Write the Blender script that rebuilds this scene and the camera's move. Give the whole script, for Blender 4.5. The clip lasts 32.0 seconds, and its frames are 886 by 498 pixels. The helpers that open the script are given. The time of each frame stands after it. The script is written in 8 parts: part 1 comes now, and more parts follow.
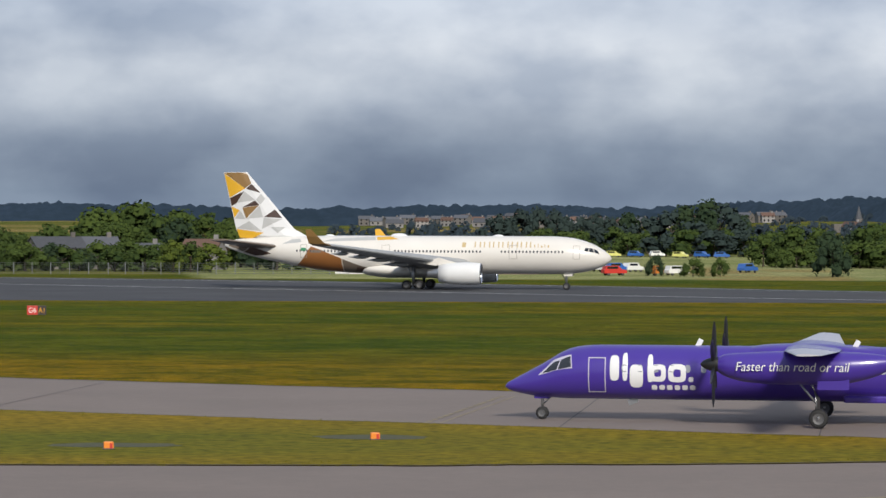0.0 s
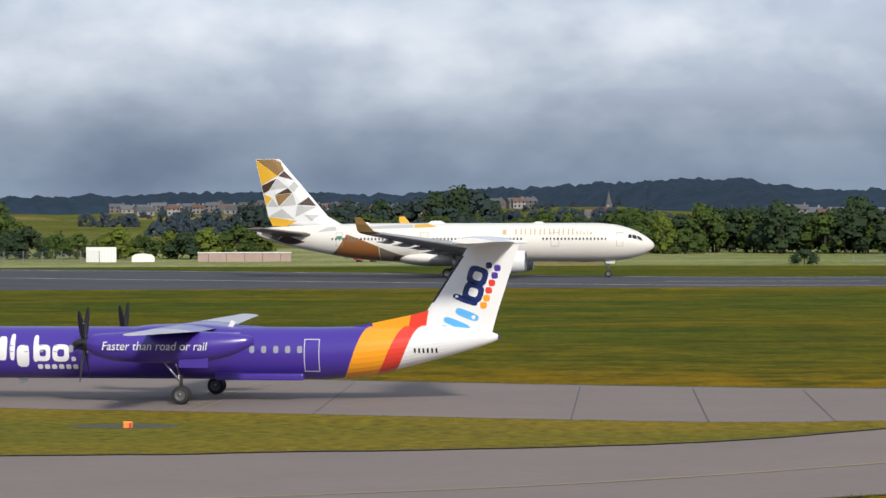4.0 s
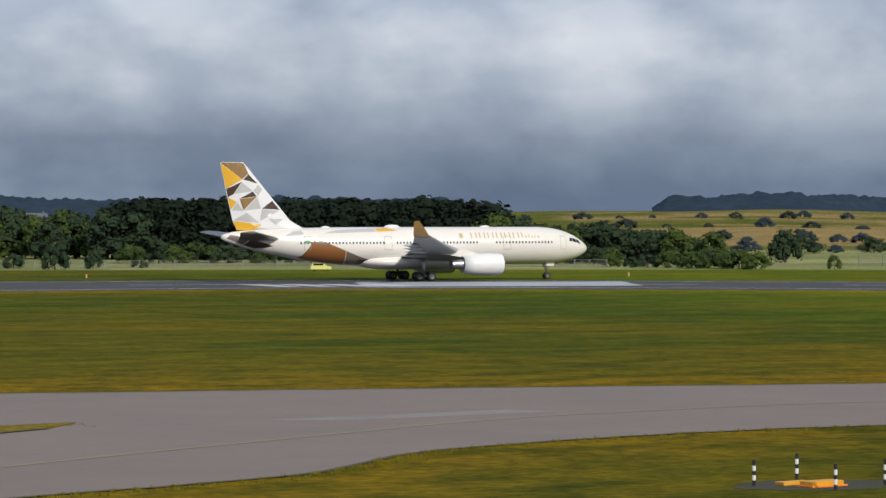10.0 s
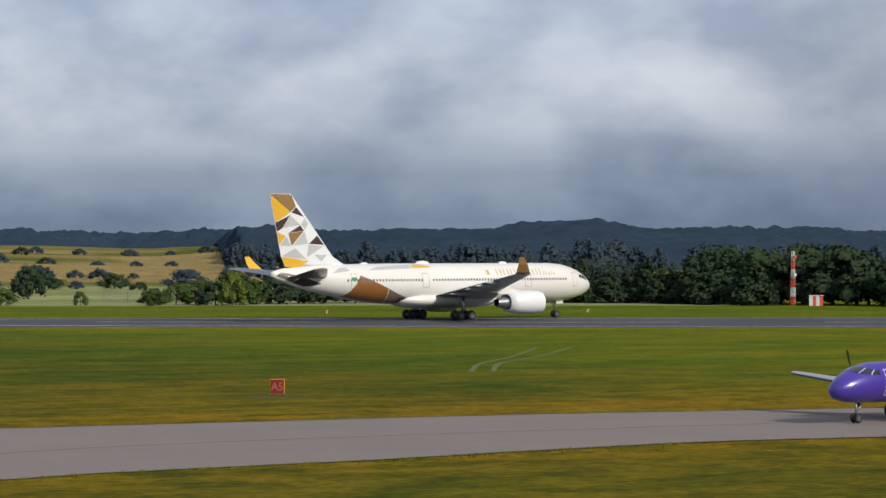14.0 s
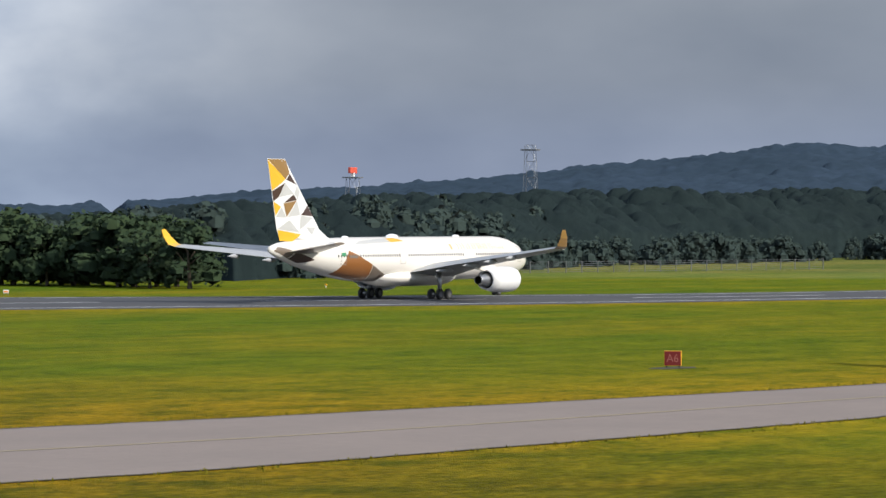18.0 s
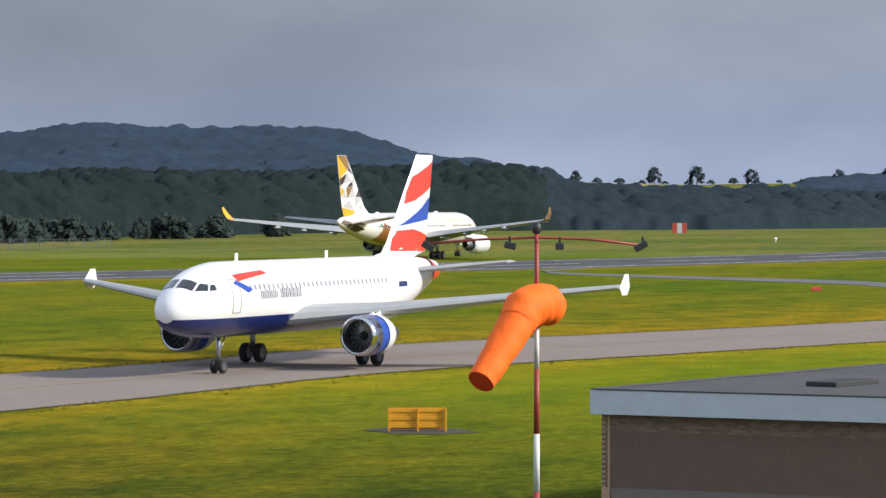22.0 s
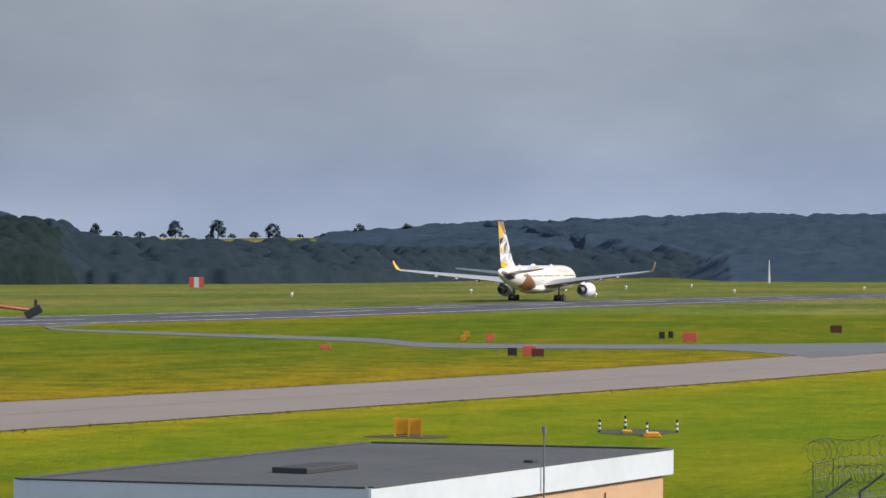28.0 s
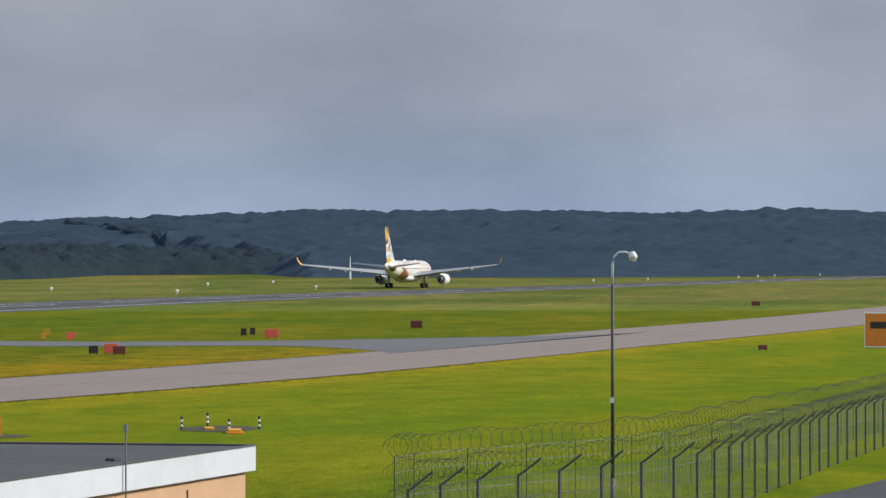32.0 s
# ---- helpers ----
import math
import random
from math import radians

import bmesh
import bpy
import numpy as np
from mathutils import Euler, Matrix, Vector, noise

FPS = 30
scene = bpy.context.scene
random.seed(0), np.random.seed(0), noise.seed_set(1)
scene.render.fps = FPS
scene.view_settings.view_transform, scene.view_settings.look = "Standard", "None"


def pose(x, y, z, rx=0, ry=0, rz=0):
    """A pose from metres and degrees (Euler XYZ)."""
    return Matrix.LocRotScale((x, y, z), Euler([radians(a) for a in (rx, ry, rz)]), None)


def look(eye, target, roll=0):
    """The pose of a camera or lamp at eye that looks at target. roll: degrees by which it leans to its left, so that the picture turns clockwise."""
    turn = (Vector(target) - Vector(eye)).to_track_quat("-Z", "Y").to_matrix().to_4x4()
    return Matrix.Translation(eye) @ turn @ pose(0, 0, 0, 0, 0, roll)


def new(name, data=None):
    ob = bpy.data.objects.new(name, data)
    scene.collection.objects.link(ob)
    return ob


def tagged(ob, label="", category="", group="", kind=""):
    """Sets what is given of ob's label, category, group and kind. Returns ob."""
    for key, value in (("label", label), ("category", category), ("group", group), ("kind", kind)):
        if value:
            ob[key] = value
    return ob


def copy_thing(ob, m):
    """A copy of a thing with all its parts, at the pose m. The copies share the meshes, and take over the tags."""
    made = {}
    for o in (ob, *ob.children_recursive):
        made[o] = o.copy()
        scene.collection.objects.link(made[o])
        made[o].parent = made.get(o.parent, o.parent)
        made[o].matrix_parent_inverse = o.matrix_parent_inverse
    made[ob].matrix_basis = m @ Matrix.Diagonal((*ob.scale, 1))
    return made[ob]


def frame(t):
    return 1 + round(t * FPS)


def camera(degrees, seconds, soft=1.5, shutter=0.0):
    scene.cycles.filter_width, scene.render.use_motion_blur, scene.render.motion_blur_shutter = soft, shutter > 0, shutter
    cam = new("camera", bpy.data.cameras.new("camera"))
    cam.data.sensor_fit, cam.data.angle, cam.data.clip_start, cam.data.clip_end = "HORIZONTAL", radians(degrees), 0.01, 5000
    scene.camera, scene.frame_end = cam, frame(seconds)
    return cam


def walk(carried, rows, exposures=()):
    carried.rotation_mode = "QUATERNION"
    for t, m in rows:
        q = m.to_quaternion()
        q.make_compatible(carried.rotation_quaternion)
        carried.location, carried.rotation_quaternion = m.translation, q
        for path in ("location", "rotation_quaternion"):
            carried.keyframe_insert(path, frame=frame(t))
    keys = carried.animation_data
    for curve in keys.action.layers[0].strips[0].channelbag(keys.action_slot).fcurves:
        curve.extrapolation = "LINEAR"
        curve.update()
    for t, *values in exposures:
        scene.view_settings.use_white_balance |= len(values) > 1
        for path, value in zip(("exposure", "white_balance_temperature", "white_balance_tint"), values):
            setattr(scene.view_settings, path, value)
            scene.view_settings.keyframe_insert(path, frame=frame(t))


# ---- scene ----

CAMERA_ROWS = [
    (0, 0.00, 0.00, 0.000, -0.457, -0.21), (0.5, 0.00, 0.00, 0.282, -0.505, -0.08), (1, 0.00, 0.00, 0.260, -0.571, -0.12), (1.5, 0.00, 0.00, 0.299, -0.552, -0.09),
    (2, 0.00, 0.00, 0.778, -0.560, 0.10), (2.5, 0.00, 0.00, 1.910, -0.638, 0.04), (4.5, 0.00, 0.00, 5.698, -0.699, 0.08), (5, 0.00, 0.00, 7.246, -0.678, -0.04),
    (5.5, 0.00, 0.00, 8.971, -0.605, -0.03), (6, 0.00, 0.00, 10.456, -0.575, -0.04), (6.5, 0.00, 0.00, 11.752, -0.515, -0.07), (7, 0.00, 0.00, 13.110, -0.512, -0.08),
    (7.5, 0.00, 0.00, 14.202, -0.560, 0.08), (8, 0.00, 0.00, 15.195, -0.658, 0.02), (8.5, 0.00, 0.00, 16.366, -0.402, -0.00), (9, 0.00, 0.00, 18.512, -0.326, -0.44),
    (9.5, 0.00, 0.00, 19.601, -0.574, -0.04), (10, 0.00, 0.00, 20.870, -0.621, 0.02), (10.5, 0.00, 0.00, 22.859, -0.576, -0.01), (11, 0.00, 0.00, 24.872, -0.518, 0.13),
    (11.5, -1.05, 0.91, 26.398, -0.333, 0.03), (12, -2.79, 2.43, 28.359, -0.342, 0.02), (12.5, -3.49, 3.04, 29.970, -0.457, -0.02), (13, -3.49, 3.04, 31.475, -0.519, -0.19),
    (13.5, -3.49, 3.04, 33.260, -0.148, -0.18), (14, -0.29, 6.92, 35.065, 0.036, 0.02), (14.5, 2.91, 10.81, 37.986, -0.604, -0.00), (15, 2.91, 10.81, 39.194, -0.326, -0.05),
    (15.5, 2.91, 10.81, 40.891, -0.979, 0.01), (17.5, 32.91, 41.81, 51.392, -0.289, -0.07), (18, 32.91, 41.81, 52.688, -0.477, 0.00), (18.5, 32.91, 41.81, 55.091, -0.529, 0.19),
    (19, 32.91, 41.81, 56.828, -0.395, -0.04), (19.5, 32.91, 41.81, 58.286, -0.791, -0.01), (20, 32.91, 41.81, 59.886, -0.820, -0.39), (20.5, 32.91, 41.81, 61.168, -0.414, -0.11),
    (21, 32.91, 41.81, 62.841, -0.879, -0.07), (21.5, 32.91, 41.81, 65.194, -0.963, -0.02), (22, 32.91, 41.81, 65.754, -0.857, 0.02), (22.5, 32.91, 41.81, 70.045, -0.310, 0.03),
    (23, 32.91, 41.81, 72.299, -0.073, -0.15), (23.5, 32.91, 41.81, 71.895, 0.173, -0.18), (24, 32.91, 41.81, 71.840, -0.042, 0.19), (24.5, 45.08, 44.37, 71.300, 0.096, -0.05),
    (25, 47.51, 44.88, 72.033, -0.160, -0.25), (25.5, 47.51, 44.88, 72.989, -0.215, -0.34), (26, 47.51, 44.88, 74.111, -0.333, -0.70), (26.5, 47.51, 44.88, 74.558, -0.091, -0.65),
    (28.5, 47.51, 44.88, 74.635, 0.220, -0.01), (29, 47.51, 44.88, 76.234, -0.308, 0.01), (29.5, 47.51, 44.88, 77.424, -0.081, -0.00), (30, 47.51, 44.88, 78.970, 0.450, -0.02),
    (30.5, 47.51, 44.88, 80.833, -0.376, 0.00), (31, 47.51, 44.88, 81.478, -0.791, 0.11), (31.5, 47.51, 44.88, 82.133, -0.157, -0.11), (32, 47.51, 44.88, 82.224, 0.104, 0.03),
]


def aim(x, y, yaw, pitch, roll, z=9.7):
    """A camera pose from its place, its compass turn from +y, its tilt and its lean."""
    a, b = radians(yaw), radians(pitch)
    way = Vector((math.sin(a) * math.cos(b), math.cos(a) * math.cos(b), math.sin(b)))
    eye = Vector((x, y, z))
    return look(eye, eye + way * 100, -roll)


cam = camera(16.226, 32.0, soft=1.5)
walk(cam, [(t, aim(x, y, yaw, pitch, roll)) for t, x, y, yaw, pitch, roll in CAMERA_ROWS],
     exposures=[(0, -0.06), (2.5, 0.0), (5, 0.14), (7, 0.02), (10, -0.12), (12.5, -0.08), (15.5, 0.12), (17.5, 0.5), (22, 0.60), (26.5, 0.58), (29, 0.48), (32, 0.40)])

# ---- sky and sun ----
SUN_AZ, SUN_EL = 167.0, 31.0
world = bpy.data.worlds.new("sky")
scene.world = world
world.use_nodes = True
wt = world.node_tree
wt.nodes.clear()


def wnode(kind, **props):
    n = wt.nodes.new(kind)
    for k, v in props.items():
        if k == "operation":
            n.operation = v
        elif k == "blend":
            n.blend_type = v
    return n


w_out = wnode("ShaderNodeOutputWorld")
w_bg = wnode("ShaderNodeBackground")
w_bg.inputs["Strength"].default_value = 1.0
w_sky = wnode("ShaderNodeTexSky")
w_sky.sky_type = "NISHITA"
w_sky.sun_disc = False
w_sky.sun_elevation = radians(SUN_EL)
w_sky.sun_rotation = radians(SUN_AZ)
w_tc = wnode("ShaderNodeTexCoord")
w_sep = wnode("ShaderNodeSeparateXYZ")
wt.links.new(w_tc.outputs["Generated"], w_sep.inputs[0])
# cloud deck: puffs flattened towards the horizon
w_map = wnode("ShaderNodeMapping")
w_map.inputs["Scale"].default_value = (5.0, 5.0, 11.0)
w_map.inputs["Location"].default_value = (0.35, 1.7, 0.2)
wt.links.new(w_tc.outputs["Generated"], w_map.inputs[0])
w_n1 = wnode("ShaderNodeTexNoise")
w_n1.inputs["Scale"].default_value = 1.9
w_n1.inputs["Detail"].default_value = 4.5
w_n1.inputs["Roughness"].default_value = 0.5
w_n1.inputs["Distortion"].default_value = 0.0
wt.links.new(w_map.outputs[0], w_n1.inputs["Vector"])
# brightness of the deck with height above the horizon
w_band = wnode("ShaderNodeMath", operation="MULTIPLY_ADD")
wt.links.new(w_sep.outputs["Z"], w_band.inputs[0])
w_band.inputs[1].default_value = 12.0
w_band.inputs[2].default_value = 0.0
w_ramp = wnode("ShaderNodeValToRGB")
e = w_ramp.color_ramp.elements
e[0].position, e[0].color = 0.0, (0.185, 0.240, 0.335, 1)
e[1].position, e[1].color = 1.0, (0.39, 0.45, 0.56, 1)
for pos, col in ((0.12, (0.150, 0.202, 0.292, 1)), (0.30, (0.200, 0.252, 0.345, 1)), (0.48, (0.38, 0.43, 0.52, 1)), (0.68, (0.48, 0.525, 0.61, 1)), (0.88, (0.43, 0.485, 0.59, 1))):
    k = e.new(pos)
    k.color = col
wt.links.new(w_band.outputs[0], w_ramp.inputs[0])
w_cr = wnode("ShaderNodeValToRGB")
e = w_cr.color_ramp.elements
e[0].position, e[0].color = 0.33, (0.77, 0.81, 0.875, 1)
e[1].position, e[1].color = 0.70, (1.25, 1.23, 1.20, 1)
wt.links.new(w_n1.outputs["Fac"], w_cr.inputs[0])
w_mul = wnode("ShaderNodeMixRGB", blend="MULTIPLY")
w_mul.inputs[0].default_value = 1.0
wt.links.new(w_ramp.outputs[0], w_mul.inputs[1])
wt.links.new(w_cr.outputs[0], w_mul.inputs[2])
# smaller puffs with firmer edges
w_map2 = wnode("ShaderNodeMapping")
w_map2.inputs["Scale"].default_value = (5.0, 5.0, 8.5)
w_map2.inputs["Location"].default_value = (2.1, 0.4, 1.3)
wt.links.new(w_tc.outputs["Generated"], w_map2.inputs[0])
w_n2 = wnode("ShaderNodeTexNoise")
w_n2.inputs["Scale"].default_value = 4.2
w_n2.inputs["Detail"].default_value = 5
w_n2.inputs["Roughness"].default_value = 0.48
w_n2.inputs["Distortion"].default_value = 0.0
wt.links.new(w_map2.outputs[0], w_n2.inputs["Vector"])
w_cr2 = wnode("ShaderNodeValToRGB")
e = w_cr2.color_ramp.elements
e[0].position, e[0].color = 0.38, (0.80, 0.83, 0.88, 1)
e[1].position, e[1].color = 0.62, (1.24, 1.21, 1.16, 1)
wt.links.new(w_n2.outputs["Fac"], w_cr2.inputs[0])
w_puff = wnode("ShaderNodeMixRGB", blend="MULTIPLY")
w_puff.inputs[0].default_value = 1.0
wt.links.new(w_mul.outputs[0], w_puff.inputs[1])
wt.links.new(w_cr2.outputs[0], w_puff.inputs[2])
# to the east a thicker, smoother deck, palest along the horizon
w_ramp2 = wnode("ShaderNodeValToRGB")
e = w_ramp2.color_ramp.elements
e[0].position, e[0].color = 0.0, (0.200, 0.243, 0.345, 1)
e[1].position, e[1].color = 1.0, (0.175, 0.192, 0.232, 1)
for pos, col in ((0.14, (0.192, 0.233, 0.328, 1)), (0.32, (0.158, 0.194, 0.278, 1)), (0.55, (0.160, 0.185, 0.242, 1)), (0.80, (0.168, 0.188, 0.234, 1))):
    k = e.new(pos)
    k.color = col
wt.links.new(w_band.outputs[0], w_ramp2.inputs[0])
w_soft = wnode("ShaderNodeMixRGB", blend="MIX")
w_soft.inputs[0].default_value = 0.25
wt.links.new(w_cr.outputs[0], w_soft.inputs[1])
w_soft.inputs[2].default_value = (1, 1, 1, 1)
w_deck = wnode("ShaderNodeMixRGB", blend="MULTIPLY")
w_deck.inputs[0].default_value = 1.0
wt.links.new(w_ramp2.outputs[0], w_deck.inputs[1])
wt.links.new(w_soft.outputs[0], w_deck.inputs[2])
w_thick = wnode("ShaderNodeValToRGB")
e = w_thick.color_ramp.elements
e[0].position, e[0].color = 0.70, (0.84, 0.85, 0.88, 1)
e[1].position, e[1].color = 1.0, (1.24, 1.24, 1.22, 1)
for pos, v in ((0.86, 0.90), (0.94, 1.08)):
    k = e.new(pos)
    k.color = (v, v, v, 1)
wt.links.new(w_sep.outputs["X"], w_thick.inputs[0])
w_deck2 = wnode("ShaderNodeMixRGB", blend="MULTIPLY")
w_deck2.inputs[0].default_value = 1.0
wt.links.new(w_deck.outputs[0], w_deck2.inputs[1])
wt.links.new(w_thick.outputs[0], w_deck2.inputs[2])
w_east = wnode("ShaderNodeMapRange")
w_east.interpolation_type = "SMOOTHSTEP"
w_east.inputs["From Min"].default_value = 0.60
w_east.inputs["From Max"].default_value = 0.80
wt.links.new(w_sep.outputs["X"], w_east.inputs["Value"])
w_mul2 = wnode("ShaderNodeMixRGB", blend="MIX")
wt.links.new(w_east.outputs[0], w_mul2.inputs[0])
wt.links.new(w_puff.outputs[0], w_mul2.inputs[1])
wt.links.new(w_deck2.outputs[0], w_mul2.inputs[2])
# the clear sky above adds a little blue through the deck
w_dim = wnode("ShaderNodeMixRGB", blend="MULTIPLY")
w_dim.inputs[0].default_value = 1.0
w_dim.inputs[2].default_value = (0.008, 0.008, 0.008, 1)
wt.links.new(w_sky.outputs[0], w_dim.inputs[1])
w_add = wnode("ShaderNodeMixRGB", blend="ADD")
w_add.inputs[0].default_value = 1.0
wt.links.new(w_mul2.outputs[0], w_add.inputs[1])
wt.links.new(w_dim.outputs[0], w_add.inputs[2])
wt.links.new(w_add.outputs[0], w_bg.inputs["Color"])
wt.links.new(w_bg.outputs[0], w_out.inputs[0])

sun = new("sun", bpy.data.lights.new("sun", "SUN"))
sun.data.energy = 3.5
sun.data.angle = radians(8.0)
sun.data.color = (1.0, 0.94, 0.84)
sun.matrix_world = look((math.sin(radians(SUN_AZ)) * math.cos(radians(SUN_EL)) * 100, math.cos(radians(SUN_AZ)) * math.cos(radians(SUN_EL)) * 100,
                         math.sin(radians(SUN_EL)) * 100), (0, 0, 0))

# ---- materials ----
def paint(name, color, rough=0.5, metal=0.0, grain=0.0, grain_size=1.0, stain=0.0, stain_size=10.0, bump=0.0, bump_size=1.0, coat=0.0, emit=0.0, tint=None, by_object=0.0):
    """A surface of one main colour with fine grain, broad stains and relief, all in metres of the object's own space."""
    m = bpy.data.materials.new(name)
    m.use_nodes = True
    t = m.node_tree
    b = t.nodes["Principled BSDF"]
    b.inputs["Base Color"].default_value = (*color, 1)
    b.inputs["Roughness"].default_value = rough
    b.inputs["Metallic"].default_value = metal
    b.inputs["Coat Weight"].default_value = coat
    if emit:
        b.inputs["Emission Color"].default_value = (*color, 1)
        b.inputs["Emission Strength"].default_value = emit
    tc = t.nodes.new("ShaderNodeTexCoord")
    last = None
    other = tint or tuple(c * 0.55 for c in color)
    for amount, size, detail in ((stain, stain_size, 5), (grain, grain_size, 6)):
        if not amount:
            continue
        n = t.nodes.new("ShaderNodeTexNoise")
        n.inputs["Scale"].default_value = 1.0 / size
        n.inputs["Detail"].default_value = detail
        n.inputs["Roughness"].default_value = 0.62
        t.links.new(tc.outputs["Object"], n.inputs["Vector"])
        r = t.nodes.new("ShaderNodeMapRange")
        r.inputs["From Min"].default_value = 0.35
        r.inputs["From Max"].default_value = 0.68
        r.inputs["To Max"].default_value = amount
        t.links.new(n.outputs["Fac"], r.inputs["Value"])
        mix = t.nodes.new("ShaderNodeMixRGB")
        t.links.new(r.outputs[0], mix.inputs[0])
        if last:
            t.links.new(last.outputs[0], mix.inputs[1])
        else:
            mix.inputs[1].default_value = (*color, 1)
        mix.inputs[2].default_value = (*other, 1)
        last = mix
    if by_object:
        oi = t.nodes.new("ShaderNodeObjectInfo")
        r = t.nodes.new("ShaderNodeMapRange")
        r.inputs["To Min"].default_value = 1.0 - by_object
        r.inputs["To Max"].default_value = 1.0 + by_object
        t.links.new(oi.outputs["Random"], r.inputs["Value"])
        hsv = t.nodes.new("ShaderNodeHueSaturation")
        t.links.new(r.outputs[0], hsv.inputs["Value"])
        if last:
            t.links.new(last.outputs[0], hsv.inputs["Color"])
        else:
            hsv.inputs["Color"].default_value = (*color, 1)
        last = hsv
    if last:
        t.links.new(last.outputs[0], b.inputs["Base Color"])
    if bump:
        n = t.nodes.new("ShaderNodeTexNoise")
        n.inputs["Scale"].default_value = 1.0 / bump_size
        n.inputs["Detail"].default_value = 4
        t.links.new(tc.outputs["Object"], n.inputs["Vector"])
        bp = t.nodes.new("ShaderNodeBump")
        bp.inputs["Strength"].default_value = bump
        bp.inputs["Distance"].default_value = bump_size * 0.3
        t.links.new(n.outputs["Fac"], bp.inputs["Height"])
        t.links.new(bp.outputs[0], b.inputs["Normal"])
    return m


def leafy(name, color, dark, soft=0.55):
    """Foliage: two greens mixed by clump and by twig."""
    m = bpy.data.materials.new(name)
    m.use_nodes = True
    t = m.node_tree
    b = t.nodes["Principled BSDF"]
    b.inputs["Roughness"].default_value = 0.8
    b.inputs["Specular IOR Level"].default_value = 0.25
    g = t.nodes.new("ShaderNodeNewGeometry")
    oi = t.nodes.new("ShaderNodeObjectInfo")
    add = t.nodes.new("ShaderNodeMath")
    add.operation = "MULTIPLY_ADD"
    add.inputs[1].default_value = 0.6
    t.links.new(g.outputs["Random Per Island"], add.inputs[0])
    sc = t.nodes.new("ShaderNodeMath")
    sc.operation = "MULTIPLY"
    sc.inputs[1].default_value = 0.4
    t.links.new(oi.outputs["Random"], sc.inputs[0])
    t.links.new(sc.outputs[0], add.inputs[2])
    mix = t.nodes.new("ShaderNodeMixRGB")
    mix.inputs[1].default_value = (*dark, 1)
    mix.inputs[2].default_value = (*color, 1)
    t.links.new(add.outputs[0], mix.inputs[0])
    t.links.new(mix.outputs[0], b.inputs["Base Color"])
    # leaves of a clump point every way: soften its shading towards the open sky
    sc2 = t.nodes.new("ShaderNodeVectorMath")
    sc2.operation = "MULTIPLY_ADD"
    sc2.inputs[1].default_value = (soft, soft, soft)
    sc2.inputs[2].default_value = (0.0, -0.28, 0.5)
    t.links.new(g.outputs["Normal"], sc2.inputs[0])
    nm = t.nodes.new("ShaderNodeVectorMath")
    nm.operation = "NORMALIZE"
    t.links.new(sc2.outputs[0], nm.inputs[0])
    t.links.new(nm.outputs[0], b.inputs["Normal"])
    b.inputs["Specular IOR Level"].default_value = 0.1
    # thin leaves let light through
    tr = t.nodes.new("ShaderNodeBsdfTranslucent")
    t.links.new(mix.outputs[0], tr.inputs["Color"])
    t.links.new(nm.outputs[0], tr.inputs["Normal"])
    both = t.nodes.new("ShaderNodeMixShader")
    both.inputs[0].default_value = 0.18
    t.links.new(b.outputs[0], both.inputs[1])
    t.links.new(tr.outputs[0], both.inputs[2])
    t.links.new(both.outputs[0], t.nodes["Material Output"].inputs["Surface"])
    return m


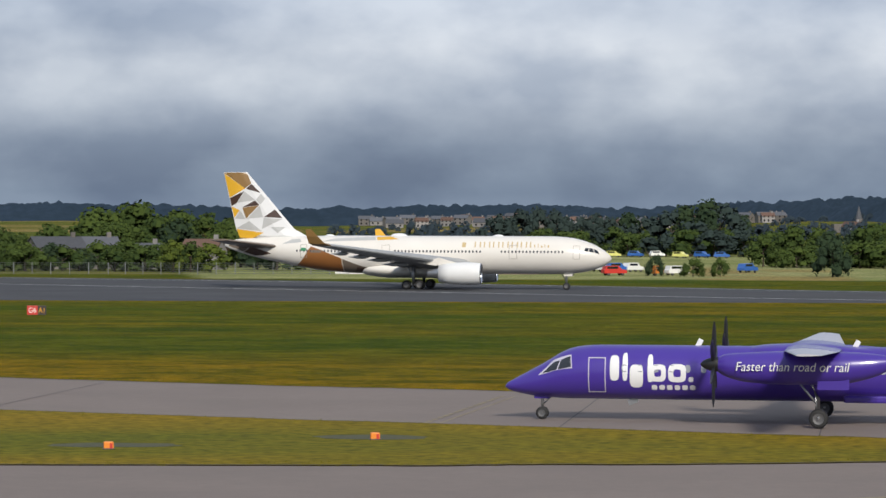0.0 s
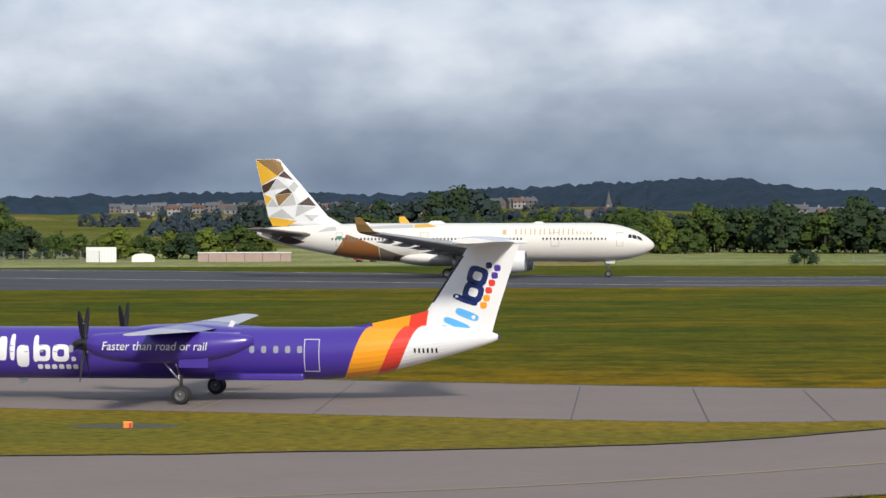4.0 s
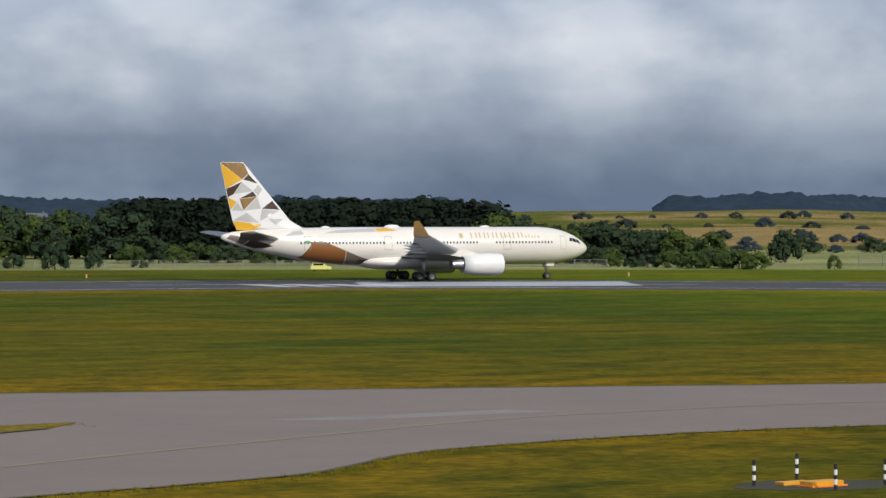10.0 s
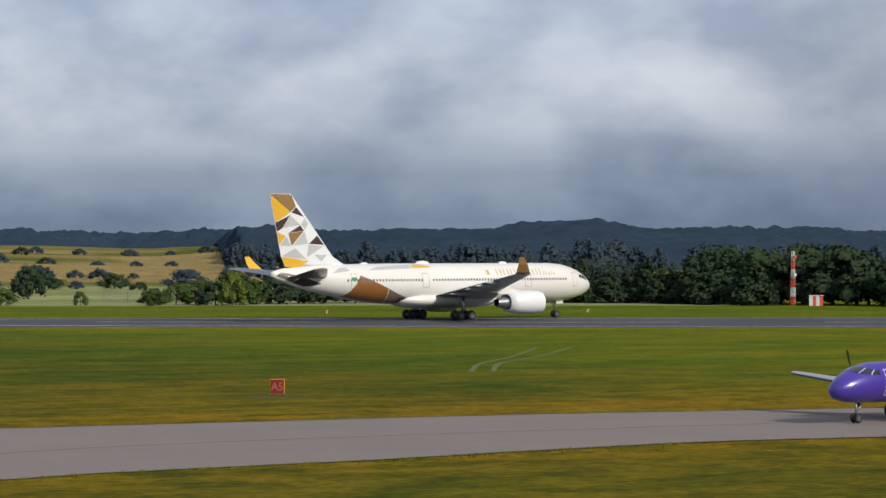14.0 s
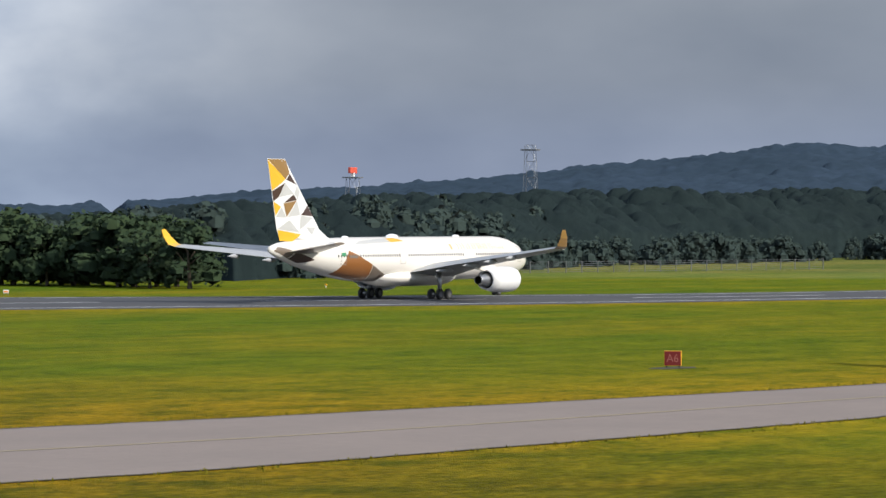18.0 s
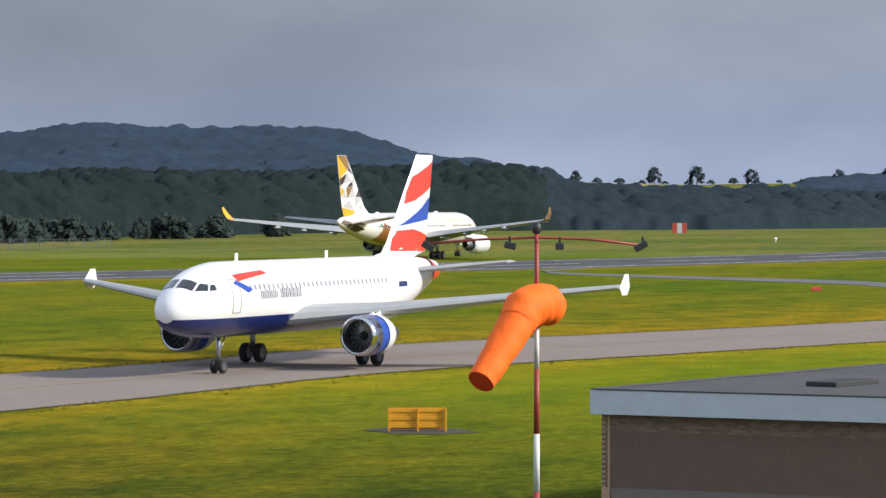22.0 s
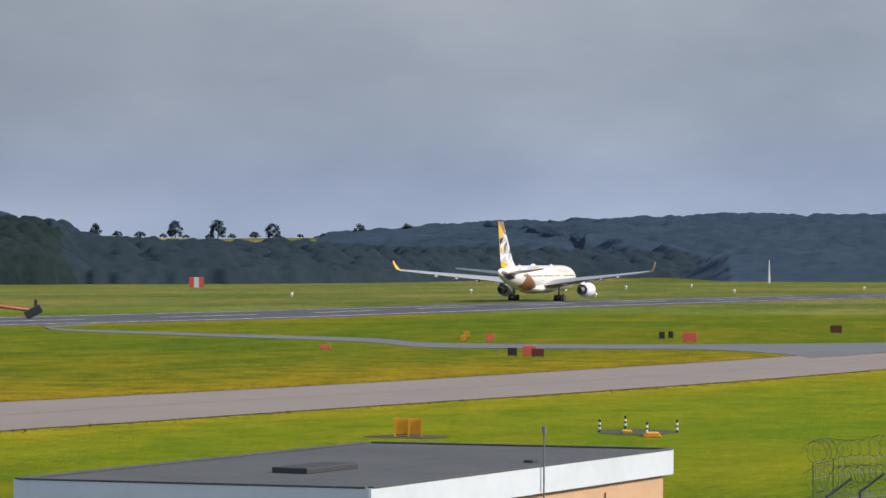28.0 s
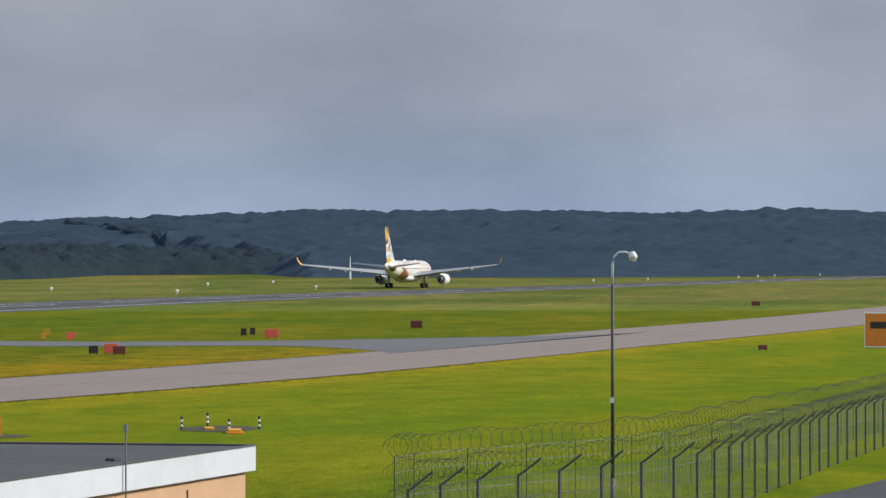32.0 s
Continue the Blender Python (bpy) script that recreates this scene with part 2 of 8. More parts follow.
def grass_material(name, green, yellow, band=60.0):
    """Mown grass: broad yellowed drifts, mowing streaks along the runway, and fine tufts."""
    m = bpy.data.materials.new(name)
    m.use_nodes = True
    t = m.node_tree
    b = t.nodes["Principled BSDF"]
    b.inputs["Roughness"].default_value = 0.9
    b.inputs["Specular IOR Level"].default_value = 0.1
    tc = t.nodes.new("ShaderNodeTexCoord")

    def noise_at(scale, sx, sy, detail, rot=0.0):
        mp = t.nodes.new("ShaderNodeMapping")
        mp.inputs["Scale"].default_value = (sx, sy, 1)
        mp.inputs["Rotation"].default_value = (0, 0, rot)
        t.links.new(tc.outputs["Object"], mp.inputs[0])
        n = t.nodes.new("ShaderNodeTexNoise")
        n.inputs["Scale"].default_value = scale
        n.inputs["Detail"].default_value = detail
        n.inputs["Roughness"].default_value = 0.6
        t.links.new(mp.outputs[0], n.inputs["Vector"])
        return n

    def ranged(n, lo, hi, a, z):
        r = t.nodes.new("ShaderNodeMapRange")
        for k, v in (("From Min", lo), ("From Max", hi), ("To Min", a), ("To Max", z)):
            r.inputs[k].default_value = v
        t.links.new(n.outputs["Fac"] if "Fac" in n.outputs else n.outputs[0], r.inputs["Value"])
        return r

    drift = ranged(noise_at(1.0 / band, 0.35, 1.0, 4, 0.12), 0.38, 0.62, 0, 1)
    tuft = ranged(noise_at(1 / 0.55, 0.8, 1, 7, 0.1), 0.34, 0.66, 0, 1)
    mix = t.nodes.new("ShaderNodeMixRGB")
    t.links.new(drift.outputs[0], mix.inputs[0])
    mix.inputs[1].default_value = (*green, 1)
    mix.inputs[2].default_value = (*yellow, 1)
    m2 = t.nodes.new("ShaderNodeMixRGB")
    m2.blend_type = "MULTIPLY"
    m2.inputs[0].default_value = 1.0
    gr = t.nodes.new("ShaderNodeValToRGB")
    gr.color_ramp.elements[0].color = (0.50, 0.54, 0.5, 1)
    gr.color_ramp.elements[1].color = (1.42, 1.36, 1.3, 1)
    t.links.new(tuft.outputs[0], gr.inputs[0])
    t.links.new(mix.outputs[0], m2.inputs[1])
    t.links.new(gr.outputs[0], m2.inputs[2])
    t.links.new(m2.outputs[0], b.inputs["Base Color"])
    bp = t.nodes.new("ShaderNodeBump")
    bp.inputs["Strength"].default_value = 0.5
    bp.inputs["Distance"].default_value = 0.15
    t.links.new(noise_at(1.2, 0.5, 1, 5).outputs["Fac"], bp.inputs["Height"])
    t.links.new(bp.outputs[0], b.inputs["Normal"])
    return m


GRASS = grass_material("airfield_grass", (0.115, 0.120, 0.008), (0.27, 0.165, 0.010))
ASPHALT = paint("runway_asphalt", (0.054, 0.055, 0.060), 0.9, grain=0.5, grain_size=0.6, stain=0.6, stain_size=14, tint=(0.098, 0.098, 0.104), bump=0.2, bump_size=0.1)
ASPHALT.node_tree.nodes["Principled BSDF"].inputs["Specular IOR Level"].default_value = 0.15
CONCRETE = paint("taxiway_concrete", (0.225, 0.180, 0.155), 0.88, grain=0.45, grain_size=0.8, stain=0.6, stain_size=9, tint=(0.175, 0.142, 0.124), bump=0.2, bump_size=0.2)
CONCRETE_PALE = paint("pale_patch", (0.27, 0.25, 0.235), 0.9, grain=0.4, grain_size=0.6, stain=0.4, stain_size=4)
JOINT = paint("joint_tar", (0.09, 0.082, 0.078), 0.9)
LINE_WHITE = paint("line_white", (0.62, 0.62, 0.60), 0.8, grain=0.5, grain_size=0.7, tint=(0.3, 0.3, 0.3))
LINE_YELLOW = paint("line_yellow", (0.31, 0.25, 0.14), 0.85, grain=0.6, grain_size=0.5, tint=(0.22, 0.19, 0.14))
RUBBER = paint("tyre_rubber", (0.018, 0.018, 0.019), 0.75, grain=0.3, grain_size=0.2)
STEEL = paint("bare_steel", (0.42, 0.43, 0.45), 0.35, 0.9, grain=0.3, grain_size=0.4)
DARK = paint("dark_metal", (0.04, 0.042, 0.045), 0.5, 0.3)
GLASS_DARK = paint("cockpit_glass", (0.015, 0.018, 0.022), 0.08, 0.0, coat=1.0)


# ---- building helpers ----
def part(name, bm, material, parent=None, label="", smooth=False, kind=""):
    """Links a bmesh as one mesh object under a thing or part."""
    me = bpy.data.meshes.new(name)
    bm.normal_update()
    bm.to_mesh(me)
    bm.free()
    for mm in (material if isinstance(material, (list, tuple)) else [material]):
        me.materials.append(mm)
    if smooth:
        for p in me.polygons:
            p.use_smooth = True
    ob = new(name, me)
    if parent:
        ob.parent = parent
    return tagged(ob, label=label, kind=kind)


def thing(name, label, category, m=None, group="", kind=""):
    ob = new(name)
    ob.empty_display_size = 0.3
    if m is not None:
        ob.matrix_world = m
    return tagged(ob, label, category, group, kind)


def again(ob, m, parent=None):
    """Another object on the same mesh."""
    c = bpy.data.objects.new(ob.name, ob.data)
    scene.collection.objects.link(c)
    c.parent = parent if parent else ob.parent
    c.matrix_basis = m
    return c


def box_bm(sx, sy, sz, m=None, bevel=0.0, bm=None):
    """A box on its base centre, with softened edges."""
    own = bmesh.new()
    bmesh.ops.create_cube(own, size=1, matrix=Matrix.Translation((0, 0, sz / 2)) @ Matrix.Diagonal((sx, sy, sz, 1)))
    if bevel:
        bmesh.ops.bevel(own, geom=own.edges[:], offset=bevel, segments=2, affect="EDGES", profile=0.6)
    if m is not None:
        own.transform(m)
    if bm is None:
        return own
    tmp = bpy.data.meshes.new("tmp")
    own.to_mesh(tmp)
    own.free()
    bm.from_mesh(tmp)
    bpy.data.meshes.remove(tmp)
    return bm


def tube(bm, path, radii, sides=12, caps=True):
    """A round tube along a path of points with a radius at each."""
    pts = [Vector(p) for p in path]
    rings = []
    up = Vector((0, 0, 1))
    for i, p in enumerate(pts):
        d = (pts[min(i + 1, len(pts) - 1)] - pts[max(i - 1, 0)]).normalized()
        a = d.cross(up if abs(d.z) < 0.95 else Vector((1, 0, 0))).normalized()
        b = a.cross(d)
        r = radii[i] if isinstance(radii, (list, tuple)) else radii
        rings.append([bm.verts.new(p + (a * math.cos(k * 2 * math.pi / sides) + b * math.sin(k * 2 * math.pi / sides)) * r) for k in range(sides)])
    for r0, r1 in zip(rings, rings[1:]):
        for k in range(sides):
            bm.faces.new((r0[k], r0[(k + 1) % sides], r1[(k + 1) % sides], r1[k]))
    if caps:
        bm.faces.new(rings[0][::-1])
        bm.faces.new(rings[-1])
    return bm


def revolve(bm, profile, axis="x", sides=32, m=None):
    """Turns a profile of (along, radius) about the axis."""
    rings = []
    for a, r in profile:
        ring = []
        for k in range(sides):
            c, s = math.cos(2 * math.pi * k / sides) * r, math.sin(2 * math.pi * k / sides) * r
            v = Vector((a, c, s)) if axis == "x" else Vector((c, a, s)) if axis == "y" else Vector((c, s, a))
            ring.append(bm.verts.new(m @ v if m is not None else v))
        rings.append(ring)
    for r0, r1 in zip(rings, rings[1:]):
        for k in range(sides):
            bm.faces.new((r0[k], r0[(k + 1) % sides], r1[(k + 1) % sides], r1[k]))
    return bm


def slab(points, z0, z1, bm=None):
    """A flat slab with the outline of the points."""
    bm = bm or bmesh.new()
    top = [bm.verts.new((x, y, z1)) for x, y in points]
    low = [bm.verts.new((x, y, z0)) for x, y in points]
    f = bm.faces.new(top)
    f.normal_update()
    if f.normal.z < 0:
        f.normal_flip()
    n = len(points)
    for i in range(n):
        bm.faces.new((top[i], low[i], low[(i + 1) % n], top[(i + 1) % n]))
    bmesh.ops.triangulate(bm, faces=[f])
    bmesh.ops.recalc_face_normals(bm, faces=bm.faces[:])
    return bm


def smooth_line(points, step=6.0):
    """A smooth curve through the points, sampled evenly."""
    P = [Vector((x, y)) for x, y in points]
    P = [P[0] * 2 - P[1]] + P + [P[-1] * 2 - P[-2]]
    out = []
    for i in range(1, len(P) - 2):
        n = max(2, int((P[i + 1] - P[i]).length / step))
        for k in range(n):
            t = k / n
            a, b, c, d = P[i - 1], P[i], P[i + 1], P[i + 2]
            out.append(0.5 * ((2 * b) + (c - a) * t + (2 * a - 5 * b + 4 * c - d) * t * t + (3 * b - a - 3 * c + d) * t ** 3))
    out.append(P[-2])
    return [(v.x, v.y) for v in out]


def ribbon(left, right, z0, z1, name, material, label, category="", kind="structure"):
    """A strip of pavement between two edge lines."""
    n = max(len(left), len(right))

    def resample(line):
        d = [0.0]
        for a, b in zip(line, line[1:]):
            d.append(d[-1] + math.dist(a, b))
        return [(float(np.interp(d[-1] * i / (n - 1), d, [p[0] for p in line])), float(np.interp(d[-1] * i / (n - 1), d, [p[1] for p in line]))) for i in range(n)]
    L, R = resample(left), resample(right)
    bm = bmesh.new()
    rows = []
    for (a, b), (c, d) in zip(L, R):
        rows.append([bm.verts.new((a, b, z0)), bm.verts.new((a, b, z1)), bm.verts.new((c, d, z1)), bm.verts.new((c, d, z0))])
    for r0, r1 in zip(rows, rows[1:]):
        for k in range(3):
            bm.faces.new((r0[k], r0[k + 1], r1[k + 1], r1[k]))
    bmesh.ops.recalc_face_normals(bm, faces=bm.faces[:])
    ob = part(name, bm, material)
    return tagged(ob, label, category or name, kind=kind)

# ---- the ground: one sheet to the horizon ----
RUNWAY_NEAR = [(-430.6, 393.7), (-54.9, 388.6), (71.3, 390.3), (130.7, 387.9), (182.9, 361.7), (232.3, 324.2), (280.5, 290.4), (335.9, 256.9), (400.9, 231.9), (500.9, 199.9), (590.9, 184.9), (740.9, 161.9), (1347.9, 37.9), (1900.9, -75.1)]
RUNWAY_FAR = [(-434.3, 661.8), (-78.9, 551.2), (9.2, 502.0), (65.2, 457.4), (109.5, 446.3), (148.3, 441.7), (205.9, 409.7), (261.3, 370.6), (311.6, 339.4), (355.9, 300.9), (407.9, 268.9), (470.9, 254.9), (571.9, 227.9), (706.9, 208.9), (850.9, 176.9), (1486.9, 38.9), (2000.9, -65.1)]
TAXI_FAR = [(-151.9, 259.3), (-27.2, 193.7), (3.0, 180.6), (29.4, 168.3), (56.1, 163.5), (83.9, 158.5), (109.6, 154.4), (147.9, 143.9), (191.9, 134.9), (223.9, 131.9), (267.9, 116.9), (305.9, 105.9), (352.9, 93.9)]
TAXI_NEAR = [(-151.1, 84.6), (-20.1, 92.4), (10.1, 98.6), (25.2, 105.0), (36.5, 110.4), (45.7, 119.8), (62.4, 125.7), (79.8, 126.5), (101.1, 128.0), (124.9, 122.9), (163.9, 118.9), (194.9, 116.9), (228.9, 106.9), (292.9, 86.9), (380.9, 66.9), (487.9, 42.9), (900.9, -44.1)]
ISLAND_TOP = [(-151.7, 220.5), (-23.2, 160.1), (0.0, 150.0), (20.2, 141.0), (29.4, 139.7), (35.5, 141.1)]
ISLAND_LOW = [(-151.3, 123.0), (-18.1, 123.7), (4.0, 124.8), (20.2, 127.8), (33.4, 137.8)]


def ragged(line, amount=0.35, seed=0.0):
    """Turf never ends in a clean edge."""
    out = []
    for x, y in line:
        n = noise.noise(Vector((x * 0.45 + seed, y * 0.45, seed))) + 0.6 * noise.noise(Vector((x * 1.7, y * 1.7 + seed, 3)))
        out.append((x + n * amount * 0.4, y + n * amount))
    return out


RIDGE = [(-40, 5), (-7.3, 6.0), (-2.8, 4.1), (-1.5, 5.2), (0.8, 6.1), (3.3, 5.0), (4.6, 7.2), (6.7, 8.2), (8.1, 9.0), (9.6, 9.8), (11.1, 6.1), (13.7, 4.8), (20, 5), (24.7, 6.5), (26.6, 6.9), (29.3, 5.7),
         (30.5, 7.3), (32.5, 5.6), (35.7, 6.2), (36.6, 9), (37.7, 9.4), (38.8, 6.5), (41.4, 7), (45.5, 5), (49, 9), (53, 14), (55, 17.3), (57, 21.5), (59, 24.8), (61, 23.5), (63.1, 24.2),
         (64.2, 20.5), (65.2, 14.5), (66.8, 10.3), (68.3, 8.7), (70, 8), (73.5, 8.6), (74.9, 10), (78, 13), (80.4, 14), (82.4, 13.8), (85.5, 13.2), (88.6, 14.2), (91, 12), (130, 8)]
RIDGE_AZ = [a for a, b in RIDGE]
RIDGE_EL = [b for a, b in RIDGE]


def foot(az):
    """Where the plain ends and the hills begin."""
    return float(np.interp(az, [-10, 20, 26, 34, 44, 60, 75, 90], [950, 900, 620, 700, 900, 1300, 1300, 1700]))


def ground_z(x, y):
    r = math.hypot(x - 20, y - 20)
    if r < 560:
        return 0.0
    az = math.degrees(math.atan2(x - 20, y - 20))
    if az < -60 or az > 150:
        return 0.0
    el = float(np.interp(az, RIDGE_AZ, RIDGE_EL))
    top = 9.7 + el * 2.6 - 13.0 + 8.0 * max(0.0, 1 - abs(az - 70.5) / 5.5) ** 0.5
    f = foot(az)
    k = min(1.0, max(0.0, (r - f) / (2600 - f)))
    z = top * k * k * (3 - 2 * k) * 0.6 + top * k * 0.4
    if r > 2600:
        z = top * max(0.0, 1 - (r - 2600) / 1500)
    return z + (2.5 * noise.noise(Vector((x / 160, y / 160, 1))) * min(1, k * 4) if k > 0 else 0.0)


def dist_to(line):
    P = np.array(line)
    A, B = P[:-1], P[1:]
    D = B - A
    L = (D ** 2).sum(1)

    def f(x, y):
        q = np.array((x, y)) - A
        t = np.clip((q * D).sum(1) / L, 0, 1)
        return float(np.sqrt((((A + D * t[:, None]) - (x, y)) ** 2).sum(1)).min())
    return f


def ground_material():
    m = bpy.data.materials.new("airfield_and_country")
    m.use_nodes = True
    t = m.node_tree
    b = t.nodes["Principled BSDF"]
    b.inputs["Roughness"].default_value = 0.95
    b.inputs["Specular IOR Level"].default_value = 0.05
    tc = t.nodes.new("ShaderNodeTexCoord")
    at = t.nodes.new("ShaderNodeAttribute")
    at.attribute_name = "land"
    sep = t.nodes.new("ShaderNodeSeparateColor")
    t.links.new(at.outputs["Color"], sep.inputs[0])

    def tex(scale, sx, sy, detail, rot=0.0, rough=0.6):
        mp = t.nodes.new("ShaderNodeMapping")
        mp.inputs["Rotation"].default_value = (0, 0, rot)
        mp.inputs["Scale"].default_value = (sx, sy, 1)
        t.links.new(tc.outputs["Object"], mp.inputs[0])
        n = t.nodes.new("ShaderNodeTexNoise")
        n.inputs["Scale"].default_value = scale
        n.inputs["Detail"].default_value = detail
        n.inputs["Roughness"].default_value = rough
        t.links.new(mp.outputs[0], n.inputs["Vector"])
        return n.outputs["Fac"]

    def calc(op, a, c):
        n = t.nodes.new("ShaderNodeMath")
        n.operation = op
        n.use_clamp = True
        for i, v in enumerate((a, c)):
            if isinstance(v, float):
                n.inputs[i].default_value = v
            else:
                t.links.new(v, n.inputs[i])
        return n.outputs[0]

    def mixed(fac, a, c, mode="MIX"):
        n = t.nodes.new("ShaderNodeMixRGB")
        n.blend_type = mode
        for i, v in enumerate((fac, a, c)):
            if isinstance(v, float):
                n.inputs[i].default_value = v
            elif isinstance(v, tuple):
                n.inputs[i].default_value = (*v, 1)
            else:
                t.links.new(v, n.inputs[i])
        return n.outputs[0]

    def stretch(v, lo, hi):
        r = t.nodes.new("ShaderNodeMapRange")
        r.inputs["From Min"].default_value, r.inputs["From Max"].default_value = lo, hi
        t.links.new(v, r.inputs["Value"])
        return r.outputs[0]

    streak = stretch(tex(1 / 22, 0.16, 1.0, 6, 0.16), 0.36, 0.66)
    patch = stretch(tex(1 / 45, 0.5, 1.0, 4), 0.38, 0.62)
    tuft = stretch(tex(1 / 0.6, 0.75, 1.0, 8, 0.1, 0.72), 0.36, 0.66)
    clump = stretch(tex(1 / 4.0, 0.8, 1.0, 7, 0.12, 0.7), 0.37, 0.63)
    drift = stretch(tex(1 / 13.0, 0.55, 1.0, 7, 0.13, 0.7), 0.40, 0.60)
    dry = calc("ADD", calc("MULTIPLY", sep.outputs[0], calc("ADD", clump, 0.35)), calc("MULTIPLY", calc("SUBTRACT", 1.0, calc("MULTIPLY", at.outputs["Alpha"], 0.55)), calc("MULTIPLY", calc("ADD", calc("MULTIPLY", streak, 0.6), calc("MULTIPLY", drift, 0.5)), calc("ADD", calc("MULTIPLY", patch, 0.7), 0.1))))
    lush = mixed(drift, (0.100, 0.172, 0.004), (0.152, 0.198, 0.005))
    col = mixed(at.outputs["Alpha"], mixed(drift, (0.040, 0.076, 0.005), (0.070, 0.102, 0.006)), lush)
    col = mixed(dry, col, mixed(at.outputs["Alpha"], (0.215, 0.140, 0.006), (0.300, 0.235, 0.010)))
    pasture = mixed(patch, (0.20, 0.23, 0.08), (0.34, 0.34, 0.17))
    col = mixed(sep.outputs[1], col, pasture)
    stub = mixed(streak, (0.34, 0.24, 0.10), (0.25, 0.19, 0.085))
    col = mixed(sep.outputs[2], col, stub)
    tone = t.nodes.new("ShaderNodeValToRGB")
    tone.color_ramp.elements[0].color = (0.52, 0.56, 0.52, 1)
    tone.color_ramp.elements[1].color = (1.45, 1.38, 1.3, 1)
    t.links.new(tuft, tone.inputs[0])
    calm = calc("SUBTRACT", 1.0, calc("MULTIPLY", at.outputs["Alpha"], 0.6))
    col = mixed(calm, col, tone.outputs[0], "MULTIPLY")
    tone2 = t.nodes.new("ShaderNodeValToRGB")
    tone2.color_ramp.elements[0].color = (0.66, 0.72, 0.64, 1)
    tone2.color_ramp.elements[1].color = (1.32, 1.26, 1.2, 1)
    t.links.new(clump, tone2.inputs[0])
    col = mixed(calm, col, tone2.outputs[0], "MULTIPLY")
    t.links.new(col, b.inputs["Base Color"])
    bp = t.nodes.new("ShaderNodeBump")
    bp.inputs["Strength"].default_value = 0.6
    bp.inputs["Distance"].default_value = 0.2
    t.links.new(tuft, bp.inputs["Height"])
    t.links.new(bp.outputs[0], b.inputs["Normal"])
    return m


def make_ground():
    azs = list(np.arange(-18, 102, 0.5)) + list(np.arange(102, 342, 8.0))
    rs = list(np.arange(40, 560, 6.0)) + list(np.geomspace(560, 4600, 46))
    d_far, d_near, d_isl, d_rw = dist_to(TAXI_FAR), dist_to(TAXI_NEAR), dist_to(ISLAND_LOW), dist_to(RUNWAY_NEAR)
    verts, land = [(20.0, 20.0, 0.0)], [(0, 0, 0, 0)]
    for r in rs:
        for a in azs:
            x, y = 20 + r * math.sin(radians(a)), 20 + r * math.cos(radians(a))
            z = ground_z(x, y)
            dry = crop = stub = 0.0
            lush = 0.0 if r > 620 else min(1.0, max(0.0, (x - 125) / 60)) * (1.0 if y < np.interp(x, [p[0] for p in TAXI_NEAR], [p[1] for p in TAXI_NEAR]) + 8 else 0.45)
            if r < 560:
                dry = max(math.exp(-d_far(x, y) / 20) * 1.15, math.exp(-d_near(x, y) / (16 - 8 * min(1, max(0, (x - 70) / 60)))) * (0.95 if x > 60 else 0.8), 0.8 * math.exp(-d_rw(x, y) / 10))
            cell = noise.cell(Vector((x / 170 + 0.3 * y / 170, y / 150 - 0.2 * x / 150, 2)))
            if 528 < r < (950 if 1.4 < a < 6.4 else 780) and -7 < a < 40:
                crop = 1.0
                stub = 0.85 if 2.8 < a < 6.0 and r < 690 and noise.noise(Vector((x / 30, y / 22, 3))) > -0.1 else 0.0
            elif r > 560:
                crop = 0.25 if r < 1300 else 0.12
                stub = 1.0 if 22.5 < a < 31.8 and 640 < r < 2400 and cell > 0.2 else 0.7 if cell > 0.8 and a < 24 else 0.0
                if a > 67 and r > 1300 and a < 77:
                    stub = 0.3
                if r > 2300:
                    crop, stub = (1.0, 0.55) if 65 < a < 69.4 else (0.2, 0.0)
            verts.append((x, y, z))
            land.append((dry, crop, stub, lush))
    n = len(azs)
    faces = [(0, 1 + i, 1 + (i + 1) % n) for i in range(n)]
    for j in range(len(rs) - 1):
        for i in range(n):
            a, b = 1 + j * n + i, 1 + j * n + (i + 1) % n
            faces.append((a, a + n, b + n, b))
    me = bpy.data.meshes.new("ground")
    me.from_pydata(verts, [], [f[::-1] for f in faces])
    at = me.attributes.new("land", "FLOAT_COLOR", "POINT")
    at.data.foreach_set("color", np.array(land, dtype=np.float32).ravel())
    me.materials.append(ground_material())
    me.update()
    for p in me.polygons:
        p.use_smooth = True
    ob = new("ground", me)
    return tagged(ob, "mown yellow-green airfield grass running out to fields and hills", "grass", kind="structure")


make_ground()
ribbon(smooth_line(RUNWAY_NEAR, 8), smooth_line(RUNWAY_FAR, 8), -0.2, 0.03, "runway", ASPHALT, "dark grey asphalt runway with worn pale markings", "runway")
taxi_far_full = TAXI_FAR + [(420, 84), (520, 62), (640, 40), (980, -22)]
ribbon(ragged(smooth_line(TAXI_NEAR, 1.5), 0.25, 4), ragged(smooth_line(taxi_far_full, 1.5), 0.25, 9), -0.2, 0.03, "taxiway", CONCRETE, "worn pinkish-grey concrete taxiway with tar joints", "taxiway")
ribbon(smooth_line([(470, 212), (432, 206), (413, 188), (388, 150), (368, 134), (372, 106), (352, 92), (344, 92)], 4), smooth_line([(490, 214), (452, 212), (431, 203), (404, 154), (386, 139), (392, 110), (424, 76), (440, 72)], 4),
       -0.2, 0.036, "exit_taxiway", paint("old_asphalt", (0.13, 0.13, 0.135), 0.85, grain=0.4, grain_size=0.8, stain=0.5, stain_size=8), "narrow grey link taxiway through the grass", "taxiway")
isl = ragged(smooth_line(ISLAND_TOP, 1.0), 0.3, 2) + ragged(smooth_line(ISLAND_LOW, 1.0), 0.35, 7)[::-1]
tagged(part("grass_island", slab(isl, 0.0, 0.075), GRASS), "long tapering island of yellowed grass between pavements", "grass", kind="structure")


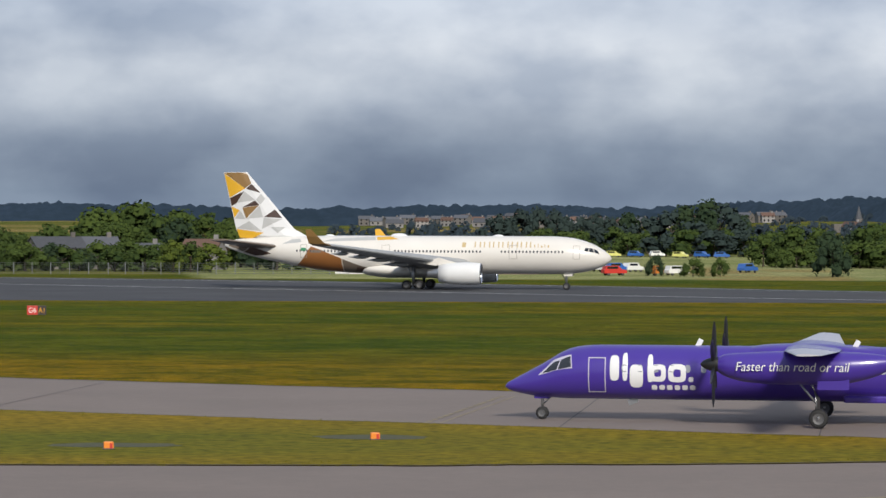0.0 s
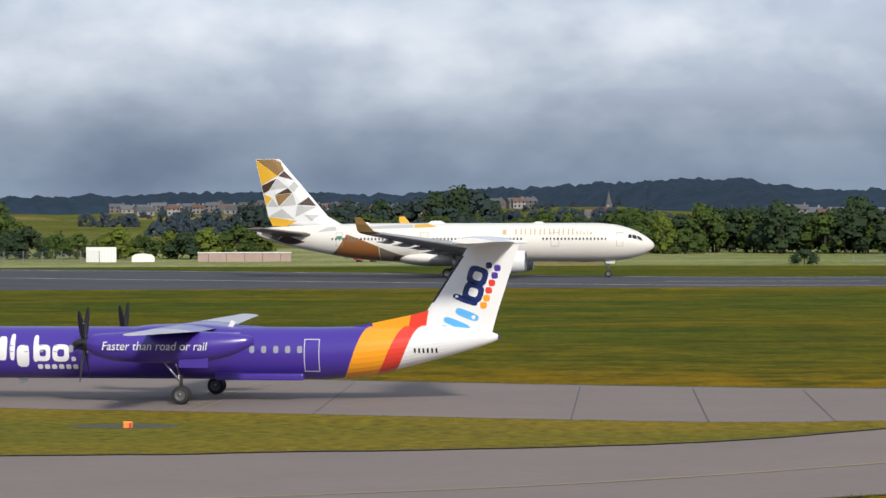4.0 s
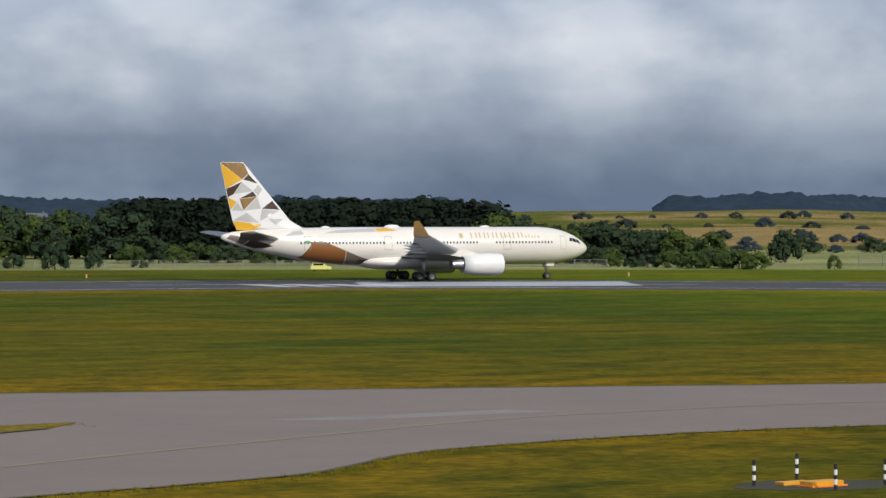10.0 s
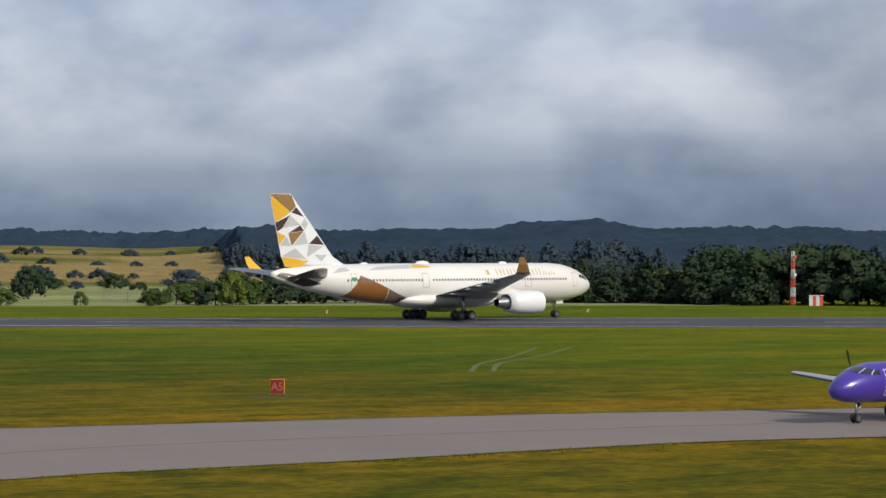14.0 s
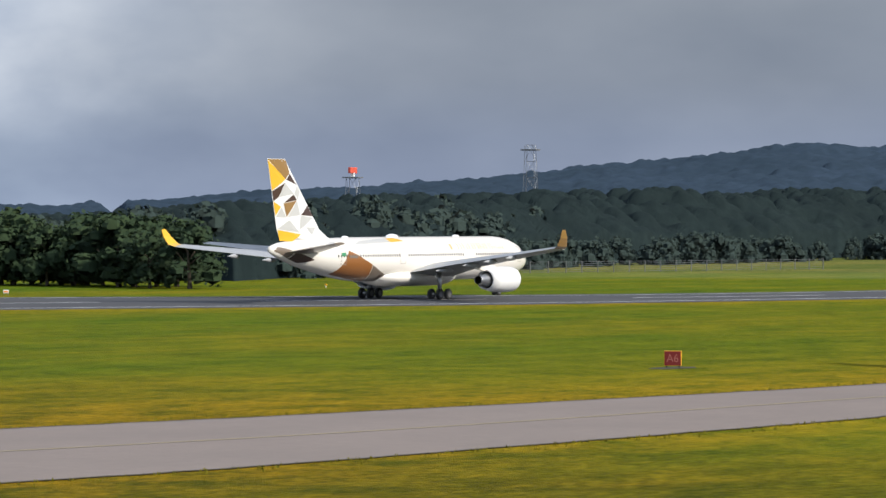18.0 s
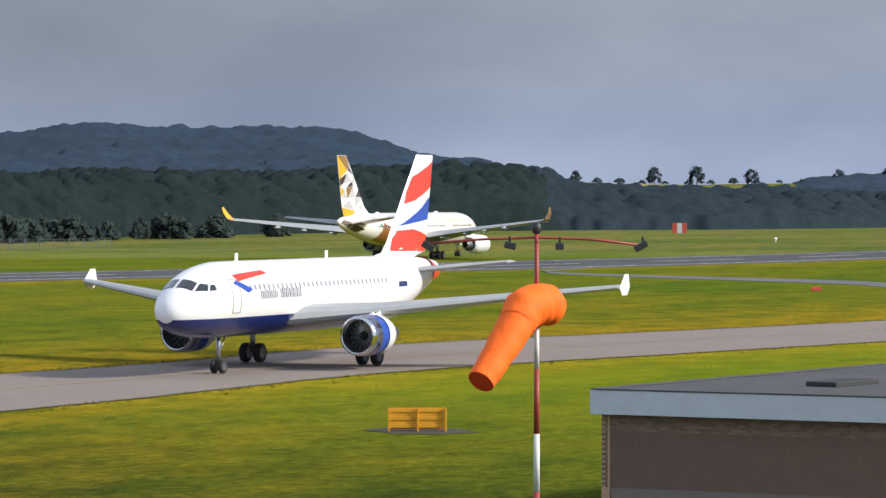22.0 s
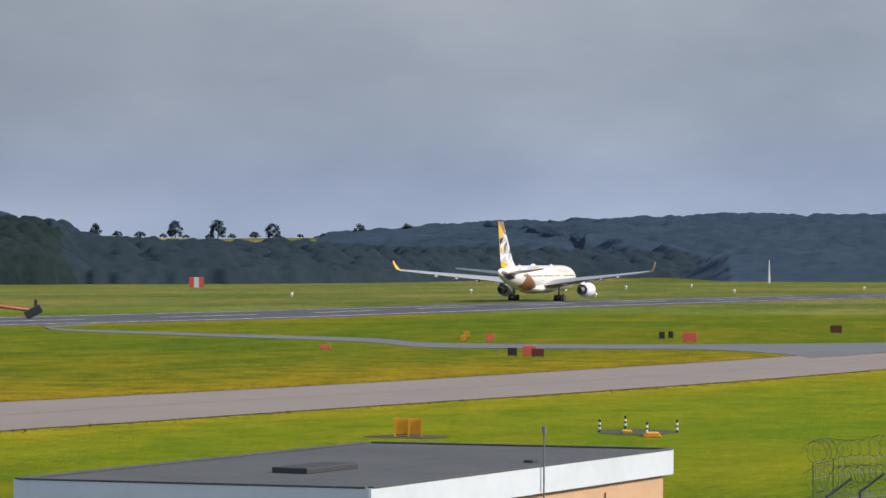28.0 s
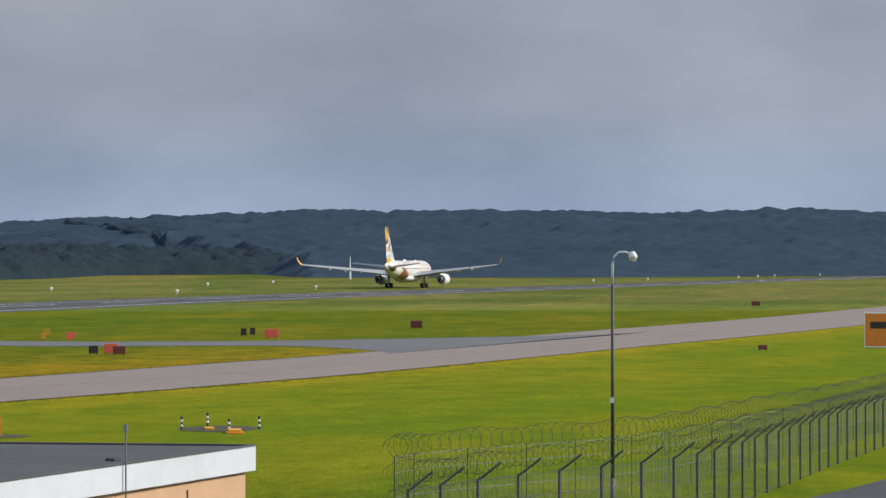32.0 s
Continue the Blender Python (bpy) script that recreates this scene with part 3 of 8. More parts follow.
def strip(line, width, z, name, material, label, step=2.0, dash=None):
    """A painted line along a path; dash gives the length of stroke and gap."""
    pts = [Vector((x, y, z)) for x, y in smooth_line(line, step)]
    bm = bmesh.new()
    run, prev = 0.0, None
    for a, b in zip(pts, pts[1:]):
        d = (b - a)
        run += d.length
        if dash and (run % (dash[0] + dash[1])) > dash[0]:
            prev = None
            continue
        nrm = Vector((-d.y, d.x, 0)).normalized() * width / 2
        vs = [bm.verts.new(p) for p in (a - nrm, a + nrm, b + nrm, b - nrm)]
        f = bm.faces.new(vs)
        f.normal_update()
        if f.normal.z < 0:
            f.normal_flip()
    ob = part(name, bm, material)
    return tagged(ob, label, "marking", kind="structure")


strip([(-122.8, 516.7), (-69.5, 488.4), (56.7, 404.0), (130.7, 393.7), (184.0, 370.0), (232.1, 329.8), (281.2, 296.2), (336.9, 262.9), (400.9, 237.4), (500.9, 204.9), (590.9, 189.9), (740.9, 166.9), (1347.9, 42.9)], 0.9, 0.045, "runway_edge_line", LINE_WHITE, "worn white painted runway edge line")
strip([(-78.9, 546.0), (9.2, 497.8), (65.2, 453.2), (109.5, 442.0), (148.3, 437.4), (205.0, 404.0), (261.5, 366.0), (311.7, 335.7), (355.9, 296.9), (407.9, 264.9), (571.9, 223.9), (850.9, 172.9)], 0.8, 0.045, "runway_side_line", LINE_WHITE, "worn white painted runway side line")
strip([(64.0, 422.4), (130.8, 415.5), (193.5, 390.0), (246.8, 347.4), (296.1, 314.0), (345.9, 279.9), (403.9, 250.9), (535.9, 213.9), (723.9, 185.9), (1416.9, 37.9)], 0.9, 0.045, "runway_centre_line", LINE_WHITE, "dashed white runway centre line", dash=(30, 20))
for k in range(4):
    tagged(part("aiming_block", slab([(128 + k * 5.2, 416 - k * 1.1), (131.4 + k * 5.2, 415 - k * 1.1), (133 + k * 5.2 - 0.8, 401 - k * 1.1), (130 + k * 5.2 - 0.8, 401.6 - k * 1.1)], 0.03, 0.046), LINE_WHITE), "white painted block on the runway", "marking", "runway blocks", kind="structure")
tagged(part("pale_runway_patch", slab([(148.2, 424.6), (185.9, 414.2), (178.0, 389.6), (140.4, 397.2)], 0.03, 0.044), paint("pale_asphalt", (0.46, 0.48, 0.51), 0.8, grain=0.4, grain_size=0.8, stain=0.5, stain_size=6)), "pale resurfaced patch across the runway", "patch", kind="structure")
strip([(-20.1, 100.4), (12.1, 108.8), (36.5, 124.6), (52.4, 135.3), (62.2, 139.3), (78.7, 142.5), (110.0, 139.9), (146.9, 131.9), (194.9, 125.9), (230.9, 118.9), (292.9, 97.9), (355.9, 82.9), (487.9, 52.9)], 0.35, 0.045, "taxi_centre_line", LINE_YELLOW, "faded yellow taxiway centre line")
strip([(-0.9, 150.6), (3.4, 174.9)], 0.24, 0.045, "holding_line", LINE_YELLOW, "dashed yellow holding line across the taxiway", step=0.4, dash=(0.9, 0.6))
strip([(-0.2, 150.4), (4.1, 174.7)], 0.10, 0.045, "holding_line", LINE_YELLOW, "solid yellow holding line across the taxiway")
for x0, y0, x1, y1 in ((17.3, 142.6, 21.1, 169.6), (23.2, 139, 27.0, 167.6), (29, 138.5, 32.6, 165), (-24, 160, -20.5, 188), (5.5, 147.5, 9, 175.5), (-34, 166, -31, 193)):
    strip([(x0, y0), (x1, y1)], 0.07, 0.043, "tar_joint", JOINT, "dark tar joint between concrete bays", step=3)
tagged(part("repair_patch", slab([(44.7, 140.2), (58.1, 143.2), (59.6, 141.3), (47.8, 138.9)], 0.03, 0.044), CONCRETE_PALE), "pale repaired patch in the taxiway", "patch", kind="structure")
for cx_, cy_, rx_, ry_ in ((-14.2, 134.6, 2.9, 1.3), (-3.2, 140.2, 2.6, 1.6)):
    pts = [(cx_ + rx_ * math.cos(a) * (1 + 0.25 * noise.noise(Vector((a * 2, cx_, 0)))), cy_ + ry_ * math.sin(a) * (1 + 0.3 * noise.noise(Vector((a * 2, cy_, 5))))) for a in np.linspace(0, 2 * math.pi, 26)[:-1]]
    tagged(part("bare_patch", slab(pts, 0.05, 0.085), paint("wet_earth", (0.085, 0.080, 0.045), 0.9, grain=0.8, grain_size=0.4, tint=(0.035, 0.045, 0.015))), "bare damp hollow in the grass round a light", "bare earth", kind="structure")
for off in (0.0, 2.2):
    strip([(145 + off, 210), (156 + off, 224), (168 + off * 1.5, 236), (186 + off * 2, 256)], 0.45, 0.012, "wheel_track", paint("pale_turf", (0.115, 0.125, 0.03), 0.95, grain=0.6, grain_size=0.6), "pale wheel track worn in the grass")

EDGE_SOIL = paint("edge_soil", (0.065, 0.052, 0.036), 0.95, grain=0.7, grain_size=0.4, tint=(0.10, 0.085, 0.03))
for line, wd, zz in ((ragged(smooth_line(TAXI_NEAR, 1.5), 0.25, 4)[:-60], 0.34, 0.040), (ragged(smooth_line(TAXI_FAR, 1.5), 0.25, 9), 0.42, 0.040), (ragged(smooth_line(ISLAND_LOW, 1.0), 0.35, 7), 0.30, 0.078), (ragged(smooth_line(ISLAND_TOP, 1.0), 0.3, 2), 0.25, 0.078)):
    strip(line, wd, zz, "soil_edge", EDGE_SOIL, "thin dark soil seam where turf meets pavement", step=3.0)

# ---- trees, hedges and woods ----
BARK = paint("bark", (0.07, 0.055, 0.04), 0.9, grain=0.5, grain_size=0.3)
LEAF_DARK = leafy("dark_leaves", (0.046, 0.072, 0.032), (0.024, 0.042, 0.024), 0.35)
LEAF_MID = leafy("green_leaves", (0.080, 0.115, 0.026), (0.030, 0.052, 0.016))
LEAF_PALE = leafy("pale_leaves", (0.15, 0.19, 0.030), (0.06, 0.085, 0.018))
# the blue-grey of distance haze is put into this leaf colour
LEAF_HAZY = leafy("far_leaves", (0.052, 0.076, 0.086), (0.040, 0.060, 0.072), 0.2)


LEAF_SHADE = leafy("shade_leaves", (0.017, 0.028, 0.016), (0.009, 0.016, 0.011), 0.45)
LEAF_BROWN = leafy("dead_leaves", (0.125, 0.088, 0.075), (0.045, 0.034, 0.032), 0.6)


def crown_mesh(name, material, seed, h, w, kind, count=720, size=1.35):
    """A crown of many small leaf sprays over rounded boughs, with gaps and an uneven outline; a unit tree 1 m high."""
    rng = np.random.default_rng(seed + 31)
    lobes = []
    n = 15
    for k in range(n):
        q, f = k * 2.4 + rng.random(), k / (n - 1)
        if kind == "broad":
            z, out, rad = 0.13 + 0.69 * f, w * 0.36 * math.sin(math.pi * (0.25 + 0.68 * f)), rng.uniform(0.10, 0.185)
        elif kind == "conifer":
            z, out, rad = 0.10 + 0.84 * f, w * 0.30 * (1.03 - f), 0.03 + 0.13 * (1 - f)
        elif kind == "poplar":
            z, out, rad = 0.12 + 0.78 * f, w * 0.16, 0.06 + 0.13 * math.sin(math.pi * (0.15 + 0.8 * (1 - f)))
        else:
            z, out, rad = 0.16 + 0.58 * f, w * 0.38 * math.sin(math.pi * (0.38 + 0.54 * f)), rng.uniform(0.13, 0.22)
        lobes.append((out * math.cos(q), out * math.sin(q), z, rad))
    L = np.array(lobes)
    verts, faces = [], []
    # boughs: small closed bodies under the leaves
    ring = [(math.cos(a), math.sin(a)) for a in np.arange(6) * math.pi / 3]
    for x, y, z, r in lobes:
        b, r = len(verts), r * 0.74
        verts.append((x, y, z + r))
        for zz, rr in ((0.5, 0.87), (-0.5, 0.87)):
            verts += [(x + r * rr * c * rng.uniform(0.85, 1.15), y + r * rr * s_ * rng.uniform(0.85, 1.15), z + r * zz) for c, s_ in ring]
        verts.append((x, y, z - r))
        for k in range(6):
            e = (k + 1) % 6
            faces += [(b, b + 1 + k, b + 1 + e), (b + 1 + k, b + 7 + k, b + 7 + e), (b + 1 + k, b + 7 + e, b + 1 + e), (b + 13, b + 7 + e, b + 7 + k)]
    # leaf sprays, bent along their middle, facing outwards more or less
    pick = rng.choice(n, count, p=L[:, 3] ** 2 / (L[:, 3] ** 2).sum())
    d = rng.normal(size=(count, 3)) + (0, 0, 0.25)
    d /= np.linalg.norm(d, axis=1)[:, None]
    c = L[pick, :3] + d * (L[pick, 3] * rng.uniform(0.82, 1.14, count))[:, None]
    c[:, 2] = np.maximum(c[:, 2], 0.02)
    face = d + rng.normal(size=(count, 3)) * 0.45
    face /= np.linalg.norm(face, axis=1)[:, None]
    u = np.cross(face, rng.normal(size=(count, 3)))
    u /= np.linalg.norm(u, axis=1)[:, None]
    v = np.cross(face, u)
    sz = (size * rng.uniform(0.016, 0.036, count))[:, None]
    base = len(verts)
    corners = [c + u * sz, c + v * sz * 0.75 + face * sz * 0.35, c - u * sz, c - v * sz * 0.75 - face * sz * 0.25]
    verts += np.stack(corners, 1).reshape(-1, 3).tolist()
    for k in range(count):
        b = base + 4 * k
        faces += [(b, b + 1, b + 2), (b, b + 2, b + 3)]
    me = bpy.data.meshes.new(name)
    me.from_pydata([tuple(v) for v in verts], [], faces)
    me.materials.append(material)
    me.update()
    return me


def trunk_mesh(seed, h=0.55):
    rng = random.Random(seed)
    bm = bmesh.new()
    tube(bm, [(0, 0, -0.01), (0.004, 0, 0.12), (rng.uniform(-0.02, 0.02), rng.uniform(-0.02, 0.02), h)], [0.032, 0.022, 0.010], 7)
    for k in range(5):
        a = k * 1.3 + rng.random()
        z = 0.22 + 0.07 * k
        tube(bm, [(0, 0, z), (0.10 * math.cos(a), 0.10 * math.sin(a), z + 0.10), (0.2 * math.cos(a), 0.2 * math.sin(a), z + 0.2)], [0.011, 0.008, 0.003], 5)
    me = bpy.data.meshes.new("trunk")
    bm.to_mesh(me)
    bm.free()
    me.materials.append(BARK)
    return me


TRUNKS = [trunk_mesh(s) for s in range(3)]
CROWNS = {}
for kind, w in (("broad", 0.9), ("poplar", 0.42), ("conifer", 0.55), ("bush", 1.1)):
    for tone, mt in (("dark", LEAF_DARK), ("mid", LEAF_MID), ("pale", LEAF_PALE), ("far", LEAF_HAZY), ("shade", LEAF_SHADE), ("brown", LEAF_BROWN)):
        CROWNS[kind, tone] = [crown_mesh(kind + "_crown", mt, 10 * s + len(kind), 1.0, w, kind) for s in range(3)]
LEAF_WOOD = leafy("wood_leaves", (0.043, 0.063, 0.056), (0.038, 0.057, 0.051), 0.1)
# far wood: leaf green shifted to blue to stand for haze
LEAF_HAZE_BLUE = leafy("far_wood_leaves", (0.052, 0.074, 0.092), (0.047, 0.068, 0.085), 0.1)
WOOD_CROWNS = {}
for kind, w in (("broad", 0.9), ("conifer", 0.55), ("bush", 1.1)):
    for tone, mt in (("dark", LEAF_WOOD), ("mid", LEAF_MID), ("far", LEAF_HAZE_BLUE)):
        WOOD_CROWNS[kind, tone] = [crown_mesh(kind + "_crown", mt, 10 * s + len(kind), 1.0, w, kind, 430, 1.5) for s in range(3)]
WORDS = {"broad": "broadleaf tree with a full rounded crown", "poplar": "tall narrow poplar", "conifer": "conifer with a pointed crown", "bush": "low rounded bush"}
TONES = {"dark": "dark green", "mid": "green", "pale": "bright yellow-green", "far": "haze-tinted blue-green", "shade": "very dark green", "brown": "dead brown"}
tree_rng = random.Random(5)


def tree(x, y, h, kind="broad", tone="mid", wide=1.0, group=""):
    """One tree: a trunk with limbs under a crown of leaf clumps."""
    i = tree_rng.randrange(3)
    z = ground_z(x, y)
    name = "bush" if kind == "bush" else "tree"
    ob = thing(name, TONES[tone] + " " + WORDS[kind] + " beyond the airfield", name, group=group)
    ob.matrix_world = Matrix.Translation((x, y, z - 0.05)) @ Matrix.Rotation(tree_rng.uniform(0, 6.28), 4, "Z")
    sc = Matrix.Diagonal((h * wide, h * wide, h, 1))
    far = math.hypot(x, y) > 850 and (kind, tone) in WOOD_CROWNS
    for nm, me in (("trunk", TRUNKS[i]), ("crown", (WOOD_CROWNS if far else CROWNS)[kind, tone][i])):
        o = new(nm, me)
        o.parent = ob
        o.matrix_basis = sc
    return ob


def belt(az0, az1, r0, r1, h0, h1, n, kinds, tones, ox=0.0, oy=0.0, jitter=8.0, wide=1.15, group="tree belt", vary=(0.76, 1.12)):
    """A row of single trees between two bearings."""
    for k in range(n):
        f = (k + tree_rng.uniform(-0.3, 0.3)) / max(1, n - 1)
        az, r = az0 + (az1 - az0) * f, r0 + (r1 - r0) * f + tree_rng.uniform(-jitter, jitter)
        tree(ox + r * math.sin(radians(az)), oy + r * math.cos(radians(az)), (h0 + (h1 - h0) * f) * tree_rng.uniform(*vary), tree_rng.choice(kinds), tree_rng.choice(tones), wide * tree_rng.uniform(0.85, 1.2), group)


def wood(name, label, rows, density, tone="far", kinds=("broad",)):
    """A far wood nobody could count, as one mesh of crowns. rows: bearing, range, depth, height."""
    rng = random.Random(len(name) * 7 + len(rows))
    V, Fc, base = [], [], 0
    src = []
    for kd in kinds:
        for me in WOOD_CROWNS[kd, tone]:
            v = np.empty(len(me.vertices) * 3)
            me.vertices.foreach_get("co", v)
            src.append((v.reshape(-1, 3), np.array([p.vertices[:] for p in me.polygons])))
    for (a0, r0, d0, h0), (a1, r1, d1, h1) in zip(rows, rows[1:]):
        length = math.hypot(r1 - r0, radians(a1 - a0) * (r0 + r1) / 2)
        for _ in range(max(2, int(length * density))):
            f = rng.random()
            az, r = a0 + (a1 - a0) * f, r0 + (r1 - r0) * f + (d0 + (d1 - d0) * f) * rng.random() ** 1.3
            h = (h0 + (h1 - h0) * f) * rng.uniform(0.80, 1.08)
            x, y = 20 + r * math.sin(radians(az)), 20 + r * math.cos(radians(az))
            v, fc = src[rng.randrange(len(src))]
            q = rng.random() * 6.28
            c, s = math.cos(q), math.sin(q)
            w = h * rng.uniform(0.8, 1.35)
            V.append(np.stack([x + (v[:, 0] * c - v[:, 1] * s) * w, y + (v[:, 0] * s + v[:, 1] * c) * w, ground_z(x, y) - h * 0.16 + v[:, 2] * h], 1))
            Fc.append(fc + base)
            base += len(v)
    me = bpy.data.meshes.new(name)
    me.from_pydata(np.concatenate(V).tolist(), [], np.concatenate(Fc).tolist())
    me.materials.append(WOOD_CROWNS[kinds[0], tone][0].materials[0])
    me.update()
    return tagged(new(name, me), label, "woodland", kind="stuff")


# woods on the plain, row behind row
wood("field_trees", "scattered haze-dulled green trees on the fields before the town", [(-2, 1130, 140, 8), (10, 1120, 140, 8), (21, 1080, 140, 8)], 0.18, "far", ("broad", "bush"))
wood("field_trees_beyond", "scattered haze-dulled green trees below the far hills", [(-3, 1380, 160, 9), (4, 1350, 160, 9), (21, 1350, 160, 9)], 0.18, "far", ("broad", "bush"))
wood("town_trees", "haze-dulled green trees between the houses of a far town", [(-1.6, 1830, 340, 5), (9.2, 1830, 340, 6)], 0.24, "far", ("broad", "bush"))
belt(-8.6, -3.4, 680, 690, 9.8, 11, 15, ("broad",), ("mid", "mid", "dark"), group="wood by the fence")
belt(-6.4, -3.6, 720, 720, 14.6, 13.6, 8, ("broad",), ("mid",), group="wood by the fence")
belt(-8.6, -4.6, 630, 630, 6.4, 7.0, 15, ("broad", "bush"), ("mid", "mid", "dark"), wide=1.4, group="wood by the fence")
belt(-5.0, -4.3, 622, 622, 7.5, 7, 3, ("broad",), ("pale", "mid"), wide=1.3)
belt(-3.4, 1.2, 650, 640, 6.5, 7, 12, ("broad", "bush"), ("mid", "dark", "pale"), wide=1.3)
belt(1.0, 3.1, 1010, 1010, 15.5, 16.5, 9, ("broad",), ("dark",), wide=0.9, group="dark tree row")
belt(3.5, 5.5, 1010, 1010, 15, 16.5, 7, ("poplar", "broad"), ("dark",), wide=1.2, group="dark tree row")
belt(1.7, 6.2, 965, 960, 8.5, 9.0, 20, ("broad", "bush"), ("mid", "dark"), wide=1.5, group="hedgerow")
belt(6.2, 9.0, 720, 700, 6.0, 7.0, 11, ("broad", "bush"), ("mid",), wide=1.5, group="hedgerow")
belt(5.8, 9.5, 740, 730, 9, 10, 12, ("broad",), ("mid", "dark"), wide=1.2)
belt(8.8, 15.2, 730, 690, 10.5, 11, 26, ("broad",), ("dark", "mid"), wide=1.2, group="dark tree row")
belt(10.8, 12.2, 715, 715, 12, 12.5, 4, ("broad",), ("dark",), wide=1.1)
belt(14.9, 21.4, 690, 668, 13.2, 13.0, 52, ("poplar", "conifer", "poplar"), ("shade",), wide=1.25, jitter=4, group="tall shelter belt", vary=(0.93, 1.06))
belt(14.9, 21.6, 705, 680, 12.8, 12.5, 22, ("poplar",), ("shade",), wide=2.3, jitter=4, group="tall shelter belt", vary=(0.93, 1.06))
belt(15.2, 24.0, 640, 620, 4.6, 4.0, 26, ("bush", "broad"), ("dark", "mid"), wide=1.5, group="scrub")
belt(21.6, 25.8, 660, 620, 10.4, 6.0, 20, ("broad",), ("dark", "mid"), wide=1.25)
belt(24.0, 26.6, 585, 565, 3.0, 4.2, 9, ("bush",), ("mid", "dark"), wide=1.4, group="scrub")
belt(29.4, 35, 560, 600, 4.5, 6.0, 16, ("bush", "broad"), ("mid", "dark", "mid"), wide=1.4, group="scrub")
belt(33.8, 40.5, 620, 560, 6.5, 8.8, 30, ("conifer",), ("dark",), wide=1.4, group="young conifers")
wood("wood_behind_conifers", "dark wood behind a young plantation", [(31, 725, 30, 8.5), (38, 695, 30, 9.5)], 0.5, "dark", ("broad",))
belt(39.4, 47.0, 590, 520, 10.6, 11.5, 34, ("broad",), ("dark",), wide=1.25, group="dark wood edge")
wood("wood_far_side", "dark dense wood along the far side of the airfield", [(40, 620, 60, 11.5), (44, 590, 60, 13), (48, 560, 80, 16), (51, 640, 80, 18), (54, 760, 90, 18)], 0.20, "dark", ("broad", "conifer"))
wood("wood_front_edge", "green scrubby edge of a dense wood", [(45, 520, 20, 8), (50, 580, 20, 9), (55, 720, 20, 9.5), (62, 900, 20, 8)], 0.13, "dark", ("broad", "bush"))
wood("wood_right", "long haze-tinted blue-green wood behind the runway end", [(83.2, 1480, 50, 8), (90, 1560, 50, 8), (98, 1700, 50, 8)], 0.16, "far", ("broad",))


wood("hill_foot_trees", "haze-dulled green trees along the foot of wooded hills", [(30.6, 1120, 90, 12), (36, 1040, 90, 13), (41, 1050, 90, 12), (46, 1180, 90, 12)], 0.22, "far", ("broad",))


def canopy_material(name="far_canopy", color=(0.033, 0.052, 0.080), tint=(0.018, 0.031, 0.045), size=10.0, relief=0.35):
    """Closed woodland seen from afar: dull greens, by default blued to paint in distance haze, mixed at the scale of
    single trees and of stands.
    """
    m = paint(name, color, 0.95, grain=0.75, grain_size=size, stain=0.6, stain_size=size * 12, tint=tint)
    t = m.node_tree
    b = t.nodes["Principled BSDF"]
    b.inputs["Specular IOR Level"].default_value = 0.05
    g = t.nodes.new("ShaderNodeNewGeometry")
    up = t.nodes.new("ShaderNodeVectorMath")
    up.operation = "MULTIPLY_ADD"
    up.inputs[1].default_value = (relief, relief, relief)
    up.inputs[2].default_value = (0.0, -0.25, 0.5)
    t.links.new(g.outputs["Normal"], up.inputs[0])
    nm = t.nodes.new("ShaderNodeVectorMath")
    nm.operation = "NORMALIZE"
    t.links.new(up.outputs[0], nm.inputs[0])
    t.links.new(nm.outputs[0], b.inputs["Normal"])
    return m


HAZY_CANOPY = canopy_material()


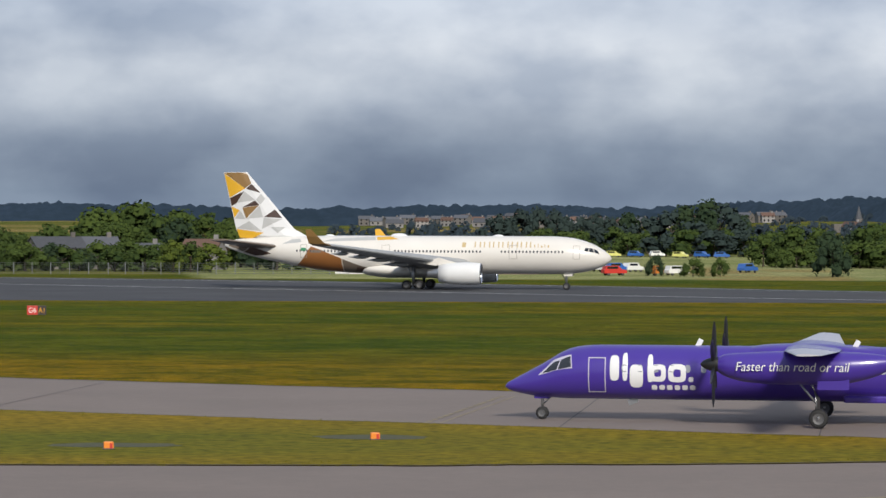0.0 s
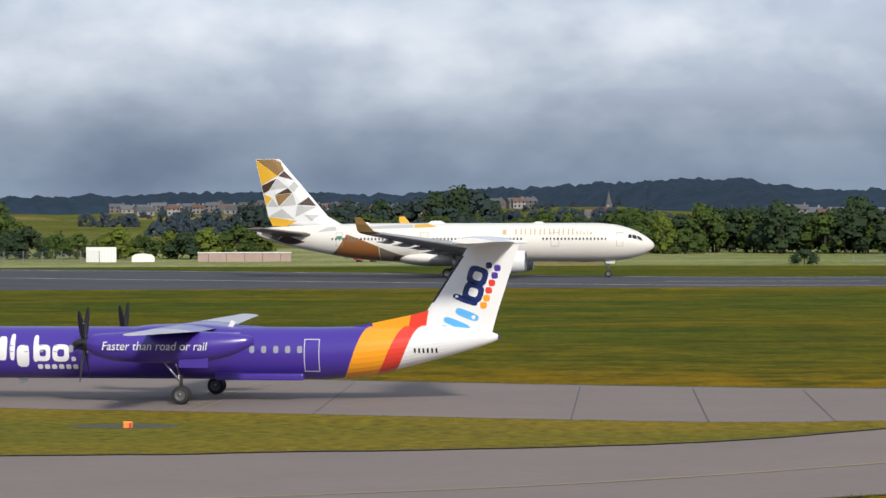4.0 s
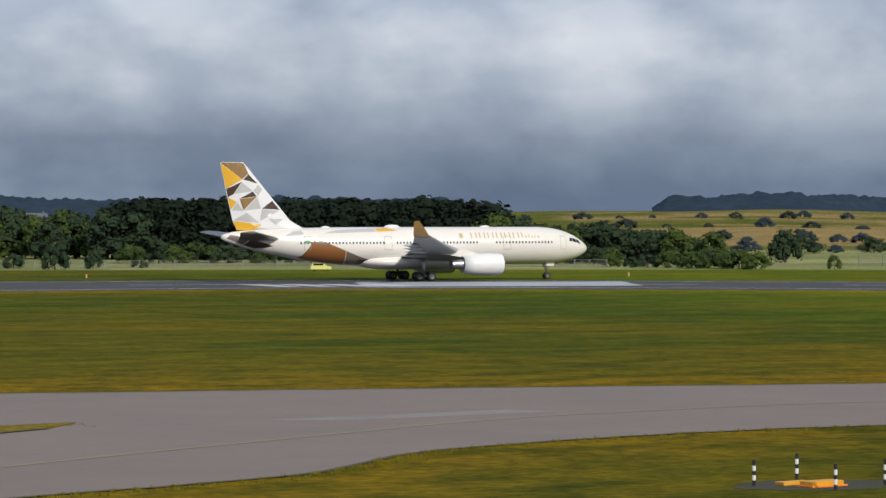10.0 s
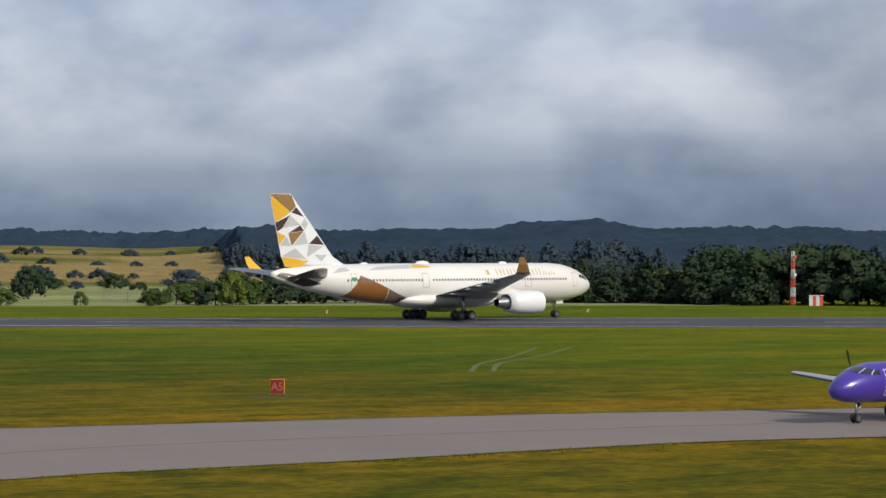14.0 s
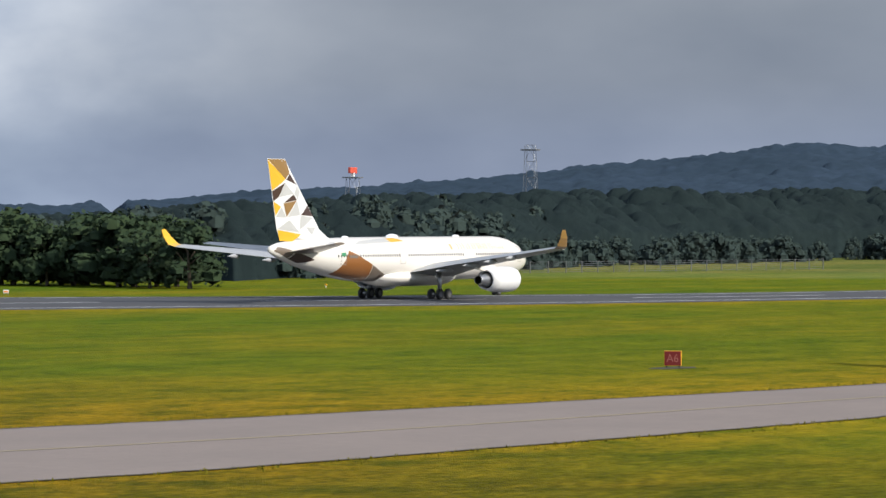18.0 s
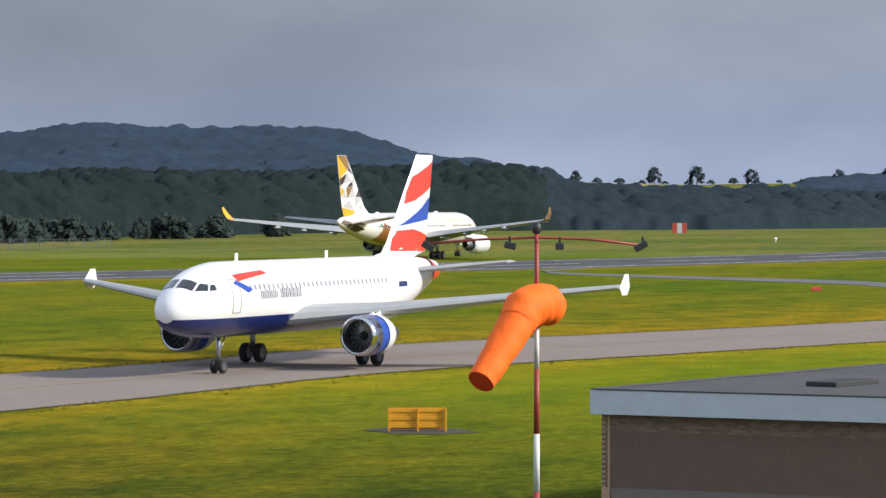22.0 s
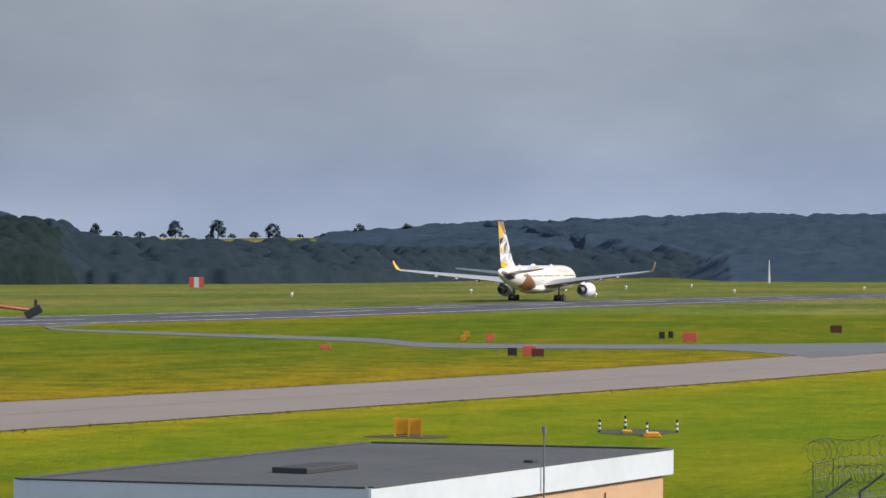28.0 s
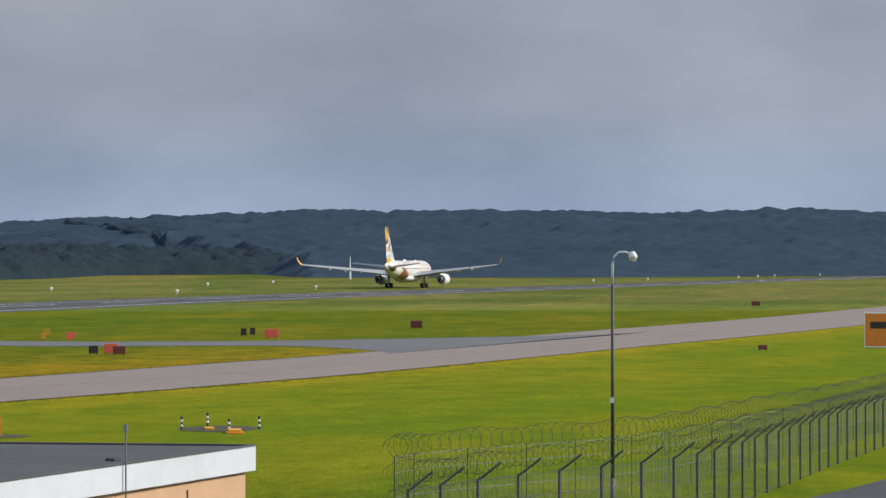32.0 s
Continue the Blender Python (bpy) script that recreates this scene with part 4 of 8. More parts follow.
def canopy(name, label, edge, h, step=0.055, r_out=2680.0, dr=8.0, ramp=110.0, lump=1.0, material=None, crown=0.0):
    """A closed wood over hills: one uneven sheet of rounded crowns. edge: bearing and range of its near margin."""
    ea, er, eh = [q[0] for q in edge], [q[1] for q in edge], [q[2] if len(q) > 2 else h for q in edge]
    azs = np.arange(ea[0], ea[-1], step)
    n_r = int((r_out - min(er)) / dr)
    verts, faces = [], []
    for j in range(n_r + 1):
        for az in azs:
            r0 = float(np.interp(az, ea, er))
            f = j / n_r
            r = r0 + (r_out - r0) * (f ** 1.8 if crown else f)
            if crown:
                r += 5.0 * noise.noise(Vector((az * 3.1, 0.0, r0 * 0.01))) * (1 - f)
            x, y = 20 + r * math.sin(radians(az)), 20 + r * math.cos(radians(az))
            b = noise.noise(Vector((x / 13 / lump, y / 13 / lump, 2)))
            c = noise.noise(Vector((x / 6 / lump, y / 6 / lump, 5)))
            d = noise.noise(Vector((x / 60, y / 60, 9)))
            top = float(np.interp(az, ea, eh)) * (0.72 + 0.26 * d + 0.26 * b + 0.18 * c)
            rise = min(1.0, j * dr / ramp)
            if crown:
                near = noise.voronoi(Vector((x / crown, y / crown, 3.0)))[0][0]
                near_2 = noise.voronoi(Vector((x / crown * 2.3, y / crown * 2.3, 7.0)))[0][0]
                depth = (r_out - r0) * f ** 1.8
                top = float(np.interp(az, ea, eh)) * (0.98 + 0.16 * d) - 5.0 * min(1.0, near * 1.25) ** 2 - 1.8 * min(1.0, near_2 * 1.25) ** 2
                rise = min(1.0, depth / 4.0) * (0.42 + 0.58 * math.sin(min(1.0, depth / ramp) * math.pi / 2))
            verts.append((x, y, ground_z(x, y) - 1.0 + (top + 1.0) * rise * min(1.0, 0.25 + (az - ea[0]) / 0.4, 0.25 + (ea[-1] - az) / 0.4)))
    n = len(azs)
    for j in range(n_r):
        for i in range(n - 1):
            a = j * n + i
            faces.append((a, a + 1, a + n + 1, a + n))
    me = bpy.data.meshes.new(name)
    me.from_pydata(verts, [], faces)
    me.materials.append(material or HAZY_CANOPY)
    me.update()
    for p in me.polygons:
        p.use_smooth = True
    return tagged(new(name, me), label, "woodland", kind="stuff")


canopy("hill_woods_left", "wooded skyline of far hills, tinted blue for haze", [(-9.5, 2330), (-2, 2400), (4, 2380), (6, 2100), (8, 1750), (10, 1650), (14, 1650), (21, 1700)], 15, dr=25)
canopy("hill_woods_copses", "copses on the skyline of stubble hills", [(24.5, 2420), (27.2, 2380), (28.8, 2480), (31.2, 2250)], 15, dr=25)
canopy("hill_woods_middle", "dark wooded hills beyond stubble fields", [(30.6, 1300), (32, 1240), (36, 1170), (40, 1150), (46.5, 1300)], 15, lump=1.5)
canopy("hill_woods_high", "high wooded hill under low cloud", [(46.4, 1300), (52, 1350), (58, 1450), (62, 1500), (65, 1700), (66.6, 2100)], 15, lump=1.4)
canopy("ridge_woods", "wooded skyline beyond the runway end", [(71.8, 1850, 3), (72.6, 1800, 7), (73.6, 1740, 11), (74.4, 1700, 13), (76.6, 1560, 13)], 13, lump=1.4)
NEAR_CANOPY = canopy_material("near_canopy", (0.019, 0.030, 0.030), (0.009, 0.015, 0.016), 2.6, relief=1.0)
# the runway-end wood has some distance haze tinted into its colour
HAZY_MID_CANOPY = canopy_material("mid_canopy", (0.025, 0.038, 0.048), (0.014, 0.023, 0.031), 3.4, relief=1.0)
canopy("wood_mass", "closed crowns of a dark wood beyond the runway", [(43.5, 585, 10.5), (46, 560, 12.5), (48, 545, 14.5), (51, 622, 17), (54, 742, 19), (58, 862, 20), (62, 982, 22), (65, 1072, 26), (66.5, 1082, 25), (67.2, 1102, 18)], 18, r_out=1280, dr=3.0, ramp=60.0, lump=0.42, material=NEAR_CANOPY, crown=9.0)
canopy("wood_mass_right", "closed crowns of a long wood behind the runway end", [(66.4, 1095, 26), (66.9, 1102, 24), (67.4, 1105, 18.5), (68.3, 1112, 17), (70, 1132, 16), (71.3, 1160, 15.6), (73.3, 1240, 14.5), (75.3, 1380, 13.6), (77.6, 1432, 14), (80, 1450, 11), (84, 1462, 8)], 18, r_out=1500, dr=3.5, ramp=80.0, lump=0.5, material=HAZY_MID_CANOPY, crown=11.0)
canopy("hill_woods_right", "long wooded ridge behind the runway end, tinted blue for haze", [(74.6, 2350), (75.6, 2000), (76.5, 1600), (79, 1330), (84, 1330), (92, 1500), (98, 1600)], 15, lump=1.7)
for a0, a1, r0, r1, n in ((23.0, 31.5, 1000, 1060, 26), (24.0, 31.8, 1330, 1280, 20), (26.5, 31.6, 780, 800, 16), (22.5, 27.0, 1700, 1650, 14), (27.5, 32.0, 1850, 1800, 14)):
    belt(a0, a1, r0, r1, 3.6, 4.0, n // 2, ("bush",), ("far", "dark"), wide=1.9, jitter=20, group="field hedges", vary=(0.5, 1.5))
for az, r, h, tone, wide in ((7.15, 592, 8.2, "dark", 1.0), (3.9, 590, 4.6, "dark", 0.9), (11.0 + 2.75, 560, 5.2, "dark", 1.1), (14.45, 566, 4.2, "dark", 0.9), (13.0, 572, 3.2, "dark", 1.4), (4.6, 585, 4.0, "mid", 1.3), (5.1, 588, 4.0, "mid", 1.0),
                              (15.3, 575, 2.2, "mid", 1.6), (11.2, 560, 3.4, "dark", 1.7), (25.75, 572, 3.6, "dark", 1.9), (27.15, 640, 8.2, "dark", 0.95), (28.05, 560, 3.0, "mid", 1.0), (8.6, 700, 9.6, "pale", 0.9), (30.8, 560, 7, "pale", 0.8)):
    tree(r * math.sin(radians(az)), r * math.cos(radians(az)), h, "broad" if h > 9 else "bush", tone, wide * 0.85)
for x, y, h in ((1001, 457, 9), (1012, 432, 8), (1023, 408, 12), (1029, 395, 13), (1036, 378, 11), (1044, 350, 10), (1050, 335, 11), (1066, 300, 11), (1070, 290, 12)):
    d = Vector((x - 47, y - 45)).normalized() * 2480
    tree(47 + d.x, 45 + d.y, h * 1.2, "broad", "far", 1.15, "trees on the field ridge")
for k in range(26):
    az = 65.6 + 0.42 * k
    tree(47 + 2500 * math.sin(radians(az)), 45 + 2500 * math.cos(radians(az)), tree_rng.uniform(3, 6), "bush", "far", 1.6, "hedge on the field ridge")

# ---- aircraft ----
PEARL = paint("pearl_paint", (0.78, 0.745, 0.69), 0.28, coat=0.4, grain=0.10, grain_size=2.5, stain=0.12, stain_size=6, tint=(0.55, 0.51, 0.45))
TAIL_WHITE = paint("tail_white", (0.74, 0.74, 0.74), 0.3, coat=0.3)
TAIL_GREY = paint("tail_grey", (0.48, 0.48, 0.47), 0.3, coat=0.3)
GOLD = paint("gold_paint", (0.72, 0.40, 0.03), 0.3, coat=0.3)
BRONZE = paint("bronze_paint", (0.26, 0.15, 0.05), 0.3, coat=0.3)
BROWN = paint("brown_paint", (0.060, 0.032, 0.022), 0.3, coat=0.3)
RUST = paint("rust_paint", (0.26, 0.105, 0.03), 0.3, coat=0.3)
TAUPE = paint("taupe_paint", (0.17, 0.135, 0.105), 0.32, coat=0.3)
WING_GREY = paint("wing_grey", (0.36, 0.37, 0.38), 0.38, grain=0.2, grain_size=1.5)
ENGINE_WHITE = paint("engine_white", (0.78, 0.78, 0.77), 0.3, coat=0.3, stain=0.1, stain_size=2)
LIP = paint("polished_lip", (0.65, 0.66, 0.68), 0.18, 1.0)
PURPLE = paint("purple_paint", (0.060, 0.030, 0.30), 0.3, coat=0.4, stain=0.25, stain_size=3, tint=(0.050, 0.025, 0.25))
ORANGE = paint("orange_paint", (0.90, 0.34, 0.015), 0.3, coat=0.3)
RED = paint("red_paint", (0.72, 0.05, 0.03), 0.3, coat=0.3)
WHITE = paint("white_paint", (0.80, 0.80, 0.81), 0.3, coat=0.3, stain=0.1, stain_size=2)
SKY_BLUE = paint("sky_blue_paint", (0.10, 0.42, 0.80), 0.35)
NAVY = paint("navy_paint", (0.008, 0.020, 0.13), 0.25, coat=0.4)
MID_BLUE = paint("blue_paint", (0.02, 0.07, 0.40), 0.3, coat=0.3)
GOLD_TEXT = paint("gold_lettering", (0.55, 0.42, 0.22), 0.35)
PALE_LINE = paint("pale_outline", (0.55, 0.52, 0.62), 0.4)
SEAM = paint("panel_seam", (0.36, 0.33, 0.29), 0.5)
WINDOW_GLASS = paint("window_glass", (0.05, 0.055, 0.065), 0.12)
WINDOW_PALE = paint("window_pale", (0.30, 0.31, 0.36), 0.2)
RIM = paint("wheel_rim", (0.13, 0.13, 0.135), 0.5, 0.5, grain=0.4, grain_size=0.15)
BLADE = paint("blade_black", (0.015, 0.015, 0.017), 0.45)


class Skin:
    """A round body given by stations (x, centre height, half width, half height), nose first."""

    def __init__(self, stations):
        s = sorted(stations)
        X = np.array([q[0] for q in s])
        # smooth monotone curves through the stations
        self.first, self.last = float(X[0]), float(X[-1])
        dense = np.unique(np.concatenate([np.linspace(X[0], X[-1], 500), X[-1] - np.geomspace(0.02, 1.5, 20), X]))
        self.x = dense.tolist()
        self.cols = []
        for k in (1, 2, 3):
            Y = np.array([q[k] for q in s])
            d = np.diff(Y) / np.diff(X)
            t = np.concatenate([[d[0]], np.where(d[:-1] * d[1:] > 0, 2 * d[:-1] * d[1:] / (d[:-1] + d[1:] + 1e-12), 0), [d[-1]]])
            i = np.clip(np.searchsorted(X, dense) - 1, 0, len(X) - 2)
            h = X[i + 1] - X[i]
            u = (dense - X[i]) / h
            self.cols.append(((1 + 2 * u) * (1 - u) ** 2 * Y[i] + u * (1 - u) ** 2 * h * t[i] + u * u * (3 - 2 * u) * Y[i + 1] + u * u * (u - 1) * h * t[i + 1]).tolist())

    def at(self, x, ang, off=0.0):
        """A point of the skin; ang in degrees from the top, positive to the left side."""
        z, w, h = (float(np.interp(x, self.x, c)) for c in self.cols)
        a = radians(ang)
        return Vector((x, math.sin(a) * (w + off), z + math.cos(a) * (h + off)))

    def body(self, step=0.6, sides=40):
        bm = bmesh.new()
        n = int((self.last - self.first) / step)
        xs = [self.first + (self.last - self.first) * k / n for k in range(n)] + [self.last - q for q in (step * 0.6, step * 0.33, step * 0.15, step * 0.05, 0.0)]
        rings = [[bm.verts.new(self.at(x, k * 360 / sides)) for k in range(sides)] for x in xs]
        for a, b in zip(rings, rings[1:]):
            for k in range(sides):
                bm.faces.new((a[k], a[(k + 1) % sides], b[(k + 1) % sides], b[k]))
        bm.faces.new(rings[0][::-1])
        bm.faces.new(rings[-1])
        bmesh.ops.recalc_face_normals(bm, faces=bm.faces[:])
        return bm

    def patch(self, corners, off=0.015, n=10, bm=None):
        """A painted panel with four corners (x, ang) laid on the skin."""
        bm = bm or bmesh.new()
        (x0, a0), (x1, a1), (x2, a2), (x3, a3) = corners
        grid = []
        for i in range(n + 1):
            u = i / n
            row = []
            for j in range(n + 1):
                v = j / n
                x = (x0 * (1 - u) + x1 * u) * (1 - v) + (x3 * (1 - u) + x2 * u) * v
                a = (a0 * (1 - u) + a1 * u) * (1 - v) + (a3 * (1 - u) + a2 * u) * v
                row.append(bm.verts.new(self.at(x, a, off)))
            grid.append(row)
        for i in range(n):
            for j in range(n):
                f = bm.faces.new((grid[i][j], grid[i + 1][j], grid[i + 1][j + 1], grid[i][j + 1]))
        bmesh.ops.recalc_face_normals(bm, faces=bm.faces[:])
        return bm

    def below(self, x0, x1, height, side, off=0.012, n=60, m=14):
        """The part of the skin under a level line, height(x), from x0 back to x1."""
        bm = bmesh.new()
        rows = []
        for i in range(n + 1):
            x = x0 + (x1 - x0) * (i / n) ** 1.3
            a = abs(self.ang_of(x, height(x)))
            rows.append([bm.verts.new(self.at(x, side * (a + (180 - a) * j / m), off)) for j in range(m + 1)])
        for r0, r1 in zip(rows, rows[1:]):
            for j in range(m):
                bm.faces.new((r0[j], r1[j], r1[j + 1], r0[j + 1]))
        bmesh.ops.recalc_face_normals(bm, faces=bm.faces[:])
        return bm

    def blob(self, x, z, w, h, side, off=0.02, hole=0.0, bm=None, square=0.55):
        """A plain rounded shape on the skin, solid or with a hole."""
        bm = bm or bmesh.new()
        rings = []
        for k in range(6):
            f = hole + (1 - hole) * k / 5
            ring = []
            for j in range(28):
                q = 2 * math.pi * j / 28
                c, s_ = math.cos(q), math.sin(q)
                px, pz = x + w / 2 * f * math.copysign(abs(c) ** square, c), z + h / 2 * f * math.copysign(abs(s_) ** square, s_)
                ring.append(bm.verts.new(self.at(px, self.ang_of(px, pz, side), off)))
            rings.append(ring)
        for r0, r1 in zip(rings, rings[1:]):
            for j in range(28):
                bm.faces.new((r0[j], r0[(j + 1) % 28], r1[(j + 1) % 28], r1[j]))
        if not hole:
            bmesh.ops.remove_doubles(bm, verts=rings[0], dist=0.0001)
        return bm

    def ang_of(self, x, z, side=1):
        zc, w, h = (float(np.interp(x, self.x, c)) for c in self.cols)
        return side * math.degrees(math.acos(max(-1, min(1, (z - zc) / h))))

    def panel(self, xa, za, xb, zb, side, off=0.015, n=4):
        """An upright panel between two lengths and two heights."""
        c = [(xa, self.ang_of(xa, za, side)), (xb, self.ang_of(xb, za, side)), (xb, self.ang_of(xb, zb, side)), (xa, self.ang_of(xa, zb, side))]
        return self.patch(c, off, n)

    def quad(self, pts, side, off=0.015, n=12):
        """A panel with four corners (x, z)."""
        return self.patch([(x, self.ang_of(x, z, side)) for x, z in pts], off, n)


def face_out(bm, y):
    """Turn all faces of a thin panel to the side it lies on."""
    for f in bm.faces:
        f.normal_update()
        if f.normal.y * y < 0:
            f.normal_flip()
    return bm


FOIL = [(1.0, 0.0), (0.8, 0.045), (0.55, 0.085), (0.3, 0.10), (0.12, 0.08), (0.03, 0.042), (0.0, 0.0), (0.03, -0.028), (0.12, -0.045), (0.3, -0.05), (0.55, -0.04), (0.8, -0.018)]


def lifting(sections, thick=1.0):
    """A wing or tail through sections (leading edge x, span, height, chord)."""
    bm = bmesh.new()
    rings = []
    for x, s, z, c in sections:
        ring = []
        for u, v in FOIL:
            ring.append(bm.verts.new((x - u * c, s, z + v * c * thick)))
        rings.append(ring)
    n = len(FOIL)
    for a, b in zip(rings, rings[1:]):
        for k in range(n):
            bm.faces.new((a[k], a[(k + 1) % n], b[(k + 1) % n], b[k]))
    bm.faces.new(rings[0])
    bm.faces.new(rings[-1][::-1])
    bmesh.ops.recalc_face_normals(bm, faces=bm.faces[:])
    return bm


def fin_sections(secs, thick):
    bm = bmesh.new()
    rings = []
    foil = [(1.0, 0.0), (0.7, 0.05), (0.3, 0.06), (0.05, 0.03), (0.0, 0.0), (0.05, -0.03), (0.3, -0.06), (0.7, -0.05)]
    for x, z, c in secs:
        rings.append([bm.verts.new((x - u * c, v * c * thick, z)) for u, v in foil])
    n = len(foil)
    for a, b in zip(rings, rings[1:]):
        for k in range(n):
            bm.faces.new((a[k], a[(k + 1) % n], b[(k + 1) % n], b[k]))
    bm.faces.new(rings[0])
    bm.faces.new(rings[-1][::-1])
    bmesh.ops.recalc_face_normals(bm, faces=bm.faces[:])
    return bm


def fin_half(x, z, secs, thick):
    """Half the thickness of a fin at one place of its side."""
    zs = [q[1] for q in secs]
    le, c = float(np.interp(z, zs, [q[0] for q in secs])), float(np.interp(z, zs, [q[2] for q in secs]))
    return float(np.interp((le - x) / c, [0, 0.05, 0.3, 0.7, 1.0], [0, 0.03, 0.06, 0.05, 0.0])) * c * thick


def plate(pts, y, bm=None):
    """A thin flat panel of (x, z) corners at both faces of an upright fin."""
    bm = bm or bmesh.new()
    f = bm.faces.new([bm.verts.new((x, y, z)) for x, z in pts])
    f.normal_update()
    if f.normal.y * y < 0:
        f.normal_flip()
    return bm


def wheel(parent, x, y, z, r, w, name="wheel"):
    """A tyre with its rim, turning about the y axis."""
    hub = new(name)
    hub.parent = parent
    hub.matrix_basis = Matrix.Translation((x, y, z))
    bm = bmesh.new()
    prof = [(-w / 2, r * 0.58), (-w / 2, r * 0.86), (-w * 0.36, r * 0.97), (0, r), (w * 0.36, r * 0.97), (w / 2, r * 0.86), (w / 2, r * 0.58)]
    revolve(bm, prof, "y", 22)
    bmesh.ops.recalc_face_normals(bm, faces=bm.faces[:])
    part("tyre", bm, RUBBER, hub, smooth=True)
    bm = bmesh.new()
    revolve(bm, [(-w * 0.42, 0.02), (-w * 0.40, r * 0.35), (-w * 0.48, r * 0.60), (w * 0.48, r * 0.60), (w * 0.40, r * 0.35), (w * 0.42, 0.02)], "y", 18)
    bmesh.ops.recalc_face_normals(bm, faces=bm.faces[:])
    part("rim", bm, RIM, hub)
    return hub


def leg(parent, x, y, z0, z1, r, name="gear_leg", lean=0.0):
    bm = bmesh.new()
    tube(bm, [(x, y, z0), (x, y, z0 + (z1 - z0) * 0.55), (x + lean, y, z1)], [r, r * 1.25, r * 1.3], 10)
    tube(bm, [(x, y, z0 + (z1 - z0) * 0.35), (x - 0.9, y, z1)], [r * 0.5, r * 0.5], 8)
    return part(name, bm, STEEL, parent, smooth=True)


def nacelle(parent, x0, x1, y, z, r, mat, core_to, name="engine", inner=DARK):
    """A fan cowl with a bright lip, a dark intake with its spinner, and a core nozzle."""
    root = new(name)
    root.parent = parent
    root.matrix_basis = Matrix.Translation((0, y, z))
    L = x0 - x1
    bm = bmesh.new()
    revolve(bm, [(x0 - 0.12, r * 0.95), (x0 - L * 0.12, r * 1.0), (x0 - L * 0.4, r * 1.03), (x0 - L * 0.75, r * 0.95), (x1, r * 0.78), (x1 + 0.02, r * 0.70), (x1 + 0.6, r * 0.66)], "x", 36)
    bmesh.ops.recalc_face_normals(bm, faces=bm.faces[:])
    part("cowl", bm, mat, root, smooth=True)
    bm = bmesh.new()
    revolve(bm, [(x0 - 0.13, r * 0.955), (x0 - 0.03, r * 0.93), (x0, r * 0.88), (x0 - 0.05, r * 0.83), (x0 - 0.3, r * 0.80)], "x", 36)
    part("intake_lip", bm, LIP, root, smooth=True)
    bm = bmesh.new()
    revolve(bm, [(x0 - 0.3, r * 0.80), (x0 - 1.0, r * 0.80), (x0 - 1.0, 0.05)], "x", 36)
    part("intake", bm, inner, root)
    bm = bmesh.new()
    revolve(bm, [(x0 - 0.45, 0.01), (x0 - 0.7, r * 0.18), (x0 - 1.0, r * 0.25)], "x", 18)
    part("spinner", bm, DARK, root, smooth=True)
    for k in range(18):
        part("fan_blade", box_bm(0.04, 0.16, r * 0.55, Matrix.Rotation(k * 2 * math.pi / 18, 4, "X") @ Matrix.Translation((x0 - 0.95, 0, r * 0.24)) @ Matrix.Rotation(0.6, 4, "Z"), 0), STEEL, root)
    bm = bmesh.new()
    revolve(bm, [(x1 + 0.7, r * 0.55), (x1, r * 0.5), (core_to + 0.2, r * 0.36), (core_to, r * 0.34), (core_to + 0.1, r * 0.3)], "x", 28)
    bmesh.ops.recalc_face_normals(bm, faces=bm.faces[:])
    part("core_nozzle", bm, STEEL, root, smooth=True)
    return root


def door_outline(skin, parent, xa, xb, z0, z1, side, mat, w=0.06, off=0.02, name="cabin_door"):
    bm = bmesh.new()
    for c in ((xa, z0, xa + w, z1), (xb - w, z0, xb, z1), (xa, z0, xb, z0 + w), (xa, z1 - w, xb, z1)):
        q = [(c[0], skin.ang_of(c[0], c[1], side)), (c[2], skin.ang_of(c[2], c[1], side)), (c[2], skin.ang_of(c[2], c[3], side)), (c[0], skin.ang_of(c[0], c[3], side))]
        skin.patch(q, off, 14, bm)
    return part(name, face_out(bm, side), mat, parent)


def window_row(skin, parent, xs, z, w, h, sides, mat, name="cabin_window"):
    """Cabin windows, one object each, all on one small rounded mesh."""
    me = None
    for side in sides:
        for x in xs:
            p = skin.at(x, skin.ang_of(x, z, side), 0.012)
            up = (skin.at(x, skin.ang_of(x, z + 0.1, side)) - skin.at(x, skin.ang_of(x, z - 0.1, side))).normalized()
            fw = Vector((1, 0, 0))
            nrm = fw.cross(up) * (-1 if side < 0 else 1)
            nrm = Vector((0, side, 0)) if nrm.length < 0.1 else nrm
            if nrm.y * side < 0:
                nrm = -nrm
            m = Matrix((fw, up, nrm)).transposed().to_4x4()
            m.translation = p
            if me is None:
                bm = bmesh.new()
                vs = []
                for k in range(12):
                    a = 2 * math.pi * k / 12
                    c, s = math.cos(a), math.sin(a)
                    vs.append(bm.verts.new((w / 2 * math.copysign(abs(c) ** 0.6, c), h / 2 * math.copysign(abs(s) ** 0.6, s), 0)))
                bm.faces.new(vs)
                me = bpy.data.meshes.new(name)
                bm.to_mesh(me)
                bm.free()
                me.materials.append(mat)
            o = new(name, me)
            o.parent = parent
            o.matrix_basis = m


def bar_word(skin, parent, name, mat, x0, x1, z, h, side, rhythm, label, off=0.02):
    """Lettering shown as plain bars of its size and colour. rhythm: (width share, height share, drop)."""
    bm = bmesh.new()
    total = sum(r[0] for r in rhythm)
    x = x0
    for w, hh, drop in rhythm:
        xe = x + (x1 - x0) * w / total
        xa, xb = x + (xe - x) * 0.10, xe - (xe - x) * 0.10
        za, zb = z - drop * h, z - drop * h + hh * h
        if hh > 0:
            q = [(a, skin.ang_of(a, b, side)) for a, b in ((xa, za), (xb, za), (xb, zb), (xa, zb))]
            skin.patch(q, off, 12, bm)
        x = xe
    return part(name, face_out(bm, side), mat, parent, label)


